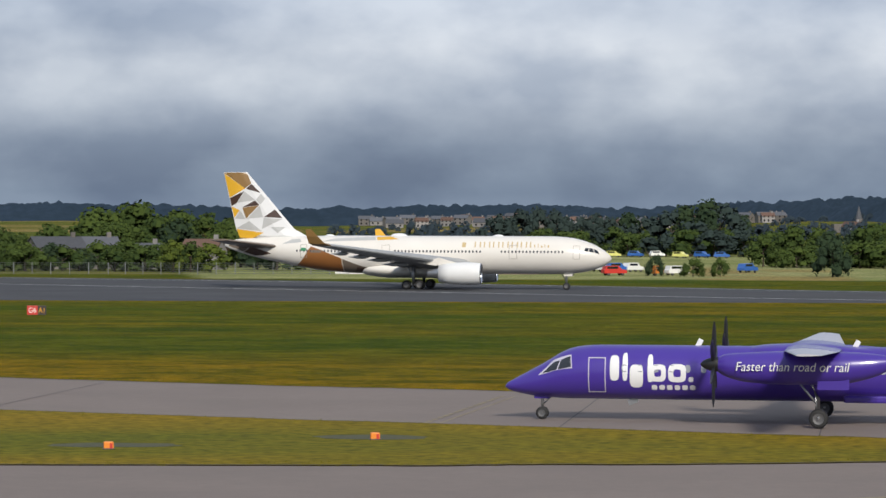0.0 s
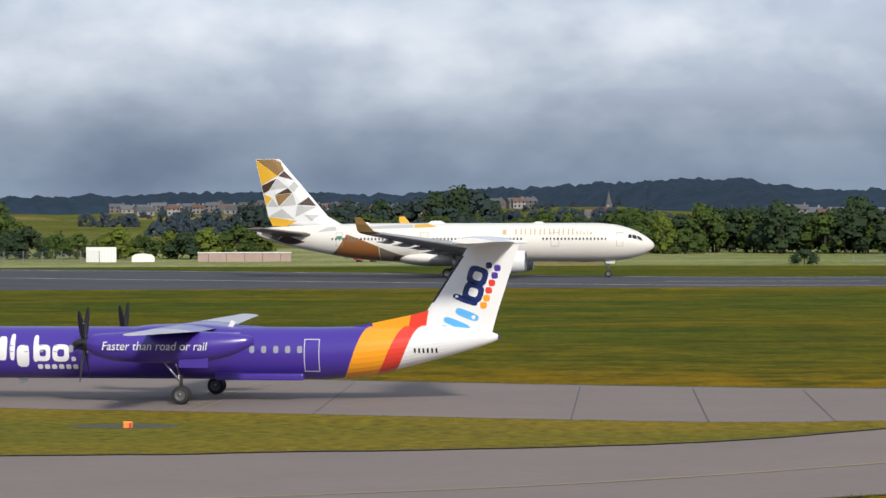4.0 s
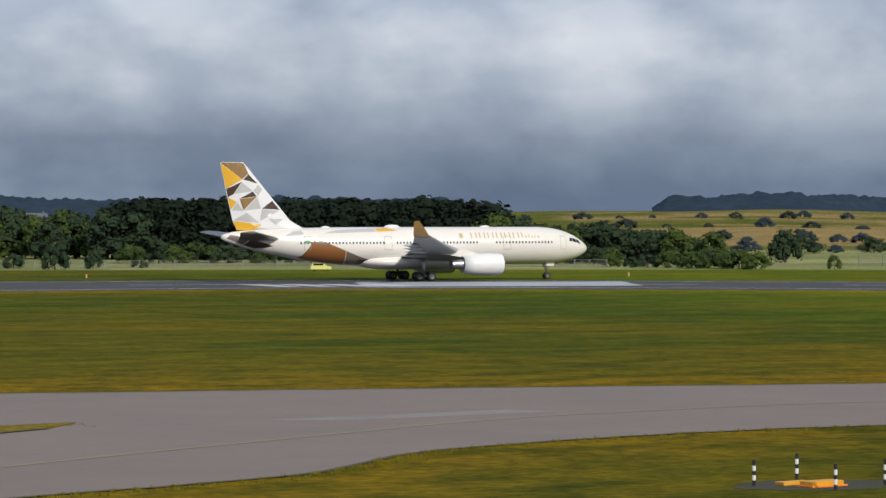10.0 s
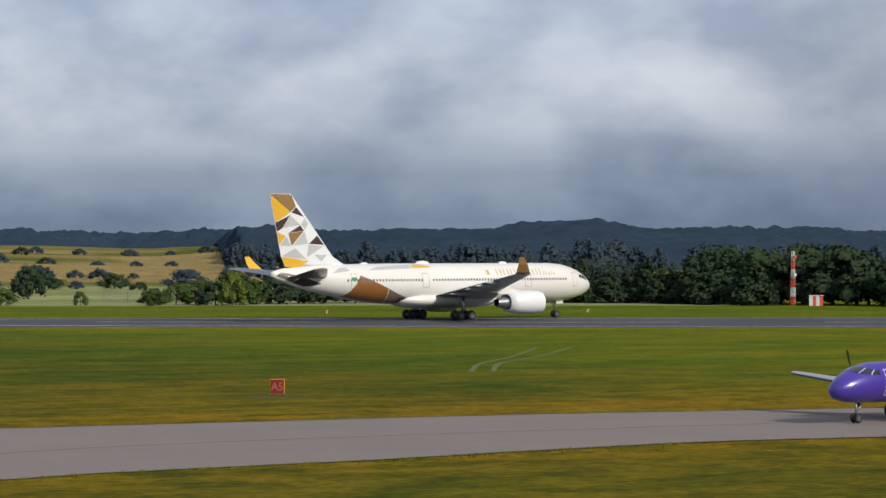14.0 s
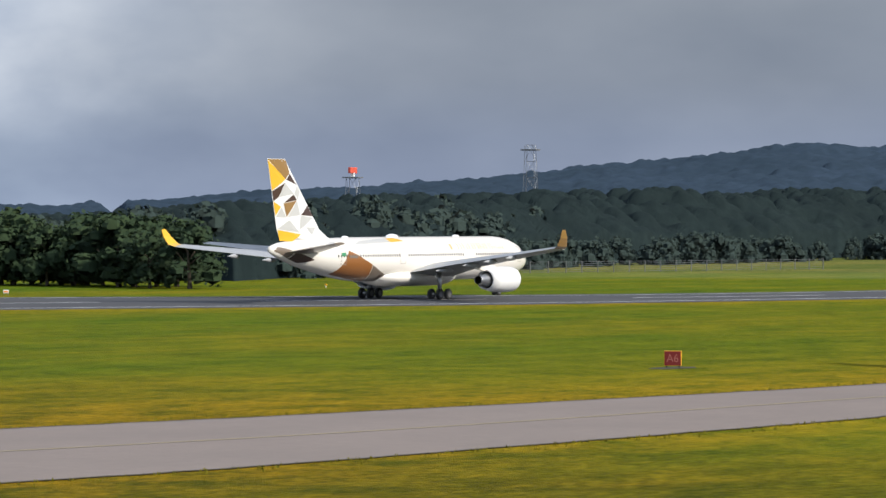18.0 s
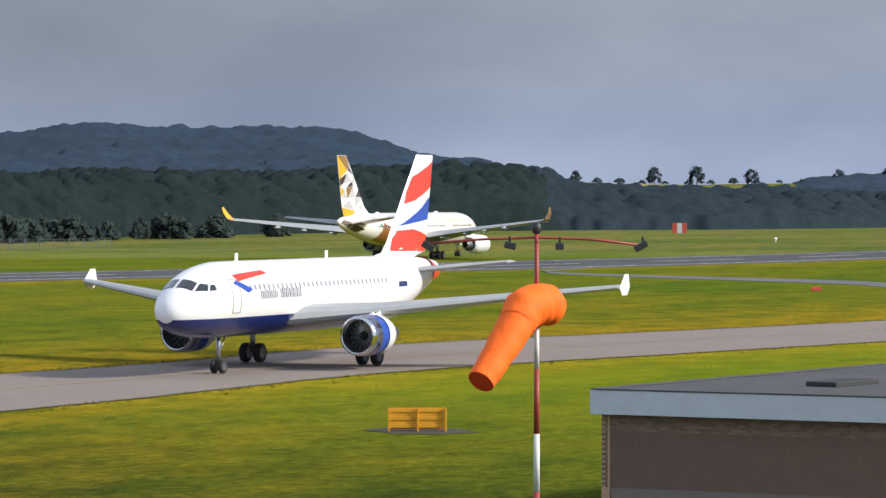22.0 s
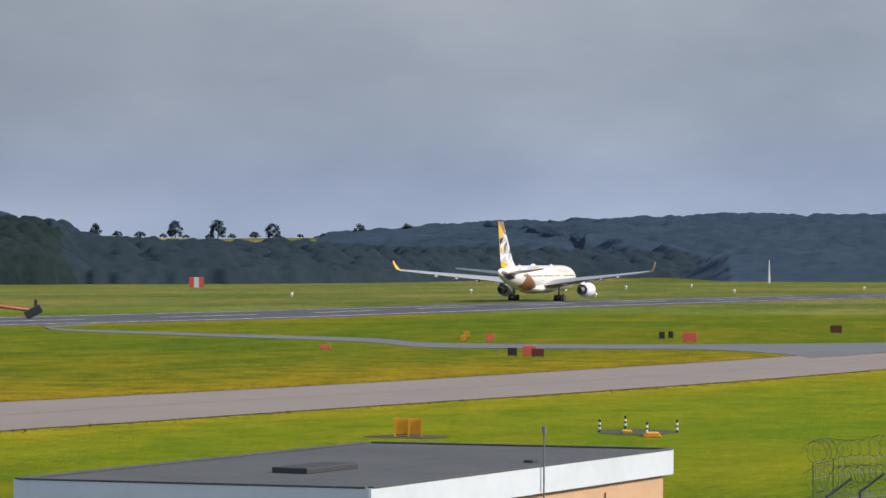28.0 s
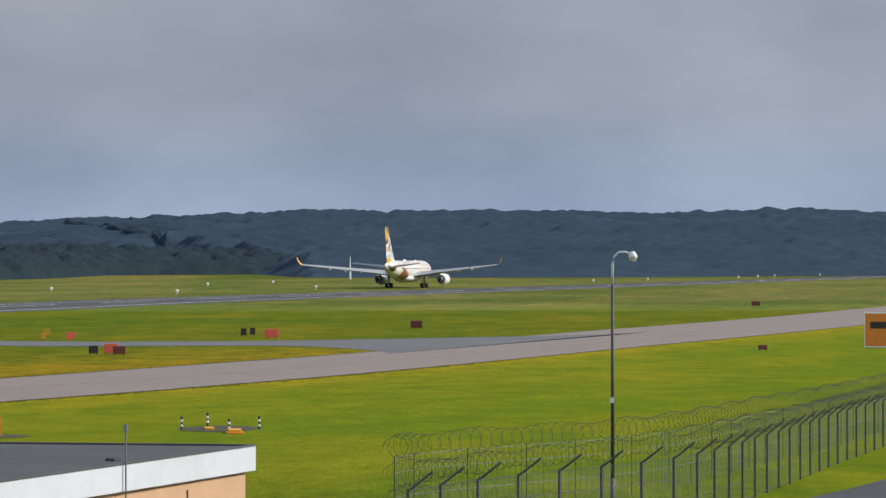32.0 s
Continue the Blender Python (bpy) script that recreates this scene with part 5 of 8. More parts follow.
def make_jet():
    """The wide-body: pearl white with a tail of gold, brown and grey facets."""
    J = thing("wide_body_jet", "pearl-white wide-body jet with faceted gold-brown tail on runway", "airliner")
    S = Skin([(28.9, 4.62, 0.05, 0.05), (28.75, 4.63, 0.38, 0.38), (28.3, 4.66, 0.85, 0.82), (27.4, 4.74, 1.42, 1.38), (26.2, 4.86, 1.95, 1.92), (24.6, 4.97, 2.38, 2.38), (22.6, 5.06, 2.70, 2.70), (20, 5.10, 2.82, 2.82), (0, 5.10, 2.82, 2.82), (-9, 5.10, 2.82, 2.82),
              (-13, 5.20, 2.72, 2.69), (-17, 5.42, 2.42, 2.40), (-21, 5.75, 1.92, 1.98), (-25, 6.10, 1.25, 1.45), (-28, 6.38, 0.62, 0.85), (-29.6, 6.5, 0.18, 0.3)])
    part("fuselage", S.body(), PEARL, J, smooth=True)
    # belly fairing
    F = Skin([(11, 3.1, 0.3, 0.3), (9, 2.85, 2.0, 0.95), (6, 2.75, 2.9, 1.15), (-4, 2.75, 2.95, 1.15), (-7.5, 2.9, 2.1, 0.95), (-9.5, 3.1, 0.3, 0.3)])
    part("belly_fairing", F.body(0.7, 28), PEARL, J, smooth=True)
    for side in (-1, 1):
        w = part("wing", lifting([(9.6, side * 1.5, 3.2, 12.2), (8.6, side * 2.8, 3.45, 11.2), (3.3, side * 10, 4.5, 7.2), (-2.4, side * 19, 5.5, 4.9), (-8.2, side * 28.6, 6.6, 2.7)], thick=1.15), WING_GREY, J, "pale grey swept wing")
        part("winglet", lifting([(-8.2, side * 28.6, 6.6, 2.7), (-9.0, side * 29.3, 6.9, 2.3), (-9.9, side * 29.9, 7.9, 1.6), (-10.7, side * 30.15, 8.8, 0.9)], thick=0.7), BRONZE if side < 0 else GOLD, w, "gold and brown upturned winglet")
        for k, (fx, fy, fz, fl) in enumerate(((-2.6, 7.6, 3.7, 4.2), (-4.2, 12.5, 4.4, 3.8), (-6.4, 16.8, 4.9, 3.2), (-8.4, 21.0, 5.4, 2.6))):
            bm = bmesh.new()
            revolve(bm, [(0, 0.02), (-0.2 * fl, 0.28), (-0.55 * fl, 0.30), (-fl, 0.03)], "x", 12, Matrix.Translation((fx + fl * 0.55, side * fy, fz)))
            part("flap_fairing", bm, WING_GREY, w, smooth=True)
        e = nacelle(J, 10.7, 4.4, side * 9.37, 2.45, 1.62, ENGINE_WHITE, 2.6)
        bm = bmesh.new()
        vs = [[(7.4, 3.9), (3.8, 3.6), (1.2, 4.0), (4.4, 4.75)]]
        for pts in vs:
            for yy in (-0.18, 0.18):
                plate(pts, side * 9.37 + yy, bm)
            for a, b in zip(pts, pts[1:] + pts[:1]):
                bm.faces.new([bm.verts.new(v) for v in ((a[0], side * 9.37 - 0.18, a[1]), (b[0], side * 9.37 - 0.18, b[1]), (b[0], side * 9.37 + 0.18, b[1]), (a[0], side * 9.37 + 0.18, a[1]))])
        part("pylon", bm, PEARL, J)
        part("tailplane", lifting([(-20.6, side * 0.8, 6.1, 6.6), (-24.0, side * 5.2, 6.65, 4.5), (-27.4, side * 9.6, 7.2, 2.5)], thick=0.8), TAUPE if side < 0 else WING_GREY, J, "swept tailplane")
        leg(J, 0, side * 5.3, 0.7, 3.4, 0.22, "main_gear_leg")
        bm = box_bm(3.0, 0.25, 0.25, Matrix.Translation((0, side * 5.3, 0.6)), 0.05)
        part("bogie_beam", bm, STEEL, J)
        for dx in (-0.99, 0.99):
            for dy in (-0.62, 0.62):
                wheel(J, dx, side * 5.3 + dy, 0.69, 0.69, 0.5)
    leg(J, 22.2, 0, 0.5, 2.6, 0.13, "nose_gear_leg")
    for dy in (-0.34, 0.34):
        wheel(J, 22.2, dy, 0.52, 0.52, 0.34)
    for side in (-1, 1):
        bm = box_bm(1.3, 0.06, 0.8, Matrix.Translation((22.5, side * 0.62, 2.0)), 0.02)
        part("gear_door", bm, PEARL, J)
    fin = part("fin", fin_sections([(-14.6, 7.35, 8.0), (-17.2, 7.9, 10.2), (-19.0, 8.9, 8.9), (-26.2, 17.39, 3.6)], 1.0), TAIL_WHITE, J, "white fin with gold, brown and grey facets")
    half = 0.62
    # fin coordinates: u back from the leading edge, z up
    def LE(z):
        return float(np.interp(z, [7.9, 8.9, 17.39], [-17.2, -19.0, -26.2]))

    def TE(z):
        return float(np.interp(z, [7.9, 8.9, 17.39], [-27.4, -27.9, -29.8]))

    def at(u, z):
        return (LE(z) * (1 - u) + TE(z) * u, z)
    facets = [(BRONZE, [(0.99, 17.34), (0.02, 17.34), (0.16, 15.74), (0.46, 14.94)]),
              (GOLD, [(0.99, 17.24), (0.46, 14.94), (0.99, 13.54)]),
              (BROWN, [(0.17, 15.64), (0.44, 14.89), (0.1, 14.29)]),
              (BROWN, [(0.99, 13.49), (0.52, 14.54), (0.85, 12.74), (0.99, 12.29)]),
              (GOLD, [(0.99, 12.24), (0.83, 11.64), (0.99, 10.49)]),
              (BROWN, [(0.75, 12.09), (0.37, 13.14), (0.34, 12.44)]),
              (BRONZE, [(0.75, 12.04), (0.35, 12.39), (0.76, 10.39)]),
              (BROWN, [(0.06, 11.79), (0.39, 10.64), (0.05, 10.49)]),
              (GOLD, [(0.99, 8.84), (0.58, 8.29), (0.79, 7.44), (0.99, 7.54)]),
              (TAIL_GREY, [(0.52, 14.49), (0.83, 12.79), (0.36, 13.19)]),
              (TAIL_GREY, [(0.82, 11.59), (0.77, 10.34), (0.98, 10.39)]),
              (TAIL_GREY, [(0.34, 12.34), (0.74, 10.39), (0.41, 10.64)]),
              (TAIL_GREY, [(0.4, 10.54), (0.07, 10.34), (0.55, 8.84)]),
              (TAIL_GREY, [(0.99, 8.94), (0.71, 10.04), (0.59, 8.49)]),
              (TAIL_GREY, [(0.11, 14.14), (0.09, 13.44), (0.3, 12.54), (0.34, 13.24)]),
              (TAIL_GREY, [(0.38, 9.14), (0.12, 9.14), (0.37, 8.24)])]
    for mat, pts in facets:
        for side in (-1, 1):
            bm = bmesh.new()
            vs = []
            for u, z in pts:
                x, zz = at(u, z)
                c = LE(z) - TE(z)
                v = float(np.interp(u, [0, 0.05, 0.3, 0.7, 1.0], [0, 0.03, 0.06, 0.05, 0.0])) * c + 0.02
                vs.append(bm.verts.new((x, side * v, zz)))
            # rise to the fin's skin inside the facet
            f = bm.faces.new(vs)
            bmesh.ops.poke(bm, faces=[f])
            bmesh.ops.subdivide_edges(bm, edges=bm.edges[:], cuts=3, use_grid_fill=True)
            for v in bm.verts:
                c = LE(v.co.z) - TE(v.co.z)
                u = (LE(v.co.z) - v.co.x) / c
                v.co.y = side * (float(np.interp(u, [0, 0.05, 0.3, 0.7, 1.0], [0, 0.03, 0.06, 0.05, 0.0])) * c + 0.025)
            bm.normal_update()
            part("tail_facet", face_out(bm, side), mat, fin)
    for side in (-1, 1):
        for mat, q in ((RUST, [(-18.4, 3.42), (-11.1, 2.46), (-11.3, 4.5), (-16.0, 6.3)]), (TAUPE, [(-11.2, 4.45), (-11.0, 2.50), (-2.0, 2.32), (-8.2, 3.35)]),
                       (BROWN, [(-9.0, 3.2), (-9.4, 2.42), (-3.4, 2.32), (-5.2, 2.75)]), (TAIL_GREY, [(-6.2, 7.25), (-14.4, 7.0), (-12.5, 7.45), (-6.4, 7.72)]), (GOLD, [(-2.8, 7.38), (-6.0, 7.25), (-6.2, 7.7), (-4.2, 7.8)]),
                       (TAIL_GREY, [(-17.5, 6.9), (-20.5, 6.6), (-19, 7.3), (-17.8, 7.4)]), (BROWN, [(-22.2, 5.2), (-24.8, 4.85), (-26.6, 5.4), (-25.4, 6.2)]), (TAUPE, [(-25.6, 6.2), (-26.7, 5.45), (-29.0, 6.3), (-28.4, 6.8)])):
            part("painted_facet", face_out(S.quad(q, side), side), mat, J)
        for xa, xb in ((23.4, 24.4), (13.9, 15.1), (-5.2, -4.0), (-17.6, -16.6)):
            door_outline(S, J, xa, xb, 4.55, 6.55, side, SEAM)
        cock = [((26.55, 5.52), (27.25, 5.28), (26.95, 5.80), (26.35, 6.06)), ((25.75, 5.66), (26.45, 5.54), (26.25, 6.09), (25.7, 6.20)), ((25.05, 5.76), (25.65, 5.68), (25.6, 6.21), (25.2, 6.24))]
        for q in cock:
            part("cockpit_window", face_out(S.quad(q, side, 0.02, 4), side), GLASS_DARK, J)
        bar_word(S, J, "airline_lettering", GOLD_TEXT, 8.7, 17.2, 6.22, 0.85, side, [(0.22, 1, 0), (0.5, 0, 0), (0.22, 1, 0), (0.35, 0, 0)] * 6 + [(0.22, 1, 0)], "gold lettering as thin plain bars")
        bar_word(S, J, "small_lettering", GOLD_TEXT, 17.6, 19.9, 6.25, 0.55, side, [(0.3, 0.8, 0), (0.4, 0, 0), (0.2, 1, 0), (0.4, 0, 0), (0.4, 0.5, 0), (0.3, 0, 0), (0.2, 0.9, 0), (0.4, 0, 0), (0.4, 0.6, 0)], "small gold lettering as plain bars")
        bar_word(S, J, "crest", GOLD_TEXT, 6.8, 7.5, 6.25, 0.7, side, [(1, 1, 0)], "small dark crest")
        bar_word(S, J, "flag_panel", paint("flag_green", (0.05, 0.25, 0.12), 0.4), -17.6, -16.6, 5.6, 0.45, side, [(1, 1, 0)], "small flag panel")
        bar_word(S, J, "registration_mark", TAUPE, -16.2, -14.2, 5.35, 0.35, side, [(1, 1, 0)], "registration as a plain bar")
    window_row(S, J, [x * 0.533 for x in range(24, 42)] + [x * 0.533 for x in range(-6, 19)] + [x * 0.533 for x in range(-34, -9)], 5.62, 0.26, 0.36, (-1, 1), WINDOW_GLASS)
    for x, r, l in ((12, 0.35, 1.6), (-3, 0.55, 2.6), (-13.5, 0.3, 1.4)):
        bm = bmesh.new()
        revolve(bm, [(l / 2, 0.02), (l * 0.3, r * 0.8), (0, r), (-l * 0.3, r * 0.8), (-l / 2, 0.02)], "x", 14, Matrix.Translation((x, 0, S.at(x, 0).z)) @ Matrix.Diagonal((1, 1, 0.7, 1)))
        part("antenna_fairing", bm, WHITE, J, smooth=True)
    return J


def make_propeller(parent, x, y, z, r, blades, spinner_r, cone=BLADE):
    hub = new("propeller")
    hub.parent = parent
    hub.matrix_basis = Matrix.Translation((x, y, z))
    bm = bmesh.new()
    revolve(bm, [(0.75, 0.01), (0.6, spinner_r * 0.5), (0.3, spinner_r * 0.85), (0, spinner_r), (-0.12, spinner_r)], "x", 20)
    part("spinner", bm, cone, hub, smooth=True)
    for k in range(blades):
        bm = bmesh.new()
        rows = []
        for f, c, tw in ((0.12, 0.16, 0.9), (0.3, 0.30, 0.8), (0.6, 0.36, 0.6), (0.88, 0.30, 0.45), (1.0, 0.12, 0.4)):
            rows.append([bm.verts.new(Matrix.Rotation(k * 2 * math.pi / blades, 4, "X") @ Vector((0.1 + s * c * math.sin(tw) * 0.5 + q * 0.03, s * c * 0.5 * math.cos(tw) + 0.06 * f, f * r))) for s, q in ((-1, 0), (0, 1), (1, 0), (0, -1))])
        for a, b in zip(rows, rows[1:]):
            for j in range(4):
                bm.faces.new((a[j], a[(j + 1) % 4], b[(j + 1) % 4], b[j]))
        bm.faces.new(rows[-1])
        bmesh.ops.recalc_face_normals(bm, faces=bm.faces[:])
        part("blade", bm, BLADE, hub)
    return hub


def sign_text(words, size, mat, m, parent, name="lettering", label="", squash=1.0, shear=0.0):
    """Readable words in the built-in font, a little proud of what carries them."""
    cu = bpy.data.curves.new(name, "FONT")
    cu.body, cu.size, cu.extrude = words, size, 0.004
    cu.shear = shear
    cu.align_x, cu.align_y = "CENTER", "CENTER"
    cu.materials.append(mat)
    tmp = bpy.data.objects.new(name, cu)
    scene.collection.objects.link(tmp)
    dg = bpy.context.evaluated_depsgraph_get()
    me = bpy.data.meshes.new_from_object(tmp.evaluated_get(dg))
    bpy.data.objects.remove(tmp)
    ob = new(name, me)
    if not me.materials:
        me.materials.append(mat)
    ob.parent = parent
    ob.matrix_basis = m @ Matrix.Diagonal((squash, 1, 1, 1))
    return tagged(ob, label)


def fin_logo(fin, side, half, place):
    """The fin's emblem as plain rounded bars, rings and dots, climbing from pale blue to navy."""
    def shape(name, mat, cx, cy, w, h, turn, hole=0.0):
        bm = bmesh.new()
        rings = []
        for f in ((hole, 1.0) if hole else (0.02, 1.0)):
            ring = []
            for j in range(26):
                q = 2 * math.pi * j / 26
                c, s_ = math.cos(q), math.sin(q)
                u, v = w / 2 * f * math.copysign(abs(c) ** 0.6, c), h / 2 * f * math.copysign(abs(s_) ** 0.6, s_)
                x, z = place(cx + u * math.cos(turn) - v * math.sin(turn), cy + u * math.sin(turn) + v * math.cos(turn))
                ring.append(bm.verts.new((x, side * (half(x, z) + 0.012), z)))
            rings.append(ring)
        for j in range(26):
            bm.faces.new((rings[0][j], rings[0][(j + 1) % 26], rings[1][(j + 1) % 26], rings[1][j]))
        part(name, face_out(bm, side), mat, fin)
    for cx, cy, w, h in ((678, 276, 86, 22), (689, 250, 90, 22), (722, 220, 78, 24)):
        shape("logo_bar", SKY_BLUE, cx, cy, w, h, 0.38)
    shape("logo_bar", NAVY, 716, 172, 84, 20, 0.35)
    shape("logo_ring", NAVY, 742, 148, 66, 62, 0.3, 0.45)
    shape("logo_ring", NAVY, 756, 96, 66, 62, 0.3, 0.45)
    shape("logo_dot", NAVY, 793, 62, 20, 20, 0.0)
    for cx, cy, mat in ((775, 190, ORANGE), (785, 167, ORANGE), (792, 142, RED), (802, 118, RED), (811, 94, PURPLE), (820, 70, PURPLE)):
        shape("logo_dot", mat, cx, cy, 21, 21, 0.0)


def make_turboprop():
    """The long high-winged turboprop in purple with orange, red and white bands."""
    T = thing("turboprop_airliner", "purple high-wing turboprop with orange, red and white tail taxiing", "airliner")
    S = Skin([(15.75, 1.62, 0.04, 0.04), (15.62, 1.63, 0.20, 0.17), (15.2, 1.68, 0.42, 0.36), (14.5, 1.80, 0.72, 0.62), (13.7, 1.98, 0.98, 0.88), (12.9, 2.20, 1.18, 1.15), (12.2, 2.32, 1.28, 1.29), (11, 2.38, 1.34, 1.34), (10, 2.38, 1.345, 1.345), (-6.0, 2.38, 1.345, 1.345), (-8.5, 2.5, 1.28, 1.28),
              (-10.5, 2.72, 1.08, 1.08), (-12.5, 3.0, 0.80, 0.82), (-14.2, 3.17, 0.46, 0.50), (-15.3, 3.24, 0.16, 0.18), (-15.5, 3.25, 0.06, 0.06)])
    part("fuselage", S.body(0.4, 40), PURPLE, T, smooth=True)
    for side in (-1, 1):
        for mat, q in ((ORANGE, [(-7.4, 1.0), (-9.1, 1.2), (-10.8, 3.85), (-8.9, 3.85)]), (RED, [(-9.1, 1.2), (-10.1, 1.4), (-11.6, 3.85), (-10.8, 3.85)]), (WHITE, [(-10.1, 1.4), (-15.4, 3.1), (-15.4, 3.5), (-11.6, 3.86)])):
            x_list = [p[0] for p in q]
            cs = []
            for x, z in q:
                zc, w, h = (float(np.interp(x, S.x, c)) for c in S.cols)
                zz = max(zc - h * 0.9995, min(zc + h * 0.9995, z))
                cs.append((x, 180 * side if z <= zc - h * 0.97 else (0.0 if z >= zc + h * 0.93 else S.ang_of(x, zz, side))))
            part("colour_band", face_out(S.patch(cs, 0.012 if mat is not WHITE else 0.014, 14), side), mat, T)
        w = part("wing", lifting([(1.6, side * 5.4, 3.68, 2.45), (0.8, side * 14.1, 3.86, 1.15)], thick=0.7), paint("pale_wing", (0.50, 0.50, 0.56), 0.4, stain=0.3, stain_size=1.5), T, "pale grey high wing")
        part("inner_panel", lifting([(1.8, side * 0.5, 3.66, 2.75), (1.75, side * 4.6, 3.66, 2.65), (1.6, side * 5.4, 3.68, 2.45)], thick=0.72), PURPLE, w, "purple inner wing panel")
        N = Skin([(4.9, 2.98, 0.34, 0.34), (4.5, 2.95, 0.52, 0.55), (3.4, 2.86, 0.66, 0.72), (1.5, 2.86, 0.74, 0.80), (-0.8, 2.88, 0.74, 0.78), (-2.4, 3.0, 0.52, 0.58), (-3.6, 3.2, 0.14, 0.2)])
        n = part("engine_nacelle", N.body(0.4, 28), PURPLE, T, smooth=True)
        n.matrix_basis = Matrix.Translation((0, side * 4.4, 0))
        make_propeller(T, 5.0, side * 4.4, 3.0, 2.05, 6, 0.36)
        words = sign_text("Faster than road or rail", 0.62, WHITE, Matrix(((-1 * side, 0, 0, 1.35), (0, 0, side, side * 0.765), (0, 1, 0, 2.92), (0, 0, 0, 1))), n, "slogan", "white painted slogan", 0.92, 0.18)
        bm = bmesh.new()
        tube(bm, [(0.1, side * 4.4, 0.55), (0.15, side * 4.4, 1.4), (0.5, side * 4.4, 2.3)], [0.09, 0.11, 0.12], 10)
        tube(bm, [(0.15, side * 4.4, 1.1), (1.1, side * 4.4, 2.25)], 0.05, 8)
        tube(bm, [(0.1, side * 4.4 - 0.42, 0.5), (0.1, side * 4.4 + 0.42, 0.5)], 0.06, 8)
        part("main_gear_leg", bm, STEEL, T, smooth=True)
        bm = box_bm(1.5, 0.04, 0.5, Matrix.Translation((-0.6, side * 4.85, 1.85)), 0.01)
        part("gear_door", bm, PURPLE, T)
        for dy in (-0.25, 0.25):
            wheel(T, 0.1, side * 4.4 + dy, 0.46, 0.46, 0.28)
        door_outline(S, T, 10.62, 11.48, 1.42, 3.12, side, PALE_LINE, 0.045)
        door_outline(S, T, -6.4, -5.6, 1.5, 3.15, side, PALE_LINE, 0.045)
        part("window_surround", face_out(S.quad([(12.28, 2.58), (14.02, 2.20), (13.30, 2.93), (12.36, 3.24)], side, 0.010, 12), side), PALE_LINE, T)
        for q in ([(12.34, 2.64), (13.02, 2.50), (12.86, 2.98), (12.40, 3.17)], [(13.08, 2.49), (13.82, 2.29), (13.26, 2.84), (12.92, 2.95)]):
            part("cockpit_window", face_out(S.quad(q, side, 0.018, 8), side), GLASS_DARK, T)
        # the logo as plain white blocks
        bm = bmesh.new()
        for x, z, w, h, hole in ((10.18, 2.62, 0.46, 1.22, 0.0), (9.66, 2.68, 0.26, 1.34, 0.0), (9.10, 2.24, 0.66, 1.12, 0.0), (8.42, 2.62, 0.27, 1.34, 0.0), (8.05, 2.40, 0.80, 0.84, 0.42), (7.10, 2.40, 0.88, 0.88, 0.42), (6.42, 2.10, 0.24, 0.24, 0.0)):
            S.blob(x, z, w, h, side, 0.02, hole, bm)
        part("airline_lettering", face_out(bm, side), WHITE, T, "white rounded lettering as plain shapes")
        for k in range(6):
            part("logo_dot", face_out(S.blob(8.22 - k * 0.375, 1.70, 0.27, 0.24, side), side), WHITE, T)
        bar_word(S, T, "registration_mark", BLADE, -12.4, -11.1, 2.46, 0.24, side, [(0.6, 1, 0), (0.5, 0, 0)] * 6, "registration as plain bars")
        bm = box_bm(4.6, 0.5, 0.35, Matrix.Translation((-3.3, side * 1.25, 1.05)), 0.1)
        part("belly_strake", bm, PURPLE, T)
    window_row(S, T, [9.7 - 0.78 * k for k in range(6)] + [-2.9 - 0.62 * k for k in range(5)], 2.62, 0.27, 0.38, (-1, 1), WINDOW_PALE)
    R = Skin([(4.6, 3.35, 0.05, 0.05), (4.0, 3.40, 0.55, 0.20), (2.6, 3.45, 1.05, 0.38), (0.5, 3.47, 1.15, 0.42), (-1.4, 3.42, 1.0, 0.34), (-3.6, 3.36, 0.4, 0.18), (-4.4, 3.33, 0.05, 0.05)])
    part("wing_root_fairing", R.body(0.4, 24), PURPLE, T, smooth=True)
    fin = part("fin", fin_sections([(-10.9, 3.45, 4.2), (-11.75, 4.55, 3.65), (-13.95, 7.95, 2.55)], 0.8), WHITE, T, "white swept fin")
    part("fin_boot", fin_sections([(-12.0, 5.0, 0.36), (-13.55, 7.4, 0.34)], 2.2), BLADE, fin, "black leading-edge strip")
    for nm, mat, pts in (("fillet", PURPLE, [(-7.8, 3.6), (-9.0, 3.6), (-8.95, 3.94), (-7.8, 3.72)]), ("fillet", ORANGE, [(-9.0, 3.6), (-10.8, 3.6), (-10.95, 4.36), (-8.95, 3.94)]), ("fillet", RED, [(-10.8, 3.6), (-11.7, 3.6), (-11.85, 4.6), (-10.95, 4.36)])):
        bm = bmesh.new()
        rows = [[bm.verts.new((x, y, z)) for x, z in pts] for y in (-0.16, 0.16)]
        bm.faces.new(rows[0])
        bm.faces.new(rows[1][::-1])
        for k in range(4):
            bm.faces.new((rows[0][k], rows[1][k], rows[1][(k + 1) % 4], rows[0][(k + 1) % 4]))
        bmesh.ops.recalc_face_normals(bm, faces=bm.faces[:])
        part(nm, bm, mat, T)
    for side in (-1, 1):
        part("tailplane", lifting([(-13.4, side * 0.1, 8.1, 2.9), (-13.9, side * 4.6, 8.15, 1.9)], thick=1.0), WHITE, T, "white T-tailplane")
        fin_logo(fin, side, lambda x, z: fin_half(x, z, [(-10.9, 3.45, 4.2), (-11.75, 4.55, 3.65), (-13.95, 7.95, 2.55)], 0.8), lambda px, py: (-5.6 - (px - 203) / 63, 3.72 + (262 - py) / 63))
    bm = bmesh.new()
    revolve(bm, [(-13.0, 0.02), (-13.4, 0.2), (-14.8, 0.24), (-16.9, 0.05)], "x", 14, Matrix.Translation((0, 0, 8.08)))
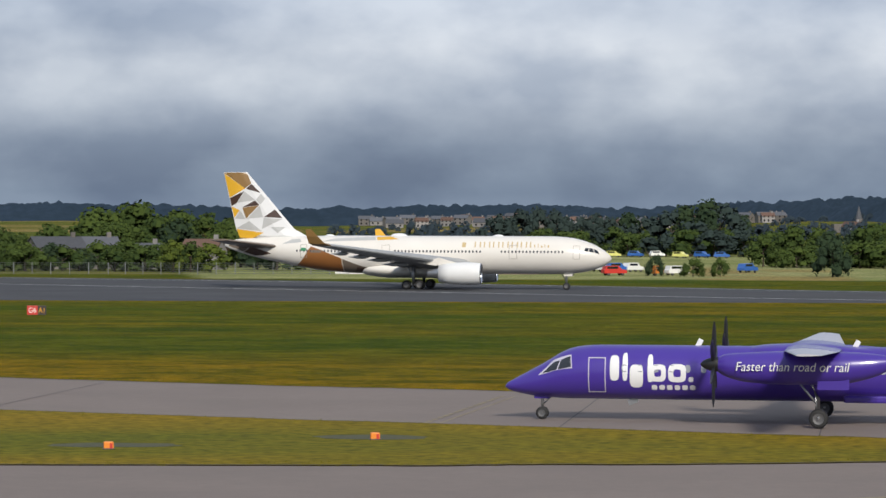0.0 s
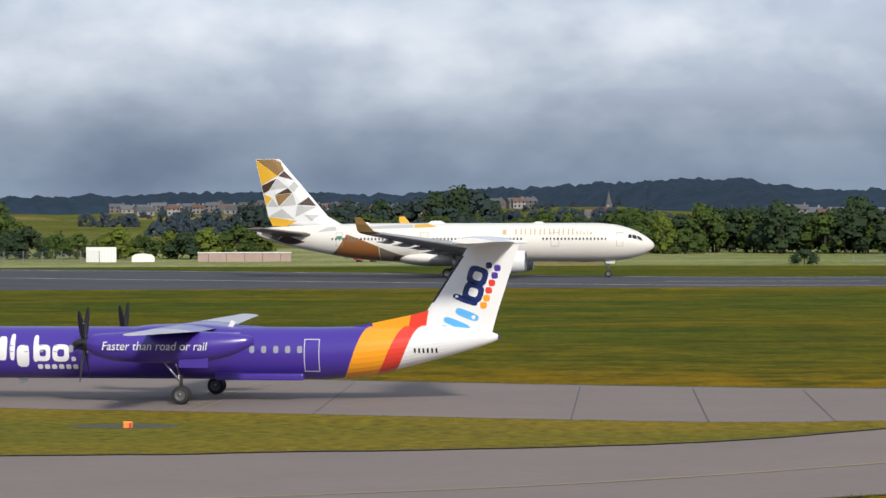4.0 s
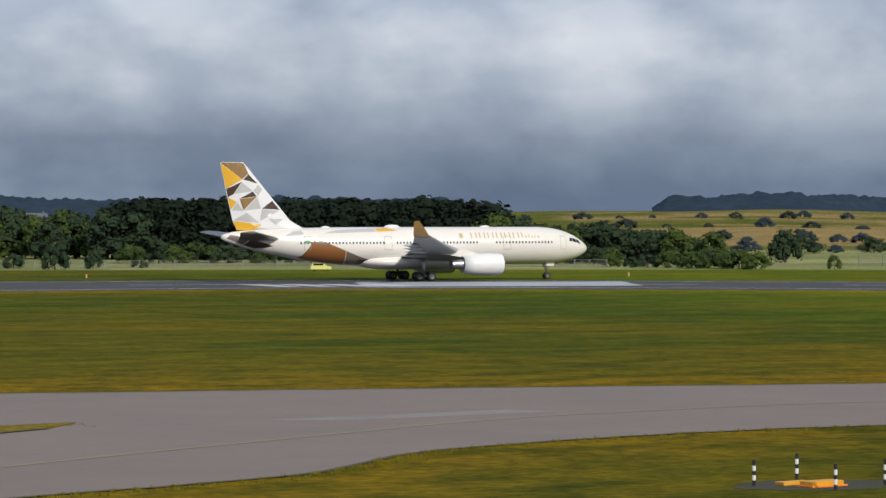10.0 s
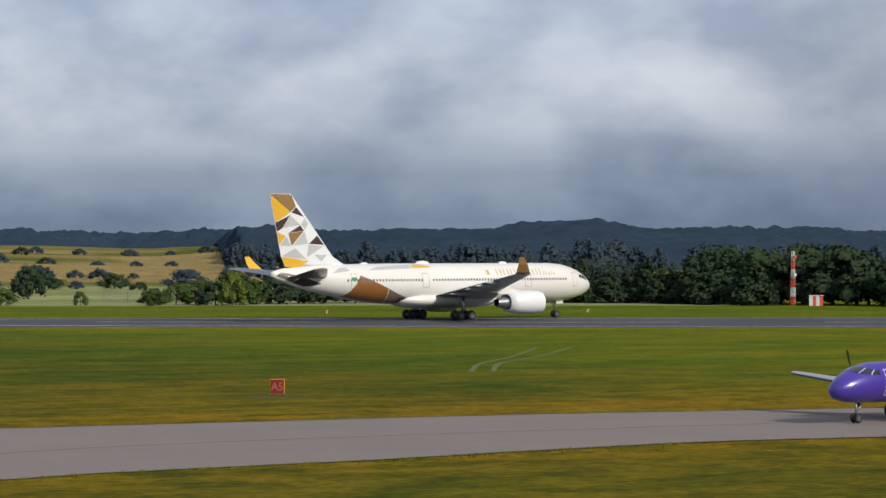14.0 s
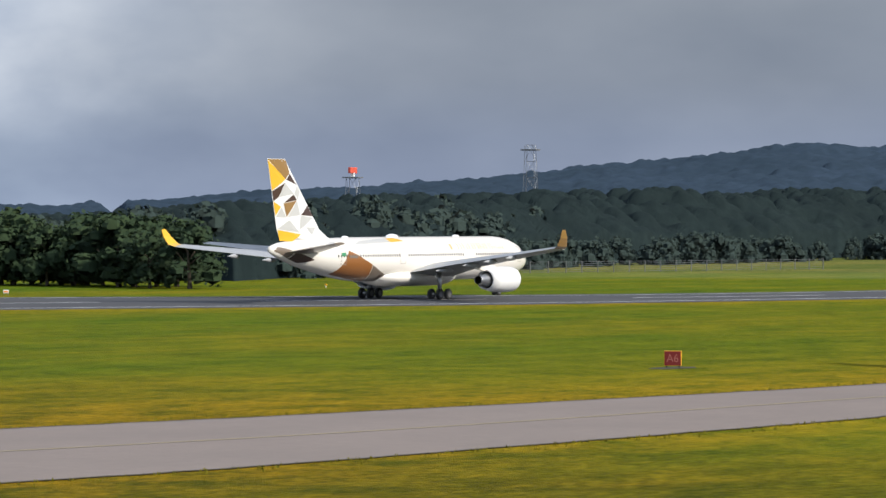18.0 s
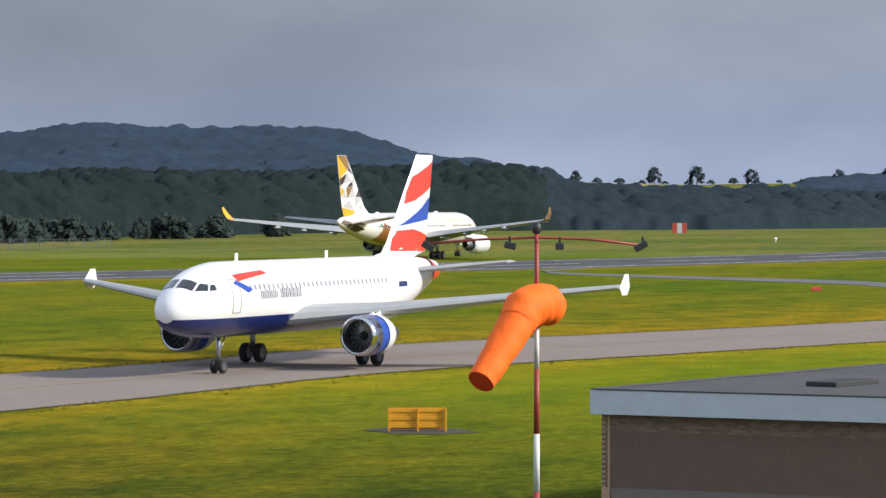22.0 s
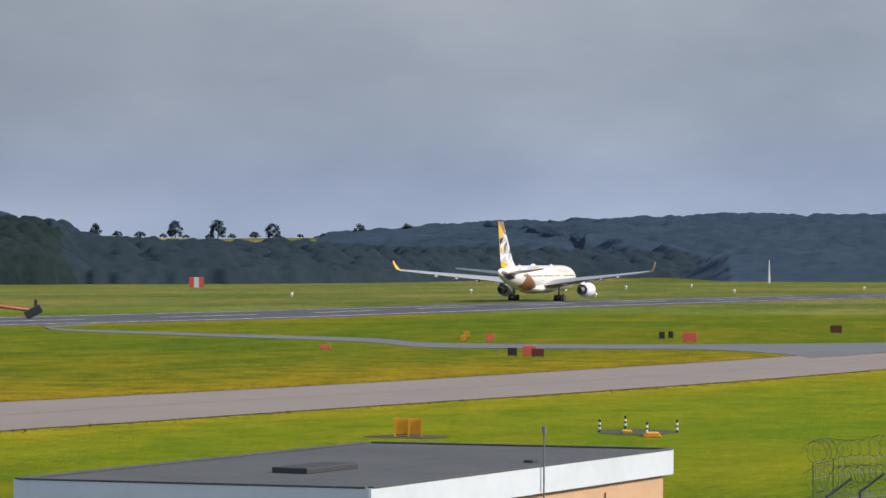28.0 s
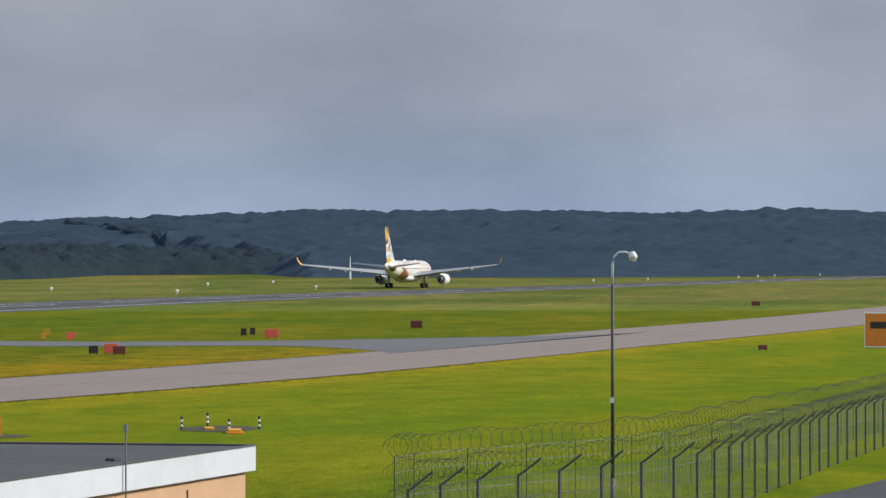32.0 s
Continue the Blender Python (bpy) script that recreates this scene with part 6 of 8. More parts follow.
    part("tail_bullet", bm, WHITE, T, smooth=True)
    leg(T, 13.9, 0, 0.3, 1.5, 0.07, "nose_gear_leg")
    part("nose_gear_door", box_bm(0.8, 0.5, 0.3, Matrix.Translation((13.9, 0, 1.02)), 0.05), PURPLE, T)
    for dy in (-0.2, 0.2):
        wheel(T, 13.9, dy, 0.31, 0.31, 0.18)
    for x in (6.2, -1.5):
        bm = box_bm(0.25, 0.04, 0.4, Matrix.Translation((x, 0, S.at(x, 0).z - 0.05)) @ Matrix.Rotation(-0.5, 4, "Y"), 0.01)
        part("antenna", bm, WHITE, T)
    bm = box_bm(0.5, 0.05, 0.28, Matrix.Translation((9.3, 0.3, 0.82)) @ Matrix.Rotation(0.4, 4, "Y"), 0.01)
    part("drain_mast", bm, STEEL, T)
    return T


def make_commuter():
    """The small low-winged commuter turboprop, purple with orange bands."""
    T = thing("commuter_turboprop", "small purple low-wing commuter turboprop with white fin taxiing", "airliner")
    S = Skin([(9.2, 1.86, 0.04, 0.04), (9.12, 1.87, 0.30, 0.28), (8.75, 1.92, 0.62, 0.58), (8.1, 2.03, 0.86, 0.82), (7.2, 2.17, 1.03, 1.02), (6.2, 2.25, 1.13, 1.13), (5.2, 2.26, 1.155, 1.155), (-4, 2.26, 1.155, 1.155), (-6, 2.42, 1.0, 1.0), (-8, 2.68, 0.7, 0.72), (-10, 2.95, 0.3, 0.34), (-10.5, 3.0, 0.1, 0.12)])
    part("fuselage", S.body(0.4, 36), PURPLE, T, smooth=True)
    for side in (-1, 1):
        for mat, q in ((ORANGE, [(-4.6, 1.13), (-6.0, 1.42), (-6.6, 3.40), (-5.2, 3.42)]), (RED, [(-6.0, 1.42), (-6.6, 1.60), (-7.2, 3.36), (-6.6, 3.40)]), (WHITE, [(-6.6, 1.6), (-10.3, 2.75), (-10.3, 3.1), (-7.2, 3.36)])):
            cs = []
            for x, z in q:
                zc, w, h = (float(np.interp(x, S.x, c)) for c in S.cols)
                cs.append((x, 180 * side if z <= zc - h * 0.93 else (0.0 if z >= zc + h * 0.93 else S.ang_of(x, z, side))))
            part("colour_band", face_out(S.patch(cs, 0.012, 12), side), mat, T)
        part("wing", lifting([(1.6, side * 0.6, 1.45, 2.9), (1.4, side * 3.4, 1.6, 2.6), (0.6, side * 10.6, 2.3, 1.2)], thick=1.2), WING_GREY, T, "grey low wing")
        N = Skin([(3.3, 2.3, 0.3, 0.3), (2.95, 2.24, 0.48, 0.54), (1.8, 2.08, 0.60, 0.72), (0.2, 1.90, 0.60, 0.66), (-1.7, 1.82, 0.46, 0.46), (-3.1, 1.88, 0.12, 0.15)])
        n = part("engine_nacelle", N.body(0.4, 24), PURPLE, T, smooth=True)
        n.matrix_basis = Matrix.Translation((0, side * 3.3, 0))
        make_propeller(T, 3.4, side * 3.3, 2.32, 1.68, 4, 0.3, LIP)
        leg(T, 0, side * 3.3, 0.4, 1.7, 0.09, "main_gear_leg")
        for dy in (-0.2, 0.2):
            wheel(T, 0, side * 3.3 + dy, 0.38, 0.38, 0.22)
        for q in ([(7.92, 4), (7.72, 38), (7.05, 30), (7.18, 3)], [(7.62, 42), (6.98, 60), (6.60, 46), (6.98, 33)], [(6.86, 61), (6.25, 66), (6.18, 50), (6.52, 48)]):
            part("cockpit_window", S.patch([(x, a * side) for x, a in q], 0.015, 5), GLASS_DARK, T)
        for q in ([(7.66, 39), (7.62, 41.5), (6.96, 32.5), (7.02, 30.5)], [(6.96, 60.3), (6.88, 61), (6.54, 47.8), (6.60, 46.3)]):
            part("window_frame", S.patch([(x, a * side) for x, a in q], 0.018, 4), PALE_LINE, T)
        part("tailplane", lifting([(-7.6, side * 0.3, 3.15, 2.2), (-8.4, side * 4.6, 3.6, 1.2)], thick=0.9), WING_GREY, T)
        bm = bmesh.new()
        for x, z, w, h, hole in ((4.85, 2.50, 0.26, 0.72, 0.0), (4.56, 2.54, 0.15, 0.80, 0.0), (4.22, 2.30, 0.38, 0.66, 0.0), (3.86, 2.54, 0.15, 0.80, 0.0), (3.65, 2.40, 0.44, 0.50, 0.4), (3.12, 2.40, 0.48, 0.50, 0.4)):
            S.blob(x, z, w, h, side, 0.02, hole, bm)
        part("airline_lettering", face_out(bm, side), WHITE, T, "white rounded lettering as plain shapes")
        bar_word(S, T, "small_lettering", WHITE, 3.0, 4.4, 1.92, 0.14, side, [(1, 1, 0)] * 7, "small white lettering as plain bars")
        door_outline(S, T, 5.2, 5.9, 1.55, 3.0, side, PALE_LINE, 0.05)
        bar_word(S, T, "small_lettering", WHITE, 4.0, 5.4, 1.72, 0.10, side, [(0.7, 1, 0), (0.3, 0, 0)] * 8, "small white lettering as plain bars")
        part("wing_boot", lifting([(1.66, side * 0.9, 1.47, 0.34), (1.46, side * 3.4, 1.61, 0.32), (0.64, side * 10.5, 2.30, 0.22)], thick=2.2), BLADE, T, "black leading-edge strip")
        part("tail_boot", lifting([(-7.56, side * 0.4, 3.16, 0.26), (-8.36, side * 4.5, 3.6, 0.2)], thick=2.0), BLADE, T, "black leading-edge strip")
        bar_word(S, T, "registration_mark", WHITE, -3.9, -2.3, 3.0, 0.24, side, [(0.7, 1, 0), (0.4, 0, 0)] * 6, "registration as plain bars")
    window_row(S, T, [3.6 - 0.76 * k for k in range(10)], 2.5, 0.26, 0.34, (-1, 1), WINDOW_PALE)
    cfin = part("fin", fin_sections([(-6.4, 3.2, 3.6), (-7.2, 4.2, 3.0), (-9.0, 6.95, 1.6)], 0.9), WHITE, T, "white swept fin")
    part("fin_boot", fin_sections([(-7.35, 4.5, 0.30), (-8.85, 6.8, 0.26)], 2.2), BLADE, cfin, "black leading-edge strip")
    part("fillet", fin_sections([(-4.6, 3.25, 2.0), (-6.0, 3.75, 0.9)], 0.9), ORANGE, T)
    part("fillet", fin_sections([(-5.9, 3.3, 1.2), (-6.7, 3.9, 0.5)], 1.1), RED, T)
    for side in (-1, 1):
        fin_logo(cfin, side, lambda x, z: fin_half(x, z, [(-6.4, 3.2, 3.6), (-7.2, 4.2, 3.0), (-9.0, 6.95, 1.6)], 0.9), lambda px, py: (-8.1 - (px - 660) / 88, 3.95 + (280 - py) / 84))
    leg(T, 7.14, 0, 0.3, 1.3, 0.06, "nose_gear_leg")
    for dy in (-0.16, 0.16):
        wheel(T, 7.14, dy, 0.28, 0.28, 0.15)
    bm = box_bm(0.22, 0.03, 0.4, Matrix.Translation((1.2, 0, 3.38)), 0.01)
    part("antenna", bm, WHITE, T)
    return T


def make_twinjet():
    """The white and navy narrow-body with a red, white and blue tail."""
    T = thing("narrow_body_jet", "white narrow-body jet with navy belly and red-blue tail taxiing", "airliner")
    S = Skin([(16.95, 3.42, 0.05, 0.05), (16.86, 3.43, 0.42, 0.40), (16.4, 3.50, 0.92, 0.88), (15.5, 3.66, 1.40, 1.36), (14.3, 3.85, 1.74, 1.74), (12.8, 3.99, 1.92, 1.98), (11.2, 4.05, 1.975, 2.07), (-6, 4.05, 1.975, 2.07), (-9, 4.22, 1.8, 1.9), (-12, 4.55, 1.4, 1.5), (-15, 4.95, 0.85, 0.95), (-17, 5.2, 0.35, 0.45), (-17.4, 5.25, 0.1, 0.15)])
    part("fuselage", S.body(0.5, 40), WHITE, T, smooth=True)
    for side in (-1, 1):
        part("navy_belly", face_out(S.below(16.80, -9.5, lambda x: 3.12 - max(0.0, -2 - x) * 0.05, side), side), NAVY, T, "navy blue painted belly")
        w = part("wing", lifting([(5.8, side * 1.4, 2.75, 7.4), (3.2, side * 5.4, 3.15, 4.6), (-3.7, side * 17.6, 4.5, 1.6)], thick=1.15), WING_GREY, T, "grey swept wing")
        part("wingtip_fence", fin_sections([(-4.3, 4.05, 0.8), (-3.9, 4.5, 1.6), (-4.7, 5.25, 0.6)], 0.5), WHITE, w).matrix_basis = Matrix.Translation((0, side * 17.65, 0))
        e = nacelle(T, 5.6, 2.4, side * 5.75, 1.92, 1.12, MID_BLUE, 0.9)
        if e:
            bm = bmesh.new()
            revolve(bm, [(5.62, 0.98), (5.56, 1.06), (5.4, 1.11), (4.6, 1.155), (4.6, 1.14)], "x", 32)
            part("silver_cowl_ring", bm, LIP, e, "broad polished intake ring", smooth=True)
            bm = bmesh.new()
            revolve(bm, [(3.7, 1.15), (3.0, 1.10), (2.38, 0.90), (2.38, 0.85)], "x", 32)
            part("white_cowl_ring", bm, WHITE, e, smooth=True)
        bm = bmesh.new()
        for yy in (-0.15, 0.15):
            plate([(4.6, 2.9), (2.2, 2.75), (0.6, 2.9), (2.6, 3.3)], side * 5.75 + yy, bm)
        part("pylon", bm, WHITE, T)
        part("tailplane", lifting([(-11.6, side * 0.6, 5.1, 3.4), (-14.4, side * 6.1, 5.7, 1.5)], thick=0.8), WING_GREY, T)
        leg(T, 0, side * 3.8, 0.55, 2.5, 0.15, "main_gear_leg")
        for dy in (-0.46, 0.46):
            wheel(T, 0, side * 3.8 + dy, 0.58, 0.58, 0.42)
        for q in ([(15.86, 4), (15.62, 42), (15.00, 34), (15.14, 3)], [(15.52, 46), (14.78, 60), (14.50, 49), (14.92, 38)], [(14.66, 61), (14.12, 65), (14.06, 54), (14.40, 51)]):
            bm = S.patch([(x, a * side) for x, a in q], 0.02, 6)
            part("cockpit_window", bm, GLASS_DARK, T)
        door_outline(S, T, 12.0, 12.85, 3.35, 5.2, side, SEAM, 0.05)
        part("ribbon_red", face_out(S.quad([(8.2, 5.42), (11.9, 5.05), (12.2, 5.38), (8.6, 5.60)], side, 0.02, 8), side), RED, T, "red painted ribbon")
        part("ribbon_blue", face_out(S.quad([(11.2, 4.42), (12.5, 4.95), (12.2, 5.12), (10.6, 4.60)], side, 0.02, 8), side), MID_BLUE, T, "blue painted ribbon")
        bar_word(S, T, "airline_lettering", paint("slate_lettering", (0.10, 0.11, 0.18), 0.4), 5.0, 9.9, 4.06, 0.52, side, [(0.4, 1, 0), (0.35, 0, 0), (0.2, 1, 0), (0.3, 0, 0)] * 6 + [(0.8, 0, 0)] + [(0.25, 1, 0), (0.35, 0, 0), (0.3, 0.9, 0), (0.3, 0, 0)] * 5, "slate lettering as thin plain bars")
        bar_word(S, T, "registration_mark", NAVY, -9.5, -7.8, 4.3, 0.3, side, [(1, 1, 0)], "registration as a plain bar")
    window_row(S, T, [10.8 - 0.53 * k for k in range(33)], 4.72, 0.24, 0.34, (-1, 1), WINDOW_PALE)
    fin = part("fin", fin_sections([(-7.2, 5.9, 6.4), (-9.4, 6.3, 6.2), (-10.2, 7.0, 5.6), (-14.4, 12.3, 2.4)], 0.95), WHITE, T, "white fin with red and blue waves")
    for side in (-1, 1):
        def q(u, z):
            return (float(np.interp(z, [6.3, 7, 12.3], [-9.4, -10.2, -14.4])) * (1 - u) + float(np.interp(z, [6.3, 7, 12.3], [-15.6, -15.8, -16.8])) * u, z)
        for mat, pts in ((RED, [(0.05, 10.9), (0.98, 11.9), (0.98, 10.3), (0.4, 9.5), (0.02, 9.2)]), (MID_BLUE, [(0.98, 9.7), (0.98, 8.3), (0.5, 8.1), (0.1, 7.9), (0.55, 8.8)]), (RED, [(0.02, 7.6), (0.5, 7.7), (0.98, 7.3), (0.98, 6.3), (0.1, 6.4)])):
            bm = bmesh.new()
            f = bm.faces.new([bm.verts.new((q(u, z)[0], 0, z)) for u, z in pts])
            bmesh.ops.poke(bm, faces=[f])
            bmesh.ops.subdivide_edges(bm, edges=bm.edges[:], cuts=3, use_grid_fill=True)
            for v in bm.verts:
                a, b = q(0, v.co.z)[0], q(1, v.co.z)[0]
                u = (a - v.co.x) / (a - b)
                v.co.y = side * (float(np.interp(u, [0, 0.05, 0.3, 0.7, 1.0], [0, 0.03, 0.06, 0.05, 0.0])) * (a - b) * 0.95 + 0.03)
            bm.normal_update()
            part("tail_wave", face_out(bm, side), mat, fin)
    bm = bmesh.new()
    revolve(bm, [(-15, 0.95), (-17.0, 0.45), (-17.45, 0.1)], "x", 20, Matrix.Translation((0, 0, 5.05)) @ Matrix.Diagonal((1, 1, 1, 1)))
    part("tail_cone", bm, RED, T, "red tail cone", smooth=True)
    leg(T, 11.04, 0, 0.4, 2.2, 0.1, "nose_gear_leg")
    for dy in (-0.26, 0.26):
        wheel(T, 11.04, dy, 0.38, 0.38, 0.24)
    T.scale = (1.035, 1.035, 1.035)
    for x in (9.0, -2.0):
        bm = box_bm(0.35, 0.04, 0.45, Matrix.Translation((x, 0, S.at(x, 0).z - 0.03)), 0.01)
        part("antenna", bm, WHITE, T)
    return T


JET = make_jet()
TURBOPROP = make_turboprop()
COMMUTER = make_commuter()
TWINJET = make_twinjet()

# ---- airfield furniture ----
SIGN_RED = paint("sign_red", (0.58, 0.035, 0.022), 0.45, stain=0.3, stain_size=0.6)
SIGN_DEEP = paint("sign_deep_red", (0.22, 0.014, 0.010), 0.5, stain=0.3, stain_size=0.5)
SIGN_DARK = paint("sign_dark", (0.03, 0.022, 0.02), 0.5)
SIGN_BROWN = paint("sign_brown", (0.16, 0.03, 0.02), 0.5)
SIGN_YELLOW = paint("sign_yellow", (0.72, 0.34, 0.012), 0.5, stain=0.3, stain_size=0.5)
SIGN_WHITE = paint("sign_white", (0.78, 0.78, 0.76), 0.5)
BOX_ORANGE = paint("box_orange", (0.80, 0.24, 0.02), 0.5, stain=0.3, stain_size=0.3)
SOCK_ORANGE = paint("sock_cloth", (1.0, 0.15, 0.002), 0.75, grain=0.1, grain_size=0.3, stain=0.2, stain_size=0.5, tint=(0.92, 0.09, 0.002), bump=0.25, bump_size=0.35)
SOCK_INSIDE = paint("sock_lining", (0.75, 0.05, 0.01), 0.7)
MAST_RED = paint("mast_red", (0.34, 0.05, 0.04), 0.5, stain=0.3, stain_size=0.7)
MAST_WHITE = paint("mast_white", (0.70, 0.70, 0.70), 0.5, stain=0.3, stain_size=0.7)
GALV = paint("galvanised_steel", (0.23, 0.24, 0.25), 0.5, 0.6, grain=0.3, grain_size=0.3)
FENCE_DARK = paint("weathered_post", (0.07, 0.075, 0.08), 0.6, 0.3, grain=0.4, grain_size=0.3)
DARK_GROUND = paint("dark_soil", (0.035, 0.030, 0.018), 0.95, grain=0.6, grain_size=0.3, tint=(0.06, 0.06, 0.015))
FASCIA = paint("fascia_paint", (0.60, 0.63, 0.68), 0.45, grain=0.15, grain_size=0.6, stain=0.25, stain_size=3)
FELT = paint("roof_felt", (0.072, 0.073, 0.077), 0.85, grain=0.5, grain_size=0.5, stain=0.7, stain_size=3.5, tint=(0.105, 0.106, 0.11), bump=0.3, bump_size=0.2)
FELT.node_tree.nodes["Principled BSDF"].inputs["Specular IOR Level"].default_value = 0.1
DOOR_BLUE = paint("door_pale_blue", (0.34, 0.46, 0.55), 0.5, stain=0.2, stain_size=0.8)
LIGHT_WHITE = paint("lamp_white", (1.0, 0.97, 0.9), 0.4, emit=2.0)


def brick_material(name, a, b, mortar):
    m = paint(name, a, 0.9)
    t = m.node_tree
    bs = t.nodes["Principled BSDF"]
    tc = t.nodes.new("ShaderNodeTexCoord")
    mp = t.nodes.new("ShaderNodeMapping")
    mp.inputs["Rotation"].default_value = (radians(90), 0, 0)
    t.links.new(tc.outputs["Object"], mp.inputs[0])
    br = t.nodes.new("ShaderNodeTexBrick")
    for k, v in (("Scale", 1.0), ("Mortar Size", 0.010), ("Brick Width", 0.225), ("Row Height", 0.075), ("Bias", -0.1)):
        br.inputs[k].default_value = v
    for k, v in (("Color1", a), ("Color2", b), ("Mortar", mortar)):
        br.inputs[k].default_value = (*v, 1)
    t.links.new(mp.outputs[0], br.inputs["Vector"])
    n = t.nodes.new("ShaderNodeTexNoise")
    n.inputs["Scale"].default_value = 0.7
    n.inputs["Detail"].default_value = 6
    t.links.new(tc.outputs["Object"], n.inputs["Vector"])
    mx = t.nodes.new("ShaderNodeMixRGB")
    mx.blend_type = "MULTIPLY"
    mx.inputs[0].default_value = 0.3
    t.links.new(br.outputs["Color"], mx.inputs[1])
    t.links.new(n.outputs["Fac"], mx.inputs[2])
    t.links.new(mx.outputs[0], bs.inputs["Base Color"])
    return m


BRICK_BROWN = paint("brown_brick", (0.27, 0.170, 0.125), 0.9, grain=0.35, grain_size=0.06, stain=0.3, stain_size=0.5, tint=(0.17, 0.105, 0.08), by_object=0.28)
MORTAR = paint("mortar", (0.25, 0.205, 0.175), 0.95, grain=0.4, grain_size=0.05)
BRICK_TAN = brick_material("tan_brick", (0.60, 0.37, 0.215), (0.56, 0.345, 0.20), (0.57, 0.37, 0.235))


def along(x, y, deg, z=0.0):
    return Matrix.Translation((x, y, z)) @ Matrix.Rotation(radians(deg), 4, "Z")


def facing(x, y, from_x=40.0, from_y=40.0):
    """The turn that shows a sign's front to the place it is read from."""
    return math.degrees(math.atan2(y - from_y, x - from_x)) - 90


def guidance_sign(x, y, w, h, front, label, turn=None, words="", side=SIGN_YELLOW, ink=SIGN_WHITE, group=""):
    """A low sign box on two short legs, with a coloured face and its characters."""
    s = thing("guidance_sign", label, "sign", along(x, y, facing(x, y) if turn is None else turn), group)
    part("cabinet", box_bm(w, 0.30, h, Matrix.Translation((0, 0, 0.16)), 0.02), side, s)
    part("face", box_bm(w * 0.95, 0.02, h * 0.93, Matrix.Translation((0, -0.155, 0.16 + h * 0.035)), 0.006), front, s)
    for k in (-1, 1):
        part("leg", box_bm(0.06, 0.12, 0.17, Matrix.Translation((k * w * 0.36, 0, 0))), DARK, s)
    if words:
        sign_text(words, h * 0.78, ink, Matrix(((1, 0, 0, 0), (0, 0, -1, -0.172), (0, 1, 0, 0.16 + h * 0.48), (0, 0, 0, 1))), s, "characters", "", 0.9)
    return s


g = guidance_sign(-42.6, 321.6, 1.0, 1.0, SIGN_RED, "red and black runway holding sign beside the taxiway", 7)
g.matrix_world = along(-42.1, 322.5, 7)
for o in list(g.children):
    bpy.data.objects.remove(o)
for nm, x0, x1, mat, words, ink in (("red_face", -1.05, 0.05, SIGN_RED, "G6", SIGN_WHITE), ("black_face", 0.05, 0.95, SIGN_DARK, "A1", SIGN_YELLOW)):
    p = part(nm, box_bm(x1 - x0, 0.3, 0.95, Matrix.Translation(((x0 + x1) / 2, 0, 0.15)), 0.02), mat, g)
    sign_text(words, 0.78, ink, Matrix(((1, 0, 0, (x0 + x1) / 2), (0, 0, -1, -0.16), (0, 1, 0, 0.6), (0, 0, 0, 1))), p, "characters", "", 0.85)
for k in (-0.8, 0.7):
    part("leg", box_bm(0.06, 0.12, 0.17, Matrix.Translation((k, 0, 0))), DARK, g)
guidance_sign(109.8, 183.0, 0.95, 1.0, SIGN_DEEP, "red holding position sign with yellow edge on the grass", -38, "A5", ink=paint("sign_pale_red", (0.42, 0.14, 0.11), 0.5))
guidance_sign(207.6, 155.6, 1.15, 1.0, SIGN_DEEP, "red holding position sign with yellow side on the grass", -64, "A6", ink=paint("sign_pink", (0.42, 0.14, 0.11), 0.5))
# an uneven dark patch on the ground round each of the two signs
for x, y in ((109.9, 183.2), (207.8, 155.7)):
    pts = [(x + 2.2 * math.cos(a) * (1 + 0.4 * noise.noise(Vector((a * 2, x, 1)))), y + 1.2 * math.sin(a) * (1 + 0.4 * noise.noise(Vector((a * 2, y, 4))))) for a in np.linspace(0, 6.2832, 22)[:-1]]
    tagged(part("bare_soil", slab(pts, -0.02, 0.015), DARK_GROUND), "uneven dark ground patch round a sign", "soil", kind="structure")
SIGN_BRIGHT = paint("sign_bright_red", (0.90, 0.13, 0.085), 0.5, stain=0.2, stain_size=0.5)
for x, y, w, h, mt, lab in ((341.3, 119.2, 0.9, 0.75, SIGN_DARK, "dark sign box in a row of three"), (342.6, 117.8, 1.3, 0.9, SIGN_BRIGHT, "bright red sign box in a row of three"), (339.9, 116.3, 1.2, 0.75, SIGN_BROWN, "dark red sign box in a row of three"),
                            (400.6, 113.1, 1.6, 0.95, SIGN_BRIGHT, "red sign box on the grass beyond the taxiway"), (447.5, 103.0, 1.5, 0.95, SIGN_BROWN, "brown-red sign box on the grass"),
                            (405.8, 141.2, 0.75, 0.75, SIGN_YELLOW, "small yellow sign box on the grass"), (398.8, 136.4, 0.9, 0.55, SIGN_BRIGHT, "small low red sign box"), (410.1, 118.3, 0.7, 0.8, SIGN_DARK, "small dark sign box seen from behind"),
                            (413.5, 117.9, 0.6, 0.8, SIGN_DARK, "small dark sign box seen from behind"), (629.9, 65.5, 1.6, 0.8, SIGN_BROWN, "distant dark red sign box"), (361.1, 55.3, 0.9, 0.45, SIGN_BROWN, "low dark red sign by the taxiway"), (355.9, 143.0, 1.1, 0.4, SIGN_BRIGHT, "low red marker box on the grass"),
                            (391.0, 137.6, 0.6, 0.6, SIGN_YELLOW, "small yellow sign box on the grass"), (389.0, 134.0, 0.7, 0.5, SIGN_BRIGHT, "small low red sign box")):
    guidance_sign(x, y, w, h, mt, lab, side=mt, group="sign boxes on the grass")
big = guidance_sign(369.4, 43.6, 3.2, 3.6, BOX_ORANGE, "large orange sign with black bar and white frame", side=SIGN_WHITE)
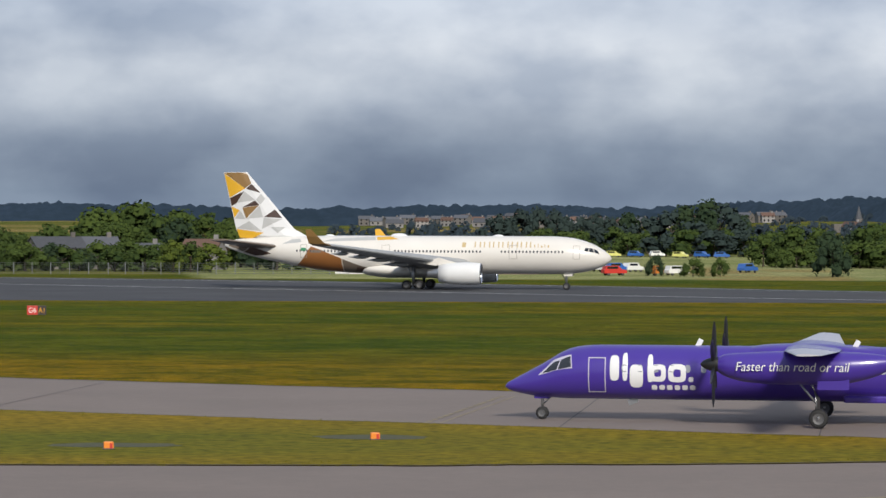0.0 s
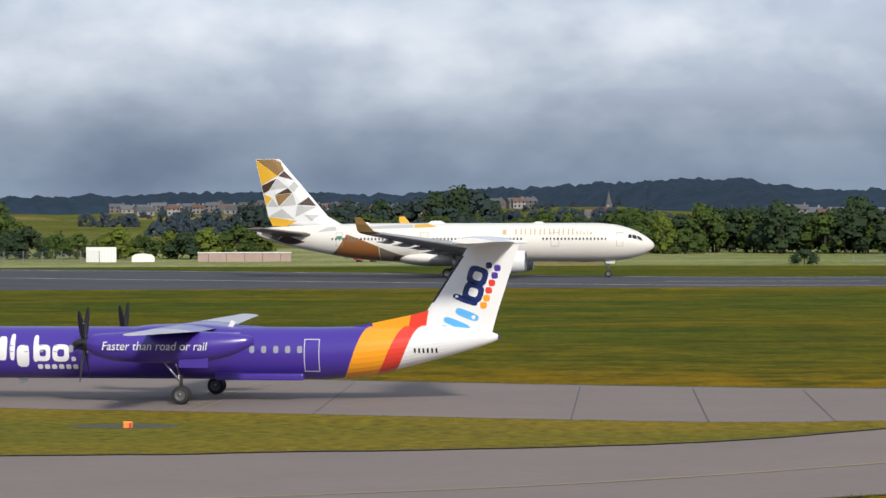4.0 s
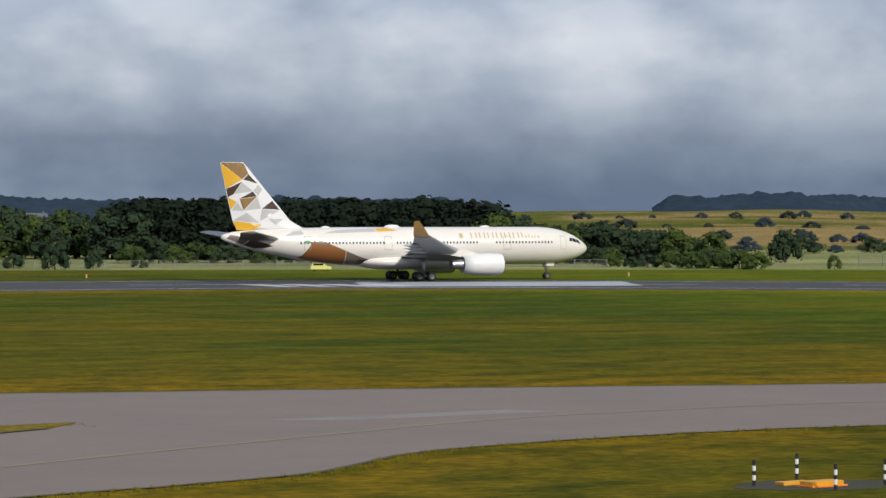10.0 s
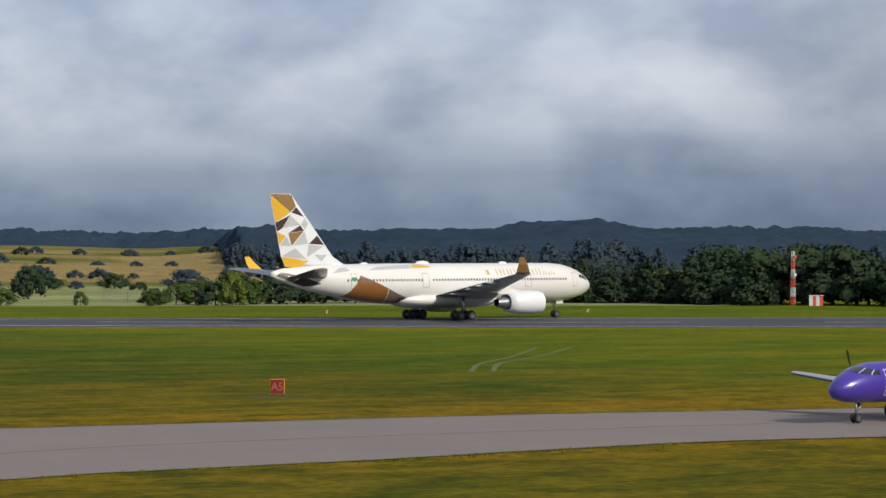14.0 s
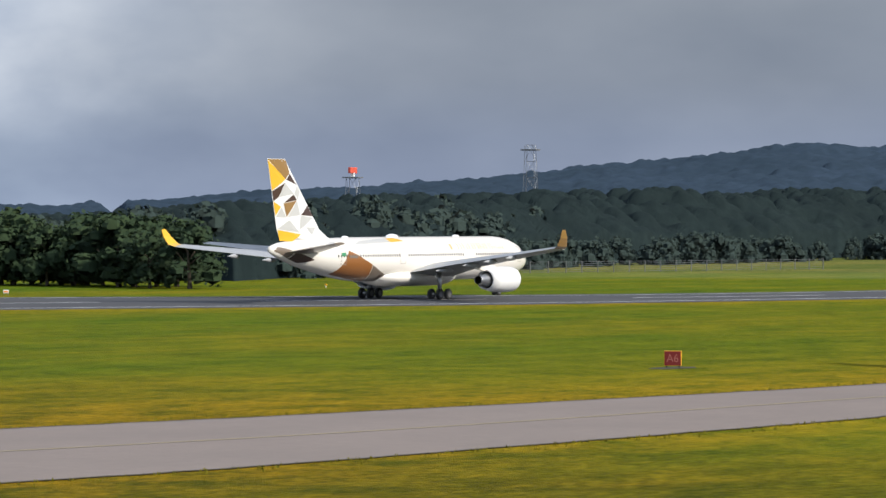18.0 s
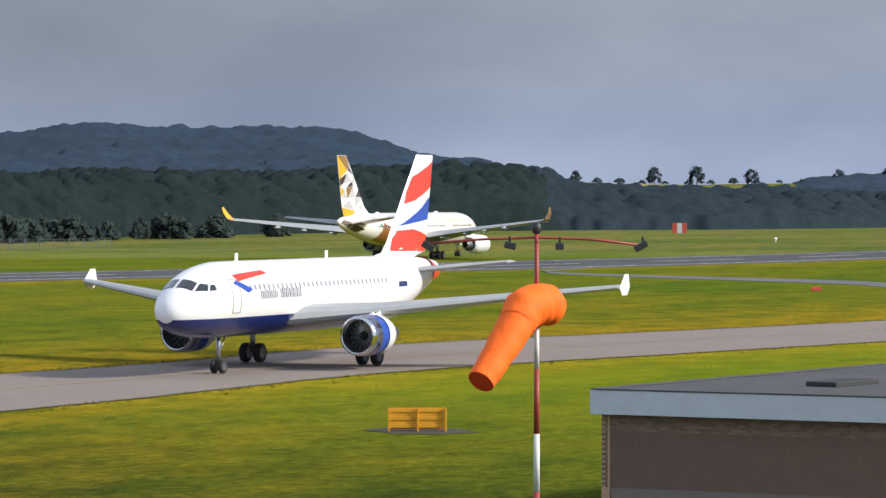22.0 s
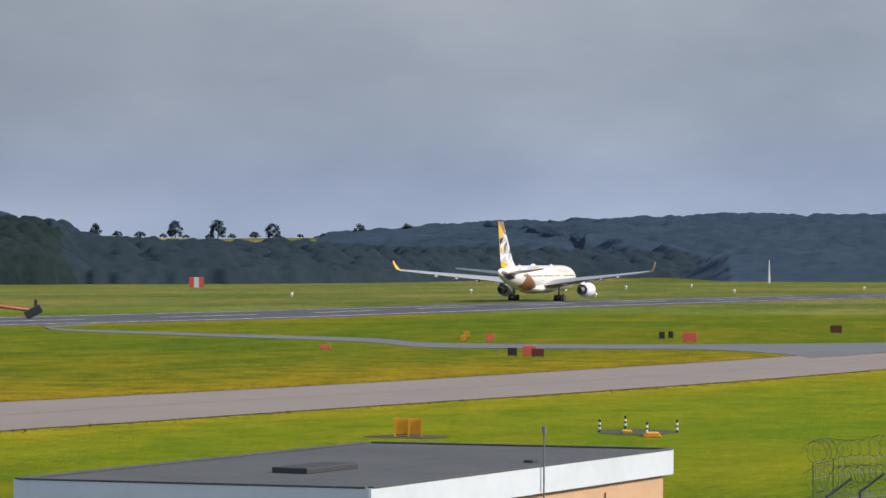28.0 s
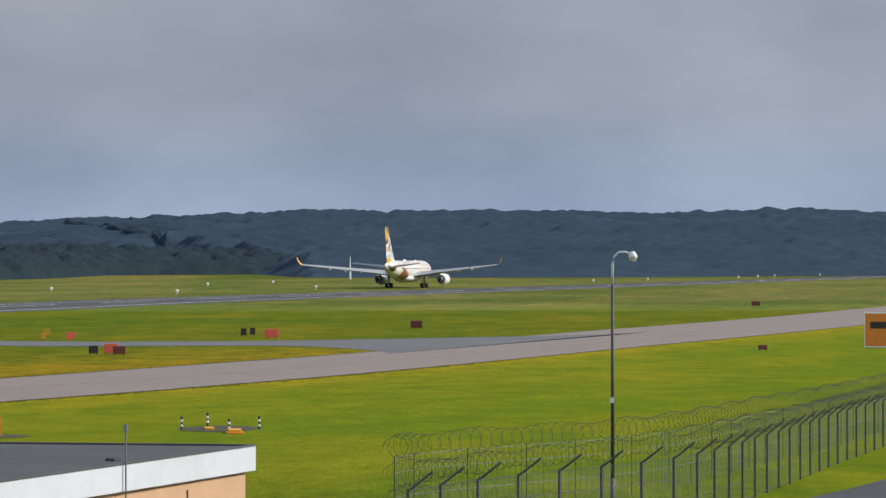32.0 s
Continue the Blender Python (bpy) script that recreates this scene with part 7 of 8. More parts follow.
part("black_bar", box_bm(2.4, 0.03, 0.7, Matrix.Translation((0.2, -0.18, 2.1)), 0.01), SIGN_DARK, big)

# lights in the hollows of the island, and one by the taxiway
for x, y, lab in ((-14.2, 132.2, "small orange light box in a damp hollow"), (-3.0, 138.6, "small orange light box with dark side"), (104.6, 103.2, "small orange light box in the grass")):
    b = thing("light_box", lab, "airfield light", along(x, y, 8), "orange light boxes")
    part("case", box_bm(0.42, 0.32, 0.34, Matrix.Translation((0, 0, 0.06)), 0.04), BOX_ORANGE, b)
    part("lens", box_bm(0.12, 0.03, 0.22, Matrix.Translation((0.1, -0.17, 0.12)), 0.01), SIGN_RED, b)
    part("foot", box_bm(0.5, 0.4, 0.12, None, 0.02), DARK, b)

# yellow board frames over bare soil
for x, y, w, deg, lab in ((152.4, 96.8, 2.45, -62, "long yellow slatted board frame on short posts"), (208.6, 91.4, 1.45, -70, "smaller yellow board frame on short posts")):
    f = thing("board_frame", lab, "frame", along(x, y, deg), "yellow frames")
    for k in range(5):
        part("board", box_bm(w, 0.05, 0.162, Matrix.Translation((0, 0.03 * (k % 2), 0.16 + k * 0.165)), 0.012), SIGN_YELLOW, f)
    for k in (-0.5, 0.0, 0.48):
        part("post", box_bm(0.09, 0.09, 1.02, Matrix.Translation((k * w, -0.07, -0.02)), 0.01), SIGN_YELLOW, f)
    part("back_board", box_bm(w * 0.98, 0.04, 0.9, Matrix.Translation((0, 0.14, 0.1))), BOX_ORANGE, f)
    pts = [(x + 2.4 * math.cos(a) * (1 + 0.3 * noise.noise(Vector((a * 2, x, 1)))) * 0.7 + 0.2, y + 2.4 * math.sin(a) * (1 + 0.3 * noise.noise(Vector((a * 2, y, 4))))) for a in np.linspace(0, 6.2832, 22)[:-1]]
    tagged(part("bare_soil", slab(pts, -0.02, 0.02), DARK_GROUND), "bare dark soil under a yellow frame", "soil", kind="structure")


def striped_post(x, y, h=1.0):
    p = thing("marker_post", "black and white striped marker post in the grass", "post", along(x, y, 0), "striped marker posts")
    for k, (z0, z1, m) in enumerate(((0, 0.22, BLADE), (0.22, 0.42, SIGN_WHITE), (0.42, 0.58, BLADE), (0.58, 0.78, SIGN_WHITE), (0.78, 1.0, BLADE))):
        bm = bmesh.new()
        tube(bm, [(0, 0, z0 * h), (0, 0, z1 * h)], 0.065, 10)
        part("stripe", bm, m, p)
    return p


for posts, box, hh in ((((50.0, 99.9), (52.8, 102.0), (51.9, 97.3), (54.6, 98.6)), (52.2, 98.9), 0.95), (((216.5, 82.6), (220.5, 82.0), (214.5, 79.5), (217.4, 78.4)), (213.5, 79.0), 0.72)):
    for x, y in posts:
        striped_post(x, y, hh)
    cx_, cy_ = (sum(p[i] for p in posts) / 4 for i in (0, 1))
    b = thing("yellow_chamber_lid", "low yellow chamber lid among striped posts", "lid", along(box[0], box[1], 15))
    part("lid", box_bm(1.5, 0.7, 0.22, None, 0.03), SIGN_YELLOW, b)
    part("rim", box_bm(1.7, 0.9, 0.08, None, 0.02), BOX_ORANGE, b)
    b = thing("yellow_chamber_lid", "low yellow chamber lid among striped posts", "lid", along(cx_ - 0.8, cy_ + 0.4, 15))
    part("lid", box_bm(1.3, 0.5, 0.14, None, 0.03), SIGN_YELLOW, b)
    pts = [(cx_ + 3.0 * math.cos(a) * (1 + 0.3 * noise.noise(Vector((a * 2, cx_, 1)))), cy_ + 2.2 * math.sin(a) * (1 + 0.3 * noise.noise(Vector((a * 2, cy_, 4))))) for a in np.linspace(0, 6.2832, 22)[:-1]]
    tagged(part("bare_soil", slab(pts, -0.02, 0.02), DARK_GROUND), "trodden bare soil among marker posts", "soil", kind="structure")

# ---- wind sock ----
WX, WY = 96.8, 68.3
WS = thing("windsock", "orange wind sock on a red and white pole", "windsock", along(WX, WY, -66))
bands = [(0.0, 0.8, MAST_WHITE), (0.8, 1.9, MAST_WHITE), (1.9, 3.25, MAST_RED), (3.25, 4.55, MAST_WHITE), (4.55, 6.0, MAST_RED), (6.0, 6.9, MAST_WHITE), (6.9, 9.0, MAST_RED)]
for z0, z1, m in bands:
    bm = bmesh.new()
    tube(bm, [(0, 0, z0), (0, 0, z1)], [0.085 - z0 * 0.004, 0.085 - z1 * 0.004], 14)
    part("pole_band", bm, m, WS, smooth=True)
part("base_plate", box_bm(0.45, 0.45, 0.04, None, 0.01), GALV, WS)
bm = bmesh.new()
revolve(bm, [(9.0, 0.05), (9.04, 0.10), (9.2, 0.10), (9.26, 0.04), (9.27, 0.005)], "z", 14)
part("top_light", bm, DARK, WS, smooth=True)
bm = bmesh.new()
tube(bm, [(-2.5, 0.1, 8.78), (-1.2, 0.05, 8.88), (0, 0, 8.92), (1.2, -0.05, 8.88), (2.4, -0.1, 8.74)], 0.028, 8)
part("cross_arm", bm, MAST_RED, WS, smooth=True)
bm = bmesh.new()
tube(bm, [(0, -0.9, 8.82), (0, 0, 8.92), (0, 0.9, 8.82)], 0.025, 8)
part("cross_arm", bm, MAST_RED, WS, smooth=True)
for x, y, z, w, rot in ((-2.45, 0.1, 8.66, 0.34, 0.5), (-0.62, -0.9, 8.68, 0.30, 0.2), (0.48, -0.9, 8.66, 0.22, 0.0), (2.35, -0.1, 8.66, 0.36, -0.5)):
    lamp = part("flood_lamp", box_bm(w * 0.85, 0.16, 0.15, Matrix.Translation((x, y, z)) @ Matrix.Rotation(rot, 4, "Y"), 0.02), DARK, WS)
    part("bracket", box_bm(0.05, 0.05, 0.2, Matrix.Translation((x, y, z + 0.08))), DARK, lamp)
SOCK = new("sock")
SOCK.parent = WS
SOCK_AT = Matrix.Translation((0, 0, 7.45))
SOCK.matrix_basis = SOCK_AT
bm = bmesh.new()
tube(bm, [(0.42, 0.1, 0.30), (0, 0, 0.42), (0, 0, -0.42), (0.42, 0.1, -0.30)], 0.02, 8)
part("swivel_frame", bm, DARK, SOCK)


def sock_piece(name, pts, radii, mat, parent, wrinkle=0.03, seed=0):
    """A length of cloth tube with soft folds round it."""
    bm = bmesh.new()
    P = [Vector(p) for p in pts]
    rings = []
    n = 9
    for i in range(n * (len(P) - 1) + 1):
        k, f = min(i // n, len(P) - 2), 0
        f = (i - k * n) / n
        c = P[k].lerp(P[k + 1], f)
        d = (P[k + 1] - P[k]).normalized()
        if k + 2 < len(P):
            d = d.lerp((P[k + 2] - P[k + 1]).normalized(), f * 0.5).normalized()
        if k > 0:
            d = d.lerp((P[k] - P[k - 1]).normalized(), (1 - f) * 0.5).normalized()
        a = d.cross(Vector((0, 1, 0.1))).normalized()
        b = a.cross(d)
        r = radii[k] * (1 - f) + radii[k + 1] * f
        ring = []
        for j in range(28):
            q = j * 2 * math.pi / 28
            w = 1 + wrinkle * noise.noise(Vector((math.cos(q) * 1.6, math.sin(q) * 1.6, i * 0.22 + seed))) * 1.6
            ring.append(bm.verts.new(c + (a * math.cos(q) + b * math.sin(q)) * r * w))
        rings.append(ring)
    for r0, r1 in zip(rings, rings[1:]):
        for j in range(28):
            bm.faces.new((r0[j], r0[(j + 1) % 28], r1[(j + 1) % 28], r1[j]))
    bmesh.ops.recalc_face_normals(bm, faces=bm.faces[:])
    return part(name, bm, mat, parent, smooth=True)


sock_piece("mouth_cloth", [(0.40, 0.28, -0.12), (0.22, 0.10, -0.02), (-0.05, -0.05, -0.02), (-0.42, -0.32, -0.14), (-0.66, -0.52, -0.42)], [0.42, 0.47, 0.485, 0.46, 0.42], SOCK_ORANGE, SOCK, 0.05, 1)
SOCK_TAIL = new("tail_cloth")
SOCK_TAIL.parent = SOCK
TAIL_AT = Matrix.Translation((-0.60, -0.47, -0.36))
SOCK_TAIL.matrix_basis = TAIL_AT
sock_piece("cloth", [(0.05, 0.04, 0.06), (-0.30, -0.25, -0.34), (-0.72, -0.58, -0.82), (-1.10, -0.90, -1.22)], [0.42, 0.385, 0.34, 0.30], SOCK_ORANGE, SOCK_TAIL, 0.04, 7)
bm = bmesh.new()
dv = Vector((-0.38, -0.32, -0.40)).normalized()
tube(bm, [Vector((-1.10, -0.90, -1.22)) - dv * 0.15, Vector((-1.10, -0.90, -1.22)) + dv * 0.008], [0.27, 0.272], 24)
part("lining", bm, SOCK_INSIDE, SOCK_TAIL, "red inside of the sock's end")

# ---- flat-roofed brick building ----
RL, RC, RR = Vector((120.9, 76.5)), Vector((120.7, 67.0)), Vector((138.6, 63.0))
RB = RL + RR - RC
HUT = thing("utility_building", "low flat-roofed brick building with pale fascia and blue doors", "building")
ctr = (RL + RR) / 2


def inset(p, d):
    return p + (ctr - p).normalized() * d


def wall_between(name, a, b, z0, z1, mat, thick=0.3):
    d = b - a
    m = Matrix.Translation(((a.x + b.x) / 2, (a.y + b.y) / 2, z0)) @ Matrix.Rotation(math.atan2(d.y, d.x), 4, "Z")
    ob = part(name, box_bm(d.length, thick, z1 - z0, None, 0.0), mat, HUT)
    ob.matrix_basis = m
    return ob, m


corners = [RL, RC, RR, RB]
ins = [inset(p, 0.62) for p in corners]
names = ("side_wall", "front_wall", "end_wall", "back_wall")
front_m = None
for k in range(4):
    a, b = ins[k], ins[(k + 1) % 4]
    d = (b - a).normalized() * (0.15 if k % 2 else -0.15)
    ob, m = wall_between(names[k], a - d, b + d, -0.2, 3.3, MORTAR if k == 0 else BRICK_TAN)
    if k == 0:
        side_wall, side_len = ob, (b - a).length + 0.3
    if k == 1:
        front, front_m, front_len = ob, m, (b - a).length
    wall_between("fascia_board", corners[k], corners[(k + 1) % 4], 3.27, 4.0, FASCIA, 0.09)
rb = slab([tuple(inset(p, 0.08)) for p in corners], 3.3, 3.992)
part("roof", rb, FELT, HUT, "dark felted flat roof with paler worn streaks")
for k in range(4):
    a, b = inset(corners[k], 0.02), inset(corners[(k + 1) % 4], 0.02)
    d = b - a
    part("roof_kerb", box_bm(d.length - 0.17, 0.16, 0.05, Matrix.Translation(((a.x + b.x) / 2, (a.y + b.y) / 2, 4.0)) @ Matrix.Rotation(math.atan2(d.y, d.x), 4, "Z"), 0.01), FELT, HUT)
hatch = part("roof_hatch", box_bm(2.6, 1.1, 0.16, along(126.6, 70.3, -14, 3.985), 0.03), paint("hatch_dark", (0.03, 0.03, 0.033), 0.7), HUT)
part("roof_vent", box_bm(0.4, 0.3, 0.16, along(131.6, 65.6, -12, 3.92), 0.05), DARK, HUT)
bm = bmesh.new()
tube(bm, [(129.9, 64.82, 2.9), (129.9, 64.82, 4.95)], 0.025, 8)
tube(bm, [(129.9, 64.82, 4.9), (129.9, 64.82, 5.1)], 0.06, 8)
part("roof_aerial", bm, GALV, HUT)
# on the front wall: doors, lamps and pipes; local x runs along the wall
for u, w, z1, mt in ((-5.6, 1.9, 2.15, DOOR_BLUE), (-1.9, 0.9, 2.2, DOOR_BLUE), (0.6, 0.9, 2.25, DOOR_BLUE)):
    d = part("door", box_bm(w, 0.1, z1 + 0.2, Matrix.Translation((u, -0.17, 0.0)), 0.01), mt, front)
    part("door_frame", box_bm(w + 0.16, 0.06, z1 + 0.28, Matrix.Translation((u, -0.155, 0.0)), 0.01), SIGN_WHITE, d)
for u, z in ((-5.9, 2.75), (-1.9, 2.75), (0.9, 2.75), (-0.1, 2.35)):
    part("wall_lamp", box_bm(0.11, 0.12, 0.17, Matrix.Translation((u, -0.21, z)), 0.02), DARK, front)
bm = bmesh.new()
tube(bm, [(-5.4, -0.2, 2.85), (-4.6, -0.2, 2.87), (-4.6, -0.2, 0.3)], 0.025, 6)
tube(bm, [(0.1, -0.2, 3.2), (0.1, -0.2, 2.6), (0.5, -0.2, 2.55), (0.5, -0.2, 2.95)], 0.02, 6)
tube(bm, [(4.7, -0.18, 3.2), (4.7, -0.18, 0.0)], 0.02, 6)
part("wall_pipe", bm, DARK, front)

# bricks of the side wall, course by course from the eaves down
one, rest, done = None, [], 0
for c in range(30):
    z = 3.395 - c * 0.075
    x = -side_len / 2 + (0.11 if c % 2 else 0.0)
    while x < side_len / 2 - 0.05:
        w = min(0.215, side_len / 2 - x)
        if c < 7 and w > 0.21:
            m = Matrix.Translation((x + 0.1075, -0.150 - 0.003 * noise.noise(Vector((x * 7, z * 9, 0))), z))
            if one is None:
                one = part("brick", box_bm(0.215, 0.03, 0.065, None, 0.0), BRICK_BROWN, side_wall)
                one.matrix_basis = m
            else:
                again(one, m, side_wall)
        else:
            rest.append((x + w / 2, w, z))
        x += 0.225
V, Fc = [], []
for x, w, z in rest:
    b, y = len(V), -0.162 - 0.003 * noise.noise(Vector((x * 7, z * 9, 0)))
    V += [(x + sx * w / 2, yy, z + zz) for yy in (-0.14, y) for sx, zz in ((-1, 0), (1, 0), (1, 0.065), (-1, 0.065))]
    Fc += [(b + 4, b + 5, b + 6, b + 7), (b, b + 4, b + 7, b + 3), (b + 1, b + 2, b + 6, b + 5), (b + 3, b + 7, b + 6, b + 2), (b, b + 1, b + 5, b + 4)]
me = bpy.data.meshes.new("lower_bricks")
me.from_pydata(V, [], Fc)
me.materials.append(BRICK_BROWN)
lower = new("lower_bricks", me)
lower.parent = side_wall
tagged(lower, kind="stuff")

# ---- security fence with outward arms and wire coils ----
FENCE_LINE = smooth_line([(131.0, 63.2), (142.0, 59.4), (147.0, 57.9), (152.6, 55.3), (157.6, 52.6), (162.9, 50.9), (174.4, 49.0), (184.1, 47.5), (194.1, 46.0), (214, 42.6)], 0.05)
FEN = thing("security_fence", "dark steel mesh fence with angled arms and wire coils", "fence")
post_me = arm_me = None
run, last, fence_pts = 0.0, None, []
for p in FENCE_LINE:
    if last is None or math.dist(p, last) >= 2.55:
        fence_pts.append(p)
        last = p
fence_pts = [p for p in fence_pts if p[0] > 142.0]
for i, p in enumerate(fence_pts):
    q = fence_pts[min(i + 1, len(fence_pts) - 1)]
    r = fence_pts[max(i - 1, 0)]
    deg = math.degrees(math.atan2(q[1] - r[1], q[0] - r[0]))
    m = along(p[0], p[1], deg)
    if post_me is None:
        o = part("fence_post", box_bm(0.085, 0.085, 2.5, Matrix.Translation((0, 0, -0.1)), 0.008), FENCE_DARK, FEN)
        bm = bmesh.new()
        tube(bm, [(0, 0, 2.36), (0.10, -0.12, 2.46), (0.42, -0.62, 2.92)], [0.042, 0.042, 0.036], 8)
        a = part("top_arm", bm, FENCE_DARK, FEN)
        o.matrix_basis = m
        a.matrix_basis = m
        post_me, arm_me = o, a
    else:
        again(post_me, m, FEN)
        again(arm_me, m, FEN)
for z in (0.1, 0.8, 1.6, 2.35):
    bm = bmesh.new()
    tube(bm, [(x, y, z) for x, y in fence_pts], 0.012, 5)
    part("line_wire", bm, FENCE_DARK, FEN)
bm = bmesh.new()
for a, b in zip(fence_pts, fence_pts[1:]):
    for k in range(14):
        for s in (0, 1):
            f0, f1 = (k / 14, (k + 7) / 14)
            z0, z1 = (0.05, 2.35) if s else (2.35, 0.05)
            P0 = Vector((a[0] + (b[0] - a[0]) * f0, a[1] + (b[1] - a[1]) * f0, z0))
            P1 = Vector((a[0] + (b[0] - a[0]) * f1, a[1] + (b[1] - a[1]) * f1, z1))
            w = Vector((0.0, 0.0, 0.007))
            bm.faces.new([bm.verts.new(v) for v in (P0 - w, P1 - w, P1 + w, P0 + w)])
part("mesh_wires", bm, GALV, FEN, kind="stuff")


def coil(name, line, z, r, turns_per_m, parent):
    """Barbed wire wound in a long open coil."""
    bm = bmesh.new()
    pts = []
    d = 0.0
    for (a, b), (c, e) in zip(line, line[1:]):
        L = math.dist((a, b), (c, e))
        n = max(2, int(L * turns_per_m * 12))
        ux, uy = (c - a) / L, (e - b) / L
        for k in range(n):
            f = k / n
            q = (d + L * f) * turns_per_m * 2 * math.pi
            pts.append((a + (c - a) * f + -uy * math.cos(q) * r, b + (e - b) * f + ux * math.cos(q) * r, z + math.sin(q) * r * (0.9 + 0.2 * math.sin(q * 0.13))))
        d += L
    tube(bm, pts, 0.009, 3, False)
    return part(name, bm, FENCE_DARK, parent, kind="stuff")


coil("wire_coil", [(x, y - 0.35) for x, y in fence_pts], 2.95, 0.34, 2.0, FEN)
OUT = thing("outer_fence", "second mesh fence topped with loose wire coils", "fence")
outer = [p for p in smooth_line([(158.4, 61.8), (160.6, 61.4), (163.6, 59.8), (166.6, 57.9), (175.0, 53.4), (192.5, 49.6), (205, 46.8), (225, 43)], 1.6)]
coil("wire_coil", outer, 2.75, 0.42, 1.6, OUT)
for k, p in enumerate(outer):
    if k == 0:
        o = part("fence_post", box_bm(0.03, 0.03, 2.5, Matrix.Translation((0, 0, -0.1))), FENCE_DARK, OUT)
        o.matrix_basis = along(p[0], p[1], 0)
    elif k % 2 == 0:
        again(o, along(p[0], p[1], 0), OUT)
end = [p for p in outer if p[0] < 165]
coil("wire_coil", end, 1.75, 0.46, 1.5, OUT)
coil("wire_coil", end, 0.75, 0.48, 1.4, OUT)
V, Fc = [], []
for x, y in smooth_line(outer, 0.33):
    b = len(V)
    V += [(x + 0.011 * c, y + 0.011 * q, z) for z in (-0.02, 2.45) for c, q in ((1, 0), (-0.5, 0.87), (-0.5, -0.87))]
    Fc += [(b + k, b + (k + 1) % 3, b + 3 + (k + 1) % 3, b + 3 + k) for k in range(3)]
me = bpy.data.meshes.new("wire_lattice")
me.from_pydata(V, [], Fc)
me.materials.append(GALV)
wires = new("wire_lattice", me)
wires.parent = OUT
tagged(wires, kind="stuff")
for z in (0.9, 1.8, 2.35):
    bm = bmesh.new()
    tube(bm, [(x, y, z) for x, y in outer], 0.010, 4)
    part("line_wire", bm, GALV, OUT)
ribbon(smooth_line([(131, 58), (150.2, 54.0), (161.0, 50.9), (177, 45.6), (200, 40)], 3), smooth_line([(129, 54), (148.2, 50.5), (158.6, 46.9), (174, 41.6), (197, 36)], 3), -0.2, 0.03, "service_road", ASPHALT, "grey service road inside the fence", "road")
for x, y, h, tone in ((140.2, 63.4, 1.25, "brown"), (140.3, 62.3, 1.45, "brown"), (140.4, 61.6, 1.62, "brown"), (140.8, 61.0, 1.55, "brown"), (141.3, 60.4, 1.40, "brown"), (143.5, 57.9, 1.30, "brown"), (144.1, 57.5, 1.22, "brown"), (144.2, 56.9, 1.05, "brown"), (153.6, 46.9, 0.90, "brown"), (155.9, 46.2, 1.00, "brown")):
    tree(x, y, h, "bush", tone, 1.2, "scrub by the fence")

# ---- lamp post ----
LP = thing("street_lamp", "slim grey lamp post with curved arm and white head", "street lamp", along(162.6, 54.25, -100))
bm = bmesh.new()
tube(bm, [(0, 0, 0), (0, 0, 1.4)], 0.085, 12)
part("base", bm, FENCE_DARK, LP, smooth=True)
bm = bmesh.new()
tube(bm, [(0, 0, 1.4), (0, 0, 8.6)], [0.075, 0.06], 12)
part("column", bm, FENCE_DARK, LP, smooth=True)
bm = bmesh.new()
tube(bm, [(0, 0, 8.6), (0, 0, 9.35), (0.07, 0, 9.62), (0.24, 0, 9.78), (0.5, 0, 9.8), (0.72, 0, 9.72)], [0.045, 0.045, 0.042, 0.042, 0.04, 0.04], 10)
part("arm", bm, MAST_WHITE, LP, smooth=True)
bm = bmesh.new()
revolve(bm, [(0.0, 0.06), (-0.08, 0.12), (-0.20, 0.18), (-0.24, 0.15), (-0.36, 0.11), (-0.40, 0.01)], "z", 16, Matrix.Translation((0.78, 0, 9.82)))
part("head", bm, SIGN_WHITE, LP, smooth=True)
part("number_plate_bar", box_bm(0.14, 0.02, 0.2, Matrix.Translation((0, -0.09, 4.2)), 0.01), SIGN_WHITE, LP)

# ---- masts and towers ----
def lattice(name, label, x, y, h, w, bands, extra=None):
    t = thing(name, label, "mast", along(x, y, 20, ground_z(x, y)))
    n = len(bands)
    for k, m in enumerate(bands):
        z0, z1 = h * k / n, h * (k + 1) / n
        a0, a1 = w * (1 - 0.45 * k / n), w * (1 - 0.45 * (k + 1) / n)
        bm = bmesh.new()
        for sx, sy in ((-1, -1), (1, -1), (1, 1), (-1, 1)):
            tube(bm, [(sx * a0, sy * a0, z0), (sx * a1, sy * a1, z1)], 0.06, 5)
        for sx, sy, tx, ty in ((-1, -1, 1, -1), (1, -1, 1, 1), (1, 1, -1, 1), (-1, 1, -1, -1)):
            tube(bm, [(sx * a0, sy * a0, z0), (tx * a1, ty * a1, z1)], 0.04, 4)
            tube(bm, [(tx * a0, ty * a0, z0), (tx * a1, ty * a1, z1)], 0.04, 4)
            tube(bm, [(sx * a1, sy * a1, z1), (tx * a1, ty * a1, z1)], 0.04, 4)
        part("lattice_section", bm, m, t)
    return t


PALE_RED = paint("mast_bright_red", (0.62, 0.09, 0.05), 0.5)
mast = lattice("glide_mast", "red and white lattice mast by the runway", 365.5, 420.5, 9.6, 0.32, [PALE_RED, MAST_WHITE] * 3)
part("aerial_panel", box_bm(0.9, 0.2, 0.5, Matrix.Translation((0, -0.4, 5.2)), 0.03), MAST_WHITE, mast)
part("aerial_panel", box_bm(0.9, 0.2, 0.5, Matrix.Translation((0, -0.4, 8.4)), 0.03), PALE_RED, mast)
cab = thing("equipment_cabin", "small red and white chequered equipment cabin", "cabin", along(368.3, 417.6, -40))
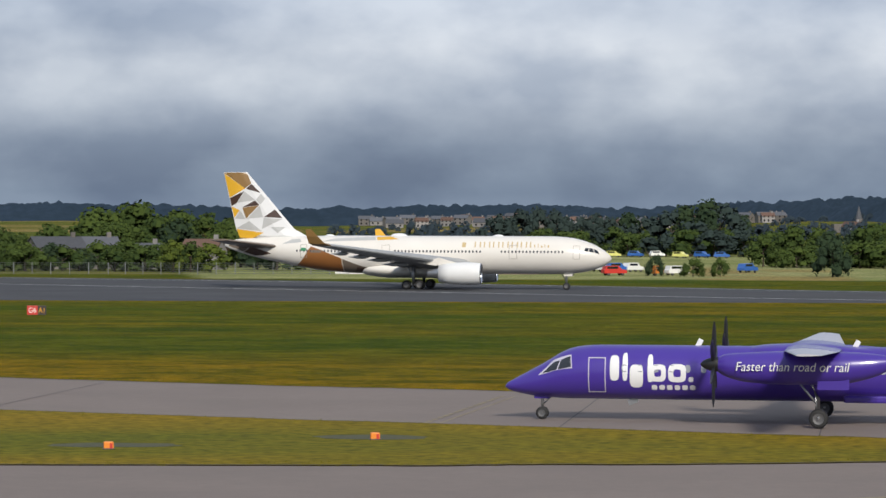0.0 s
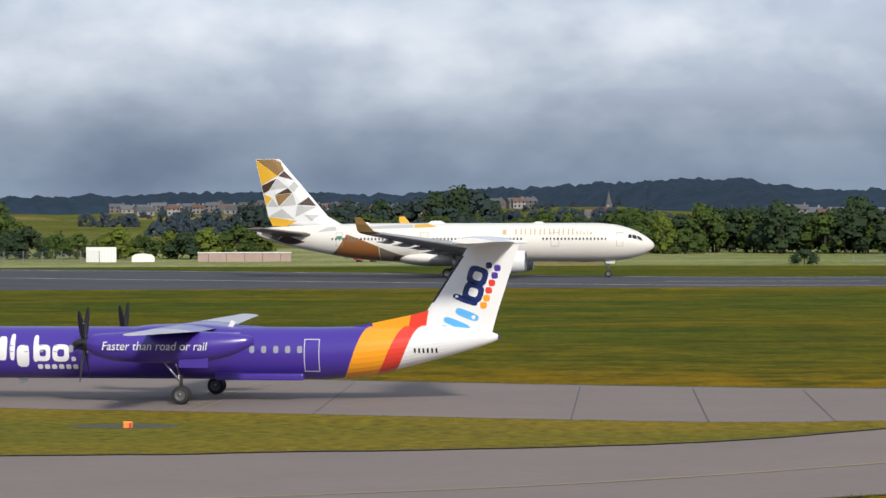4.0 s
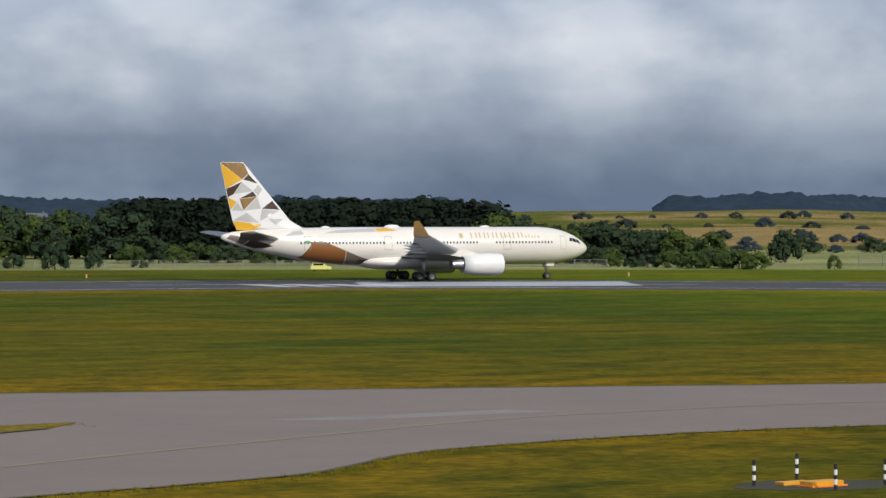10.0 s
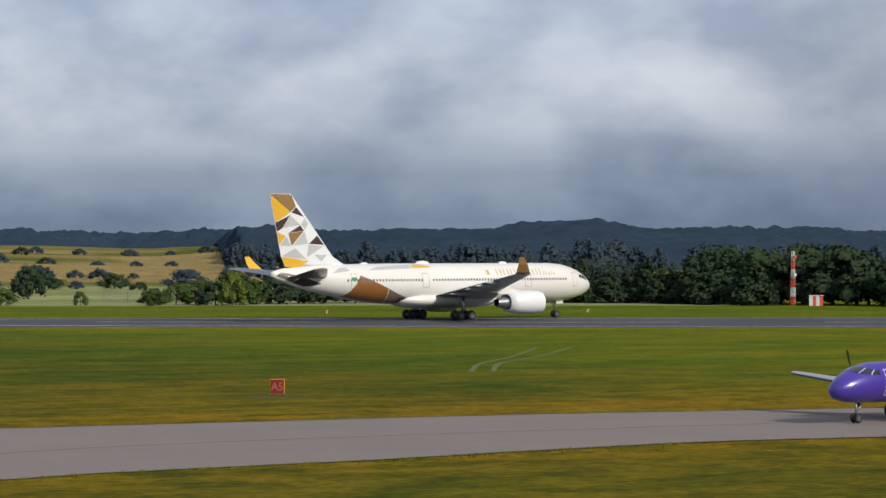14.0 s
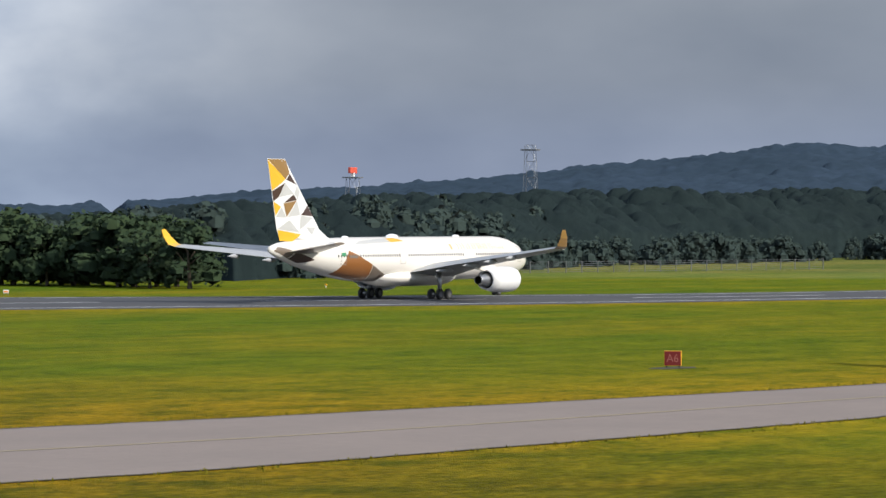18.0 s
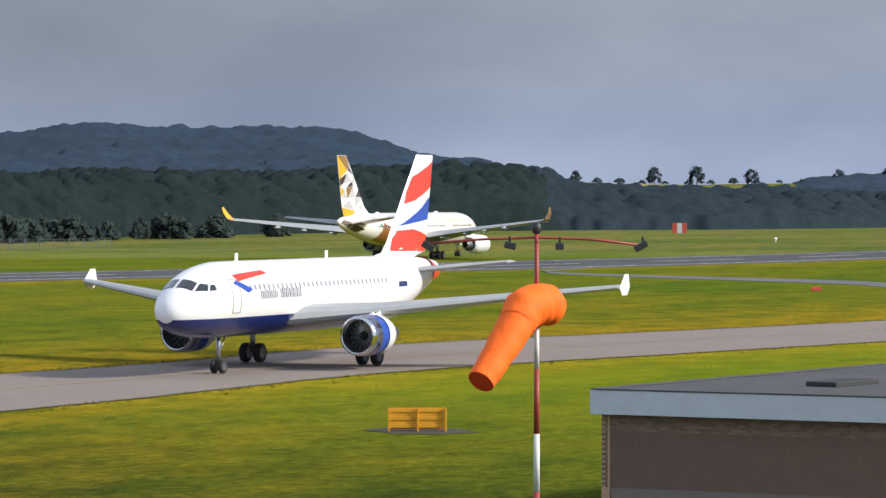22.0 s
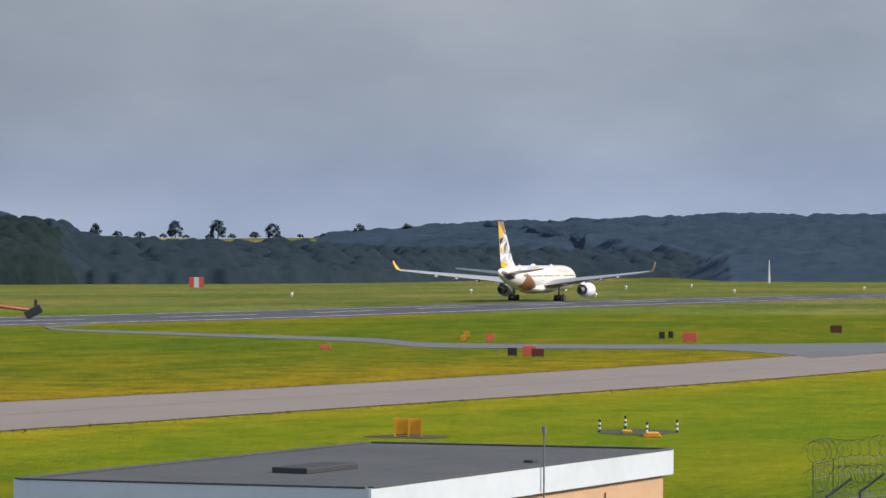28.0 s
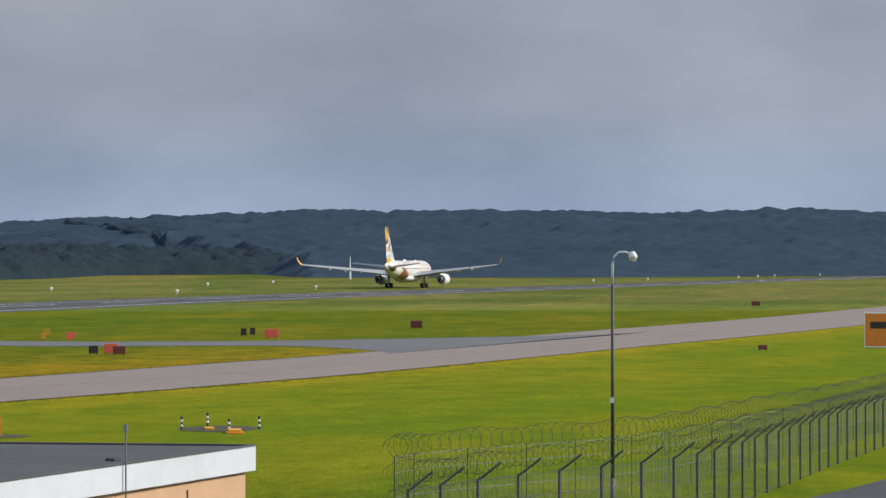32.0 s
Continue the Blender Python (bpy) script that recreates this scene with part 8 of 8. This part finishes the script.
for k in range(4):
    part("painted_panel", box_bm(0.6, 1.6, 1.75, Matrix.Translation((-0.9 + k * 0.6, 0, 0.0)), 0.02), PALE_RED if k % 2 else MAST_WHITE, cab)
part("roof", box_bm(2.6, 1.8, 0.12, Matrix.Translation((0, 0, 1.75)), 0.02), MAST_WHITE, cab)
k = 1.4
rad = lattice("radar_tower", "lattice radar tower with red and white aerial", 640, 533, 21.0, 2.3, [GALV] * 5)
part("platform", box_bm(4.2, 4.2, 0.3, Matrix.Translation((0, 0, 21.0)), 0.03), GALV, rad)
part("aerial", box_bm(5.2, 0.7, 1.5, Matrix.Translation((0, 0, 22.2)), 0.15), PALE_RED, rad)
part("aerial_stand", box_bm(0.8, 0.8, 1.1, Matrix.Translation((0, 0, 21.2)), 0.05), MAST_WHITE, rad)
lattice("lattice_tower", "thin grey lattice tower above the trees", 722, 537, 31, 2.2, [GALV] * 7)
part("gallery", box_bm(4.4, 4.4, 0.4, Matrix.Translation((0, 0, 29.5)), 0.03), GALV, bpy.data.objects["lattice_tower"])
box2 = thing("localiser_cabin", "red and white banded equipment cabin beyond the runway", "cabin", along(962, 378, facing(962, 378)))
for k in range(3):
    part("painted_panel", box_bm(1.5, 2.4, 3.2, Matrix.Translation((-1.5 + 1.5 * k, 0, 0)), 0.03), PALE_RED if k % 2 == 0 else MAST_WHITE, box2)
bm = bmesh.new()
tube(bm, [(1257, 247, 0), (1257, 247, 9)], [0.5, 0.12], 8)
wm = thing("white_mast", "distant slim white mast beyond the runway", "mast")
part("column", bm, MAST_WHITE, wm)
for x, y in ((1130, 139.7), (1177, 124), (1284, 95.5), (1345, 90), (1378, 84), (1010, 176), (900, 197), (800, 214), (1450, 66), (1060, 240), (985, 246), (860, 262), (760, 280)):
    e = thing("runway_edge_light", "small white runway edge light", "airfield light", along(x, y, 0), "runway edge lights")
    part("stem", box_bm(0.25, 0.25, 0.5), SIGN_WHITE, e)
    bm = bmesh.new()
    bmesh.ops.create_icosphere(bm, subdivisions=2, radius=0.4, matrix=Matrix.Translation((0, 0, 0.75)))
    part("globe", bm, SIGN_WHITE, e, smooth=True)
for x, y in ((171, 470), (204, 452), (120, 470), (262, 412), (300, 395), (345, 372), (395, 340)):
    e = thing("runway_edge_light", "small yellow-white light beside the runway", "airfield light", along(x, y, 0), "runway edge lights")
    part("stem", box_bm(0.12, 0.12, 0.3), SIGN_WHITE, e)
    part("lens", box_bm(0.3, 0.3, 0.25, Matrix.Translation((0, 0, 0.3)), 0.05), SIGN_YELLOW, e)
pp = thing("signal_post", "slim pale post beside the boundary fence", "post", along(385, 515, 0))
bm = bmesh.new()
tube(bm, [(0, 0, 0), (0, 0, 4.2)], 0.12, 8)
part("column", bm, MAST_WHITE, pp)


# ---- boundary fences beyond the runway ----
def mesh_fence(name, label, line, h, step):
    f = thing(name, label, "fence")
    pts = smooth_line(line, 0.5)
    keep, last = [], None
    for p in pts:
        if last is None or math.dist(p, last) >= step:
            keep.append(p)
            last = p
    first = None
    for p in keep:
        if first is None:
            first = part("fence_post", box_bm(0.12, 0.12, h), GALV, f)
            first.matrix_basis = along(p[0], p[1], 0, ground_z(*p))
        else:
            again(first, along(p[0], p[1], 0, ground_z(*p)), f)
    for k in range(6):
        bm = bmesh.new()
        tube(bm, [(x, y, ground_z(x, y) + h * (k + 0.6) / 6) for x, y in keep], 0.025, 4)
        part("line_wire", bm, GALV, f)
    return f


mesh_fence("boundary_fence", "pale steel boundary fence beyond the runway", [(-98, 584), (-60, 587), (-16, 592)], 2.3, 3.2)
mesh_fence("boundary_fence", "grey boundary fence before the scrub", [(120, 560), (175, 548), (240, 532)], 1.5, 6.0)
mesh_fence("boundary_fence", "grey mesh fence before young conifers", [(285, 525), (330, 505), (390, 478), (440, 440), (500, 400), (600, 372)], 2.3, 4.0)


# ---- buildings and vehicles in the distance ----
ROOF_BROWN = paint("roof_tiles_brown", (0.13, 0.075, 0.055), 0.85, grain=0.4, grain_size=0.8, by_object=0.3)
ROOF_GREY = paint("roof_slate", (0.10, 0.105, 0.12), 0.8, grain=0.4, grain_size=0.8, by_object=0.3)
RENDER_PALE = paint("rendered_wall", (0.27, 0.255, 0.25), 0.9, grain=0.2, grain_size=1.5, by_object=0.25)
STONE = paint("stone_wall", (0.17, 0.155, 0.145), 0.9, grain=0.3, grain_size=1.0, by_object=0.3)


def house_parts(w, d, h, wall, roof):
    """Meshes of a plain gabled house standing at the origin."""
    bm = box_bm(w, d, h)
    ridge = h + d * 0.36
    for s in (-1, 1):
        bm.faces.new([bm.verts.new(v) for v in ((s * w / 2, -d / 2, h), (s * w / 2, d / 2, h), (s * w / 2, 0, ridge - 0.1))])
    out = [("wall", bm, wall)]
    bm = bmesh.new()
    for s in (-1, 1):
        vs = [bm.verts.new(v) for v in ((-w / 2 - 0.3, s * (d / 2 + 0.35), h - 0.15), (w / 2 + 0.3, s * (d / 2 + 0.35), h - 0.15), (w / 2 + 0.3, 0, ridge), (-w / 2 - 0.3, 0, ridge))]
        vt = [bm.verts.new(v.co + Vector((0, 0, 0.2))) for v in vs]
        bm.faces.new(vt)
        bm.faces.new(vs[::-1])
        for k in range(4):
            bm.faces.new((vs[k], vs[(k + 1) % 4], vt[(k + 1) % 4], vt[k]))
    out.append(("roof", bm, roof))
    out.append(("chimney", box_bm(0.9, 0.6, 1.6, Matrix.Translation((w * 0.35, 0, ridge - 0.5)), 0.03), wall))
    for k in range(3):
        for z in ((0.9, 3.4) if h > 4 else (0.9,)):
            out.append(("window", box_bm(1.1, 0.08, 1.3, Matrix.Translation((-w / 3 + k * w / 3, -d / 2 - 0.03, z)), 0.02), GLASS_DARK))
    return out


def build_house(label, w, d, h, wall, roof, category="house", group="houses"):
    t = thing("house", label, category, group=group)
    for nm, bm, mt in house_parts(w, d, h, wall, roof):
        part(nm, bm, mt, t)
    return t


town_rng = random.Random(11)
STYLES = [build_house("pale rendered house with brown roof in the town", 8, 6, 4.2, RENDER_PALE, ROOF_BROWN), build_house("stone terrace house with slate roof in the town", 11, 6, 4.6, STONE, ROOF_GREY), build_house("low pale bungalow with grey roof", 11, 7, 2.9, RENDER_PALE, ROOF_GREY)]
spots = []
for k in range(56):
    az = -1.4 + 7.8 * k / 55 + town_rng.uniform(-0.15, 0.15)
    spots.append((az, town_rng.uniform(1950, 2350), town_rng.randrange(3)))
spots += [(10.8 + 0.26 * k, 1500 + 35 * (k % 3), k % 3) for k in range(11)]
spots += [(-7.1, 655, 1), (-6.45, 660, 1), (-4.4, 655, 0), (-5.6, 662, 2), (15.9, 1250, 0), (16.4, 1240, 1), (7.5, 1500, 0), (81.9, 2010, 2), (82.9, 2020, 2), (84.2, 2000, 2), (80.3, 1900, 2), (84.9, 2030, 2)]
used = set()
for az, r, s in spots:
    x, y = r * math.sin(radians(az)), r * math.cos(radians(az))
    m = along(x, y, -az + town_rng.uniform(-40, 40), ground_z(x, y) - 0.1)
    if s not in used:
        STYLES[s].matrix_world = m
        used.add(s)
    else:
        copy_thing(STYLES[s], m)
sp = thing("church", "distant stone church with a tall pointed spire", "church", along(1600 * math.sin(radians(7.62)), 1600 * math.cos(radians(7.62)), 10, ground_z(212, 1586)))
part("tower", box_bm(3, 3, 7, None, 0.05), STONE, sp)
bm = bmesh.new()
bmesh.ops.create_cone(bm, cap_ends=True, segments=8, radius1=1.8, radius2=0.05, depth=7, matrix=Matrix.Translation((0, 0, 10.5)))
part("spire", bm, ROOF_GREY, sp)
part("nave", box_bm(14, 6, 4.5, Matrix.Translation((-7, 0, 0)), 0.05), STONE, sp)

con = thing("site_container", "white ribbed site container beyond the fence", "container", along(-18.0, 603, 2))
part("body", box_bm(5.8, 2.4, 2.9, None, 0.03), SIGN_WHITE, con)
for k in range(9):
    part("rib", box_bm(0.12, 0.08, 2.7, Matrix.Translation((-2.6 + k * 0.65, -1.22, 0.1))), MAST_WHITE, con)
tent = thing("low_white_shed", "low white shed with curved roof", "shed", along(-10.0, 605, 2))
bm = bmesh.new()
prof = [(-2.2, 0), (-2.2, 1.0), (-1.6, 1.45), (0, 1.65), (1.6, 1.45), (2.2, 1.0), (2.2, 0)]
v0 = [bm.verts.new((x, -1.2, z)) for x, z in prof]
v1 = [bm.verts.new((x, 1.2, z)) for x, z in prof]
bm.faces.new(v0)
bm.faces.new(v1[::-1])
for k in range(6):
    bm.faces.new((v0[k], v1[k], v1[k + 1], v0[k + 1]))
bmesh.ops.recalc_face_normals(bm, faces=bm.faces[:])
part("shell", bm, SIGN_WHITE, tent)
low = thing("low_shed_row", "long low pinkish shed with flat roof", "shed", along(9.6, 606, 1))
part("wall", box_bm(18, 3, 1.65), paint("pink_render", (0.42, 0.31, 0.27), 0.9, grain=0.3, grain_size=1.2), low)
part("roof", box_bm(18.3, 3.3, 0.16, Matrix.Translation((0, 0, 1.65)), 0.04), SIGN_WHITE, low)
for k in range(5):
    part("panel_joint", box_bm(0.08, 0.04, 1.6, Matrix.Translation((-7 + k * 3.5, -1.52, 0.02)), 0.01), DARK, low)


def vehicle(x, y, deg, body, label, roof_box=True):
    v = thing("vehicle", label, "vehicle", along(x, y, deg, ground_z(x, y)), "vehicles beyond the runway")
    bm = bmesh.new()
    prof = [(-2.3, 0.45), (-2.3, 1.05), (-2.1, 1.25), (-1.9, 1.85), (0.6, 1.9), (1.25, 1.25), (2.2, 1.05), (2.35, 0.8), (2.35, 0.45)]
    a = [bm.verts.new((px, -0.9, pz)) for px, pz in prof]
    b = [bm.verts.new((px, 0.9, pz)) for px, pz in prof]
    bm.faces.new(a)
    bm.faces.new(b[::-1])
    for k in range(len(prof)):
        bm.faces.new((a[k], b[k], b[(k + 1) % len(prof)], a[(k + 1) % len(prof)]))
    bmesh.ops.recalc_face_normals(bm, faces=bm.faces[:])
    part("body", bm, body, v)
    for s in (-1, 1):
        part("side_window", box_bm(2.2, 0.02, 0.45, Matrix.Translation((-0.6, s * 0.91, 1.3)), 0.004), GLASS_DARK, v)
        for wx in (-1.45, 1.45):
            wheel(v, wx, s * 0.78, 0.36, 0.36, 0.22)
    if roof_box:
        part("beacon_bar", box_bm(0.3, 1.0, 0.14, Matrix.Translation((-0.4, 0, 1.9)), 0.03), BOX_ORANGE, v)
    return v


CAR_YELLOW = paint("car_yellow", (0.74, 0.72, 0.22), 0.35, coat=0.5)
CAR_BLUE = paint("car_blue", (0.03, 0.12, 0.42), 0.35, coat=0.5)
yv = vehicle(172.5, 512, -18, CAR_YELLOW, "pale yellow airfield vehicle parked beyond the runway")
yv.matrix_world = yv.matrix_world @ Matrix.Diagonal((0.78, 0.78, 0.78, 1))
for az, r, mt, lab in ((3.2, 640, CAR_BLUE, "blue van parked beyond the field"), (3.5, 642, SIGN_WHITE, "white van parked beyond the field"), (4.3, 600, SIGN_WHITE, "white car parked on bare ground"), (3.9, 596, BOX_ORANGE, "orange site vehicle on bare ground"), (5.6, 640, CAR_BLUE, "blue van parked beyond the field"), (2.9, 645, SIGN_WHITE, "white van parked beyond the field"), (3.15, 595, SIGN_RED, "red vehicle on bare ground")):
    vehicle(r * math.sin(radians(az)), r * math.cos(radians(az)), 10 + 60 * (az % 1), mt, lab, False)

# ---- long grass along the pavement edges ----
def grass_edge(name, label, lines, per_m, spread, h):
    """Loose tufts of blades where the mower cannot reach."""
    rng = random.Random(3)
    V, Fc, base = [], [], 0
    for line, side in lines:
        P = smooth_line(line, 1.0)
        for (a, b), (c, e) in zip(P, P[1:]):
            L = math.dist((a, b), (c, e))
            if not (-60 < a < 330) or L < 1e-6:
                continue
            near = 1.0 if a < 100 else 0.4
            for _ in range(int(L * per_m * near) + (rng.random() < (L * per_m * near) % 1)):
                f, d = rng.random(), abs(rng.gauss(0, spread))
                x, y = a + (c - a) * f - (e - b) / L * d * side, b + (e - b) * f + (c - a) / L * d * side
                for k in range(4):
                    q = rng.random() * 6.28
                    w, hh, lean = rng.uniform(0.02, 0.05), h * rng.uniform(0.5, 1.4), rng.uniform(0.0, 0.1)
                    ox, oy = rng.uniform(-0.15, 0.15), rng.uniform(-0.1, 0.1)
                    V += [(x + ox - w * math.cos(q), y + oy - w * math.sin(q), -0.02), (x + ox + w * math.cos(q), y + oy + w * math.sin(q), -0.02), (x + ox + lean * math.sin(q), y + oy - lean * math.cos(q), hh)]
                    Fc.append((base, base + 1, base + 2))
                    base += 3
    me = bpy.data.meshes.new(name)
    me.from_pydata(V, [], Fc)
    me.materials.append(leafy("grass_blades", (0.20, 0.16, 0.012), (0.09, 0.10, 0.008), 0.3))
    return tagged(new(name, me), label, "grass", kind="stuff")


grass_edge("edge_grass", "ragged yellow-green grass along the pavement edges", [(TAXI_FAR, 1), (TAXI_NEAR, -1), (ISLAND_TOP, -1), (ISLAND_LOW, 1)], 9, 0.9, 0.12)

lot_rng = random.Random(8)
for k in range(9):
    az, r = 1.95 + 0.4 * k + lot_rng.uniform(-0.05, 0.05), lot_rng.uniform(915, 945)
    mt, lab = lot_rng.choice([(SIGN_WHITE, "white van parked at the far field edge")] * 4 + [(SIGN_RED, "red van parked at the far field edge"), (CAR_BLUE, "blue van parked at the far field edge"), (CAR_YELLOW, "yellow vehicle parked at the far field edge")])
    vehicle(r * math.sin(radians(az)), r * math.cos(radians(az)), lot_rng.uniform(-40, 40), mt, lab, False)
for x, y in ((322.8, 343.6), (324.4, 342.4), (326.1, 341.1), (327.7, 339.9)):
    e = thing("approach_light_unit", "small white approach light box on legs", "airfield light", along(x, y, facing(x, y)), "approach light boxes")
    part("case", box_bm(0.75, 0.9, 0.42, Matrix.Translation((0, 0, 0.35)), 0.04), SIGN_WHITE, e)
    part("lens", box_bm(0.6, 0.04, 0.2, Matrix.Translation((0, -0.46, 0.45)), 0.01), BOX_ORANGE, e)
    for k in (-0.28, 0.28):
        part("leg", box_bm(0.06, 0.06, 0.38, Matrix.Translation((k, 0, 0))), GALV, e)

# ---- what moves ----
JET_ROWS = [
    (0, -3.61, 464.98, -8.07), (0.5, 0.16, 462.94, -8.42), (1, 4.36, 461.25, -8.91), (1.5, 8.96, 460.17, -9.28), (2, 14.09, 459.72, -9.46),
    (2.5, 19.46, 458.98, -9.69), (4.5, 45.49, 451.92, -9.38), (5, 53.10, 449.76, -8.97), (5.5, 61.37, 447.73, -8.47), (6, 69.98, 445.37, -7.74),
    (6.5, 79.17, 443.61, -6.85), (7, 88.89, 441.53, -5.92), (7.5, 99.52, 440.36, -4.97), (8, 110.84, 440.22, -3.96), (8.5, 123.01, 440.97, -2.87),
    (9, 135.62, 440.53, -1.71), (9.5, 148.51, 439.50, -0.31), (10, 160.29, 434.01, 1.57), (10.5, 169.28, 422.63, 3.66), (11, 177.43, 408.65, 4.88),
    (11.5, 185.04, 395.76, 4.62), (12, 195.16, 385.30, 3.95), (12.5, 208.11, 378.98, 3.97), (13, 223.35, 376.37, 4.49), (13.5, 238.33, 373.19, 4.92),
    (14, 251.05, 366.11, 5.21), (14.5, 262.52, 357.68, 5.50), (15, 273.61, 349.68, 5.62), (15.5, 285.14, 342.74, 5.41), (17.5, 330.40, 292.40, 5.26),
    (18, 345.41, 286.11, 4.53), (18.5, 366.07, 283.97, 4.04), (19, 387.44, 282.14, 3.68), (19.5, 408.78, 280.05, 3.38), (20, 430.67, 277.96, 3.27),
    (20.5, 453.19, 275.93, 3.16), (21, 476.29, 273.74, 2.82), (21.5, 498.86, 270.96, 2.28), (22, 518.72, 267.05, 1.65), (22.5, 535.93, 261.41, 1.16),
    (23, 549.58, 254.80, 0.69), (23.5, 560.04, 245.02, -0.01), (24, 564.35, 238.27, -0.69), (24.5, 564.66, 237.31, -1.50), (25, 573.33, 230.69, -2.98),
    (25.5, 590.40, 225.15, -4.80), (26, 612.35, 221.47, -6.11), (26.5, 637.90, 218.49, -6.77), (28.5, 754.75, 207.76, -1.59), (29, 783.80, 204.37, -1.86),
    (29.5, 812.68, 200.83, -1.97), (30, 841.01, 196.60, -2.09), (30.5, 868.39, 192.53, -2.31), (31, 894.85, 188.10, -2.61), (31.5, 920.51, 183.35, -2.97),
    (32, 945.60, 178.26, -3.36),
]
TURBOPROP_ROWS = [
    (0, 18.71, 152.40, 171.15), (0.5, 16.34, 154.14, 171.03), (1, 13.99, 155.67, 170.75), (1.5, 11.65, 157.18, 170.34), (2, 9.32, 158.60, 169.97),
    (2.5, 6.98, 159.56, 169.66), (4.5, -1.85, 160.94, 167.52), (5, -4.05, 160.83, 167.27), (5.5, -6.24, 160.49, 167.18), (32, -123.06, 168.73, 167.18),
]
COMMUTER_ROWS = [
    (0, 237.00, 133.00, 187.30), (8, 173.00, 135.50, 187.30), (14, 125.86, 137.15, 187.28), (14.5, 121.32, 135.41, 187.10), (15, 117.71, 134.55, 186.74),
    (15.5, 118.46, 138.49, 185.95), (17.5, 104.00, 136.50, 185.90), (32, 0.00, 125.00, 185.90),
]
TWINJET_ROWS = [
    (0, 319.00, 98.50, 175.90), (12, 250.00, 114.50, 177.90), (18.5, 214.10, 124.22, 179.64), (19, 211.33, 124.04, 179.63), (19.5, 208.54, 123.88, 179.59),
    (20, 205.72, 123.76, 179.51), (20.5, 203.02, 123.67, 179.47), (21, 200.71, 123.75, 179.58), (21.5, 200.29, 124.67, 179.59), (22, 199.37, 125.48, 179.55),
    (22.5, 197.28, 125.72, 179.63), (23, 195.85, 126.16, 179.72), (23.5, 194.99, 126.97, 179.89), (24, 194.56, 128.05, 180.06), (24.5, 190.60, 130.20, 180.14),
    (25, 187.00, 130.50, 180.16), (25.5, 183.80, 130.40, 180.16), (26, 180.80, 130.30, 180.14), (26.5, 178.00, 130.20, 180.12), (32, 150.00, 129.00, 180.09),
]


def motions():
    """Key every moving thing: x, y and heading of each aircraft, the turning propellers, the swinging wind sock."""
    for craft, rows in ((JET, JET_ROWS), (TURBOPROP, TURBOPROP_ROWS), (COMMUTER, COMMUTER_ROWS), (TWINJET, TWINJET_ROWS)):
        walk(craft, [(t, pose(x, y, 0.04, 0, 0, h)) for t, x, y, h in rows])
    for craft, rate in ((TURBOPROP, 62.0), (COMMUTER, 47.0)):
        for o in craft.children:
            if o.name.startswith("propeller"):
                p = o.matrix_basis.translation.copy()
                walk(o, [(k * 0.1, Matrix.Translation(p) @ Matrix.Rotation(radians(8 + k * rate), 4, "X")) for k in range(321)])
    # the sock swings a little on its swivel and its tail lifts and drops
    swing = ((0, 8), (6, -4), (12, 12), (17, 2), (19, 10), (20, 19), (20.5, 4), (21, -12), (21.5, 4), (22, 18), (23, 15), (24, 10), (25, 0), (27, 10), (30, 2), (32, 8))
    walk(SOCK, [(t, SOCK_AT @ Matrix.Rotation(radians(a), 4, "Z")) for t, a in swing])
    walk(SOCK_TAIL, [(t, TAIL_AT @ Matrix.Rotation(radians(6 * math.sin(t * 1.7 - 4.1)), 4, "X") @ Matrix.Rotation(radians(6 * math.sin(t * 1.35 + 1.9)), 4, "Y")) for t in np.arange(0, 32.01, 0.5)])


motions()
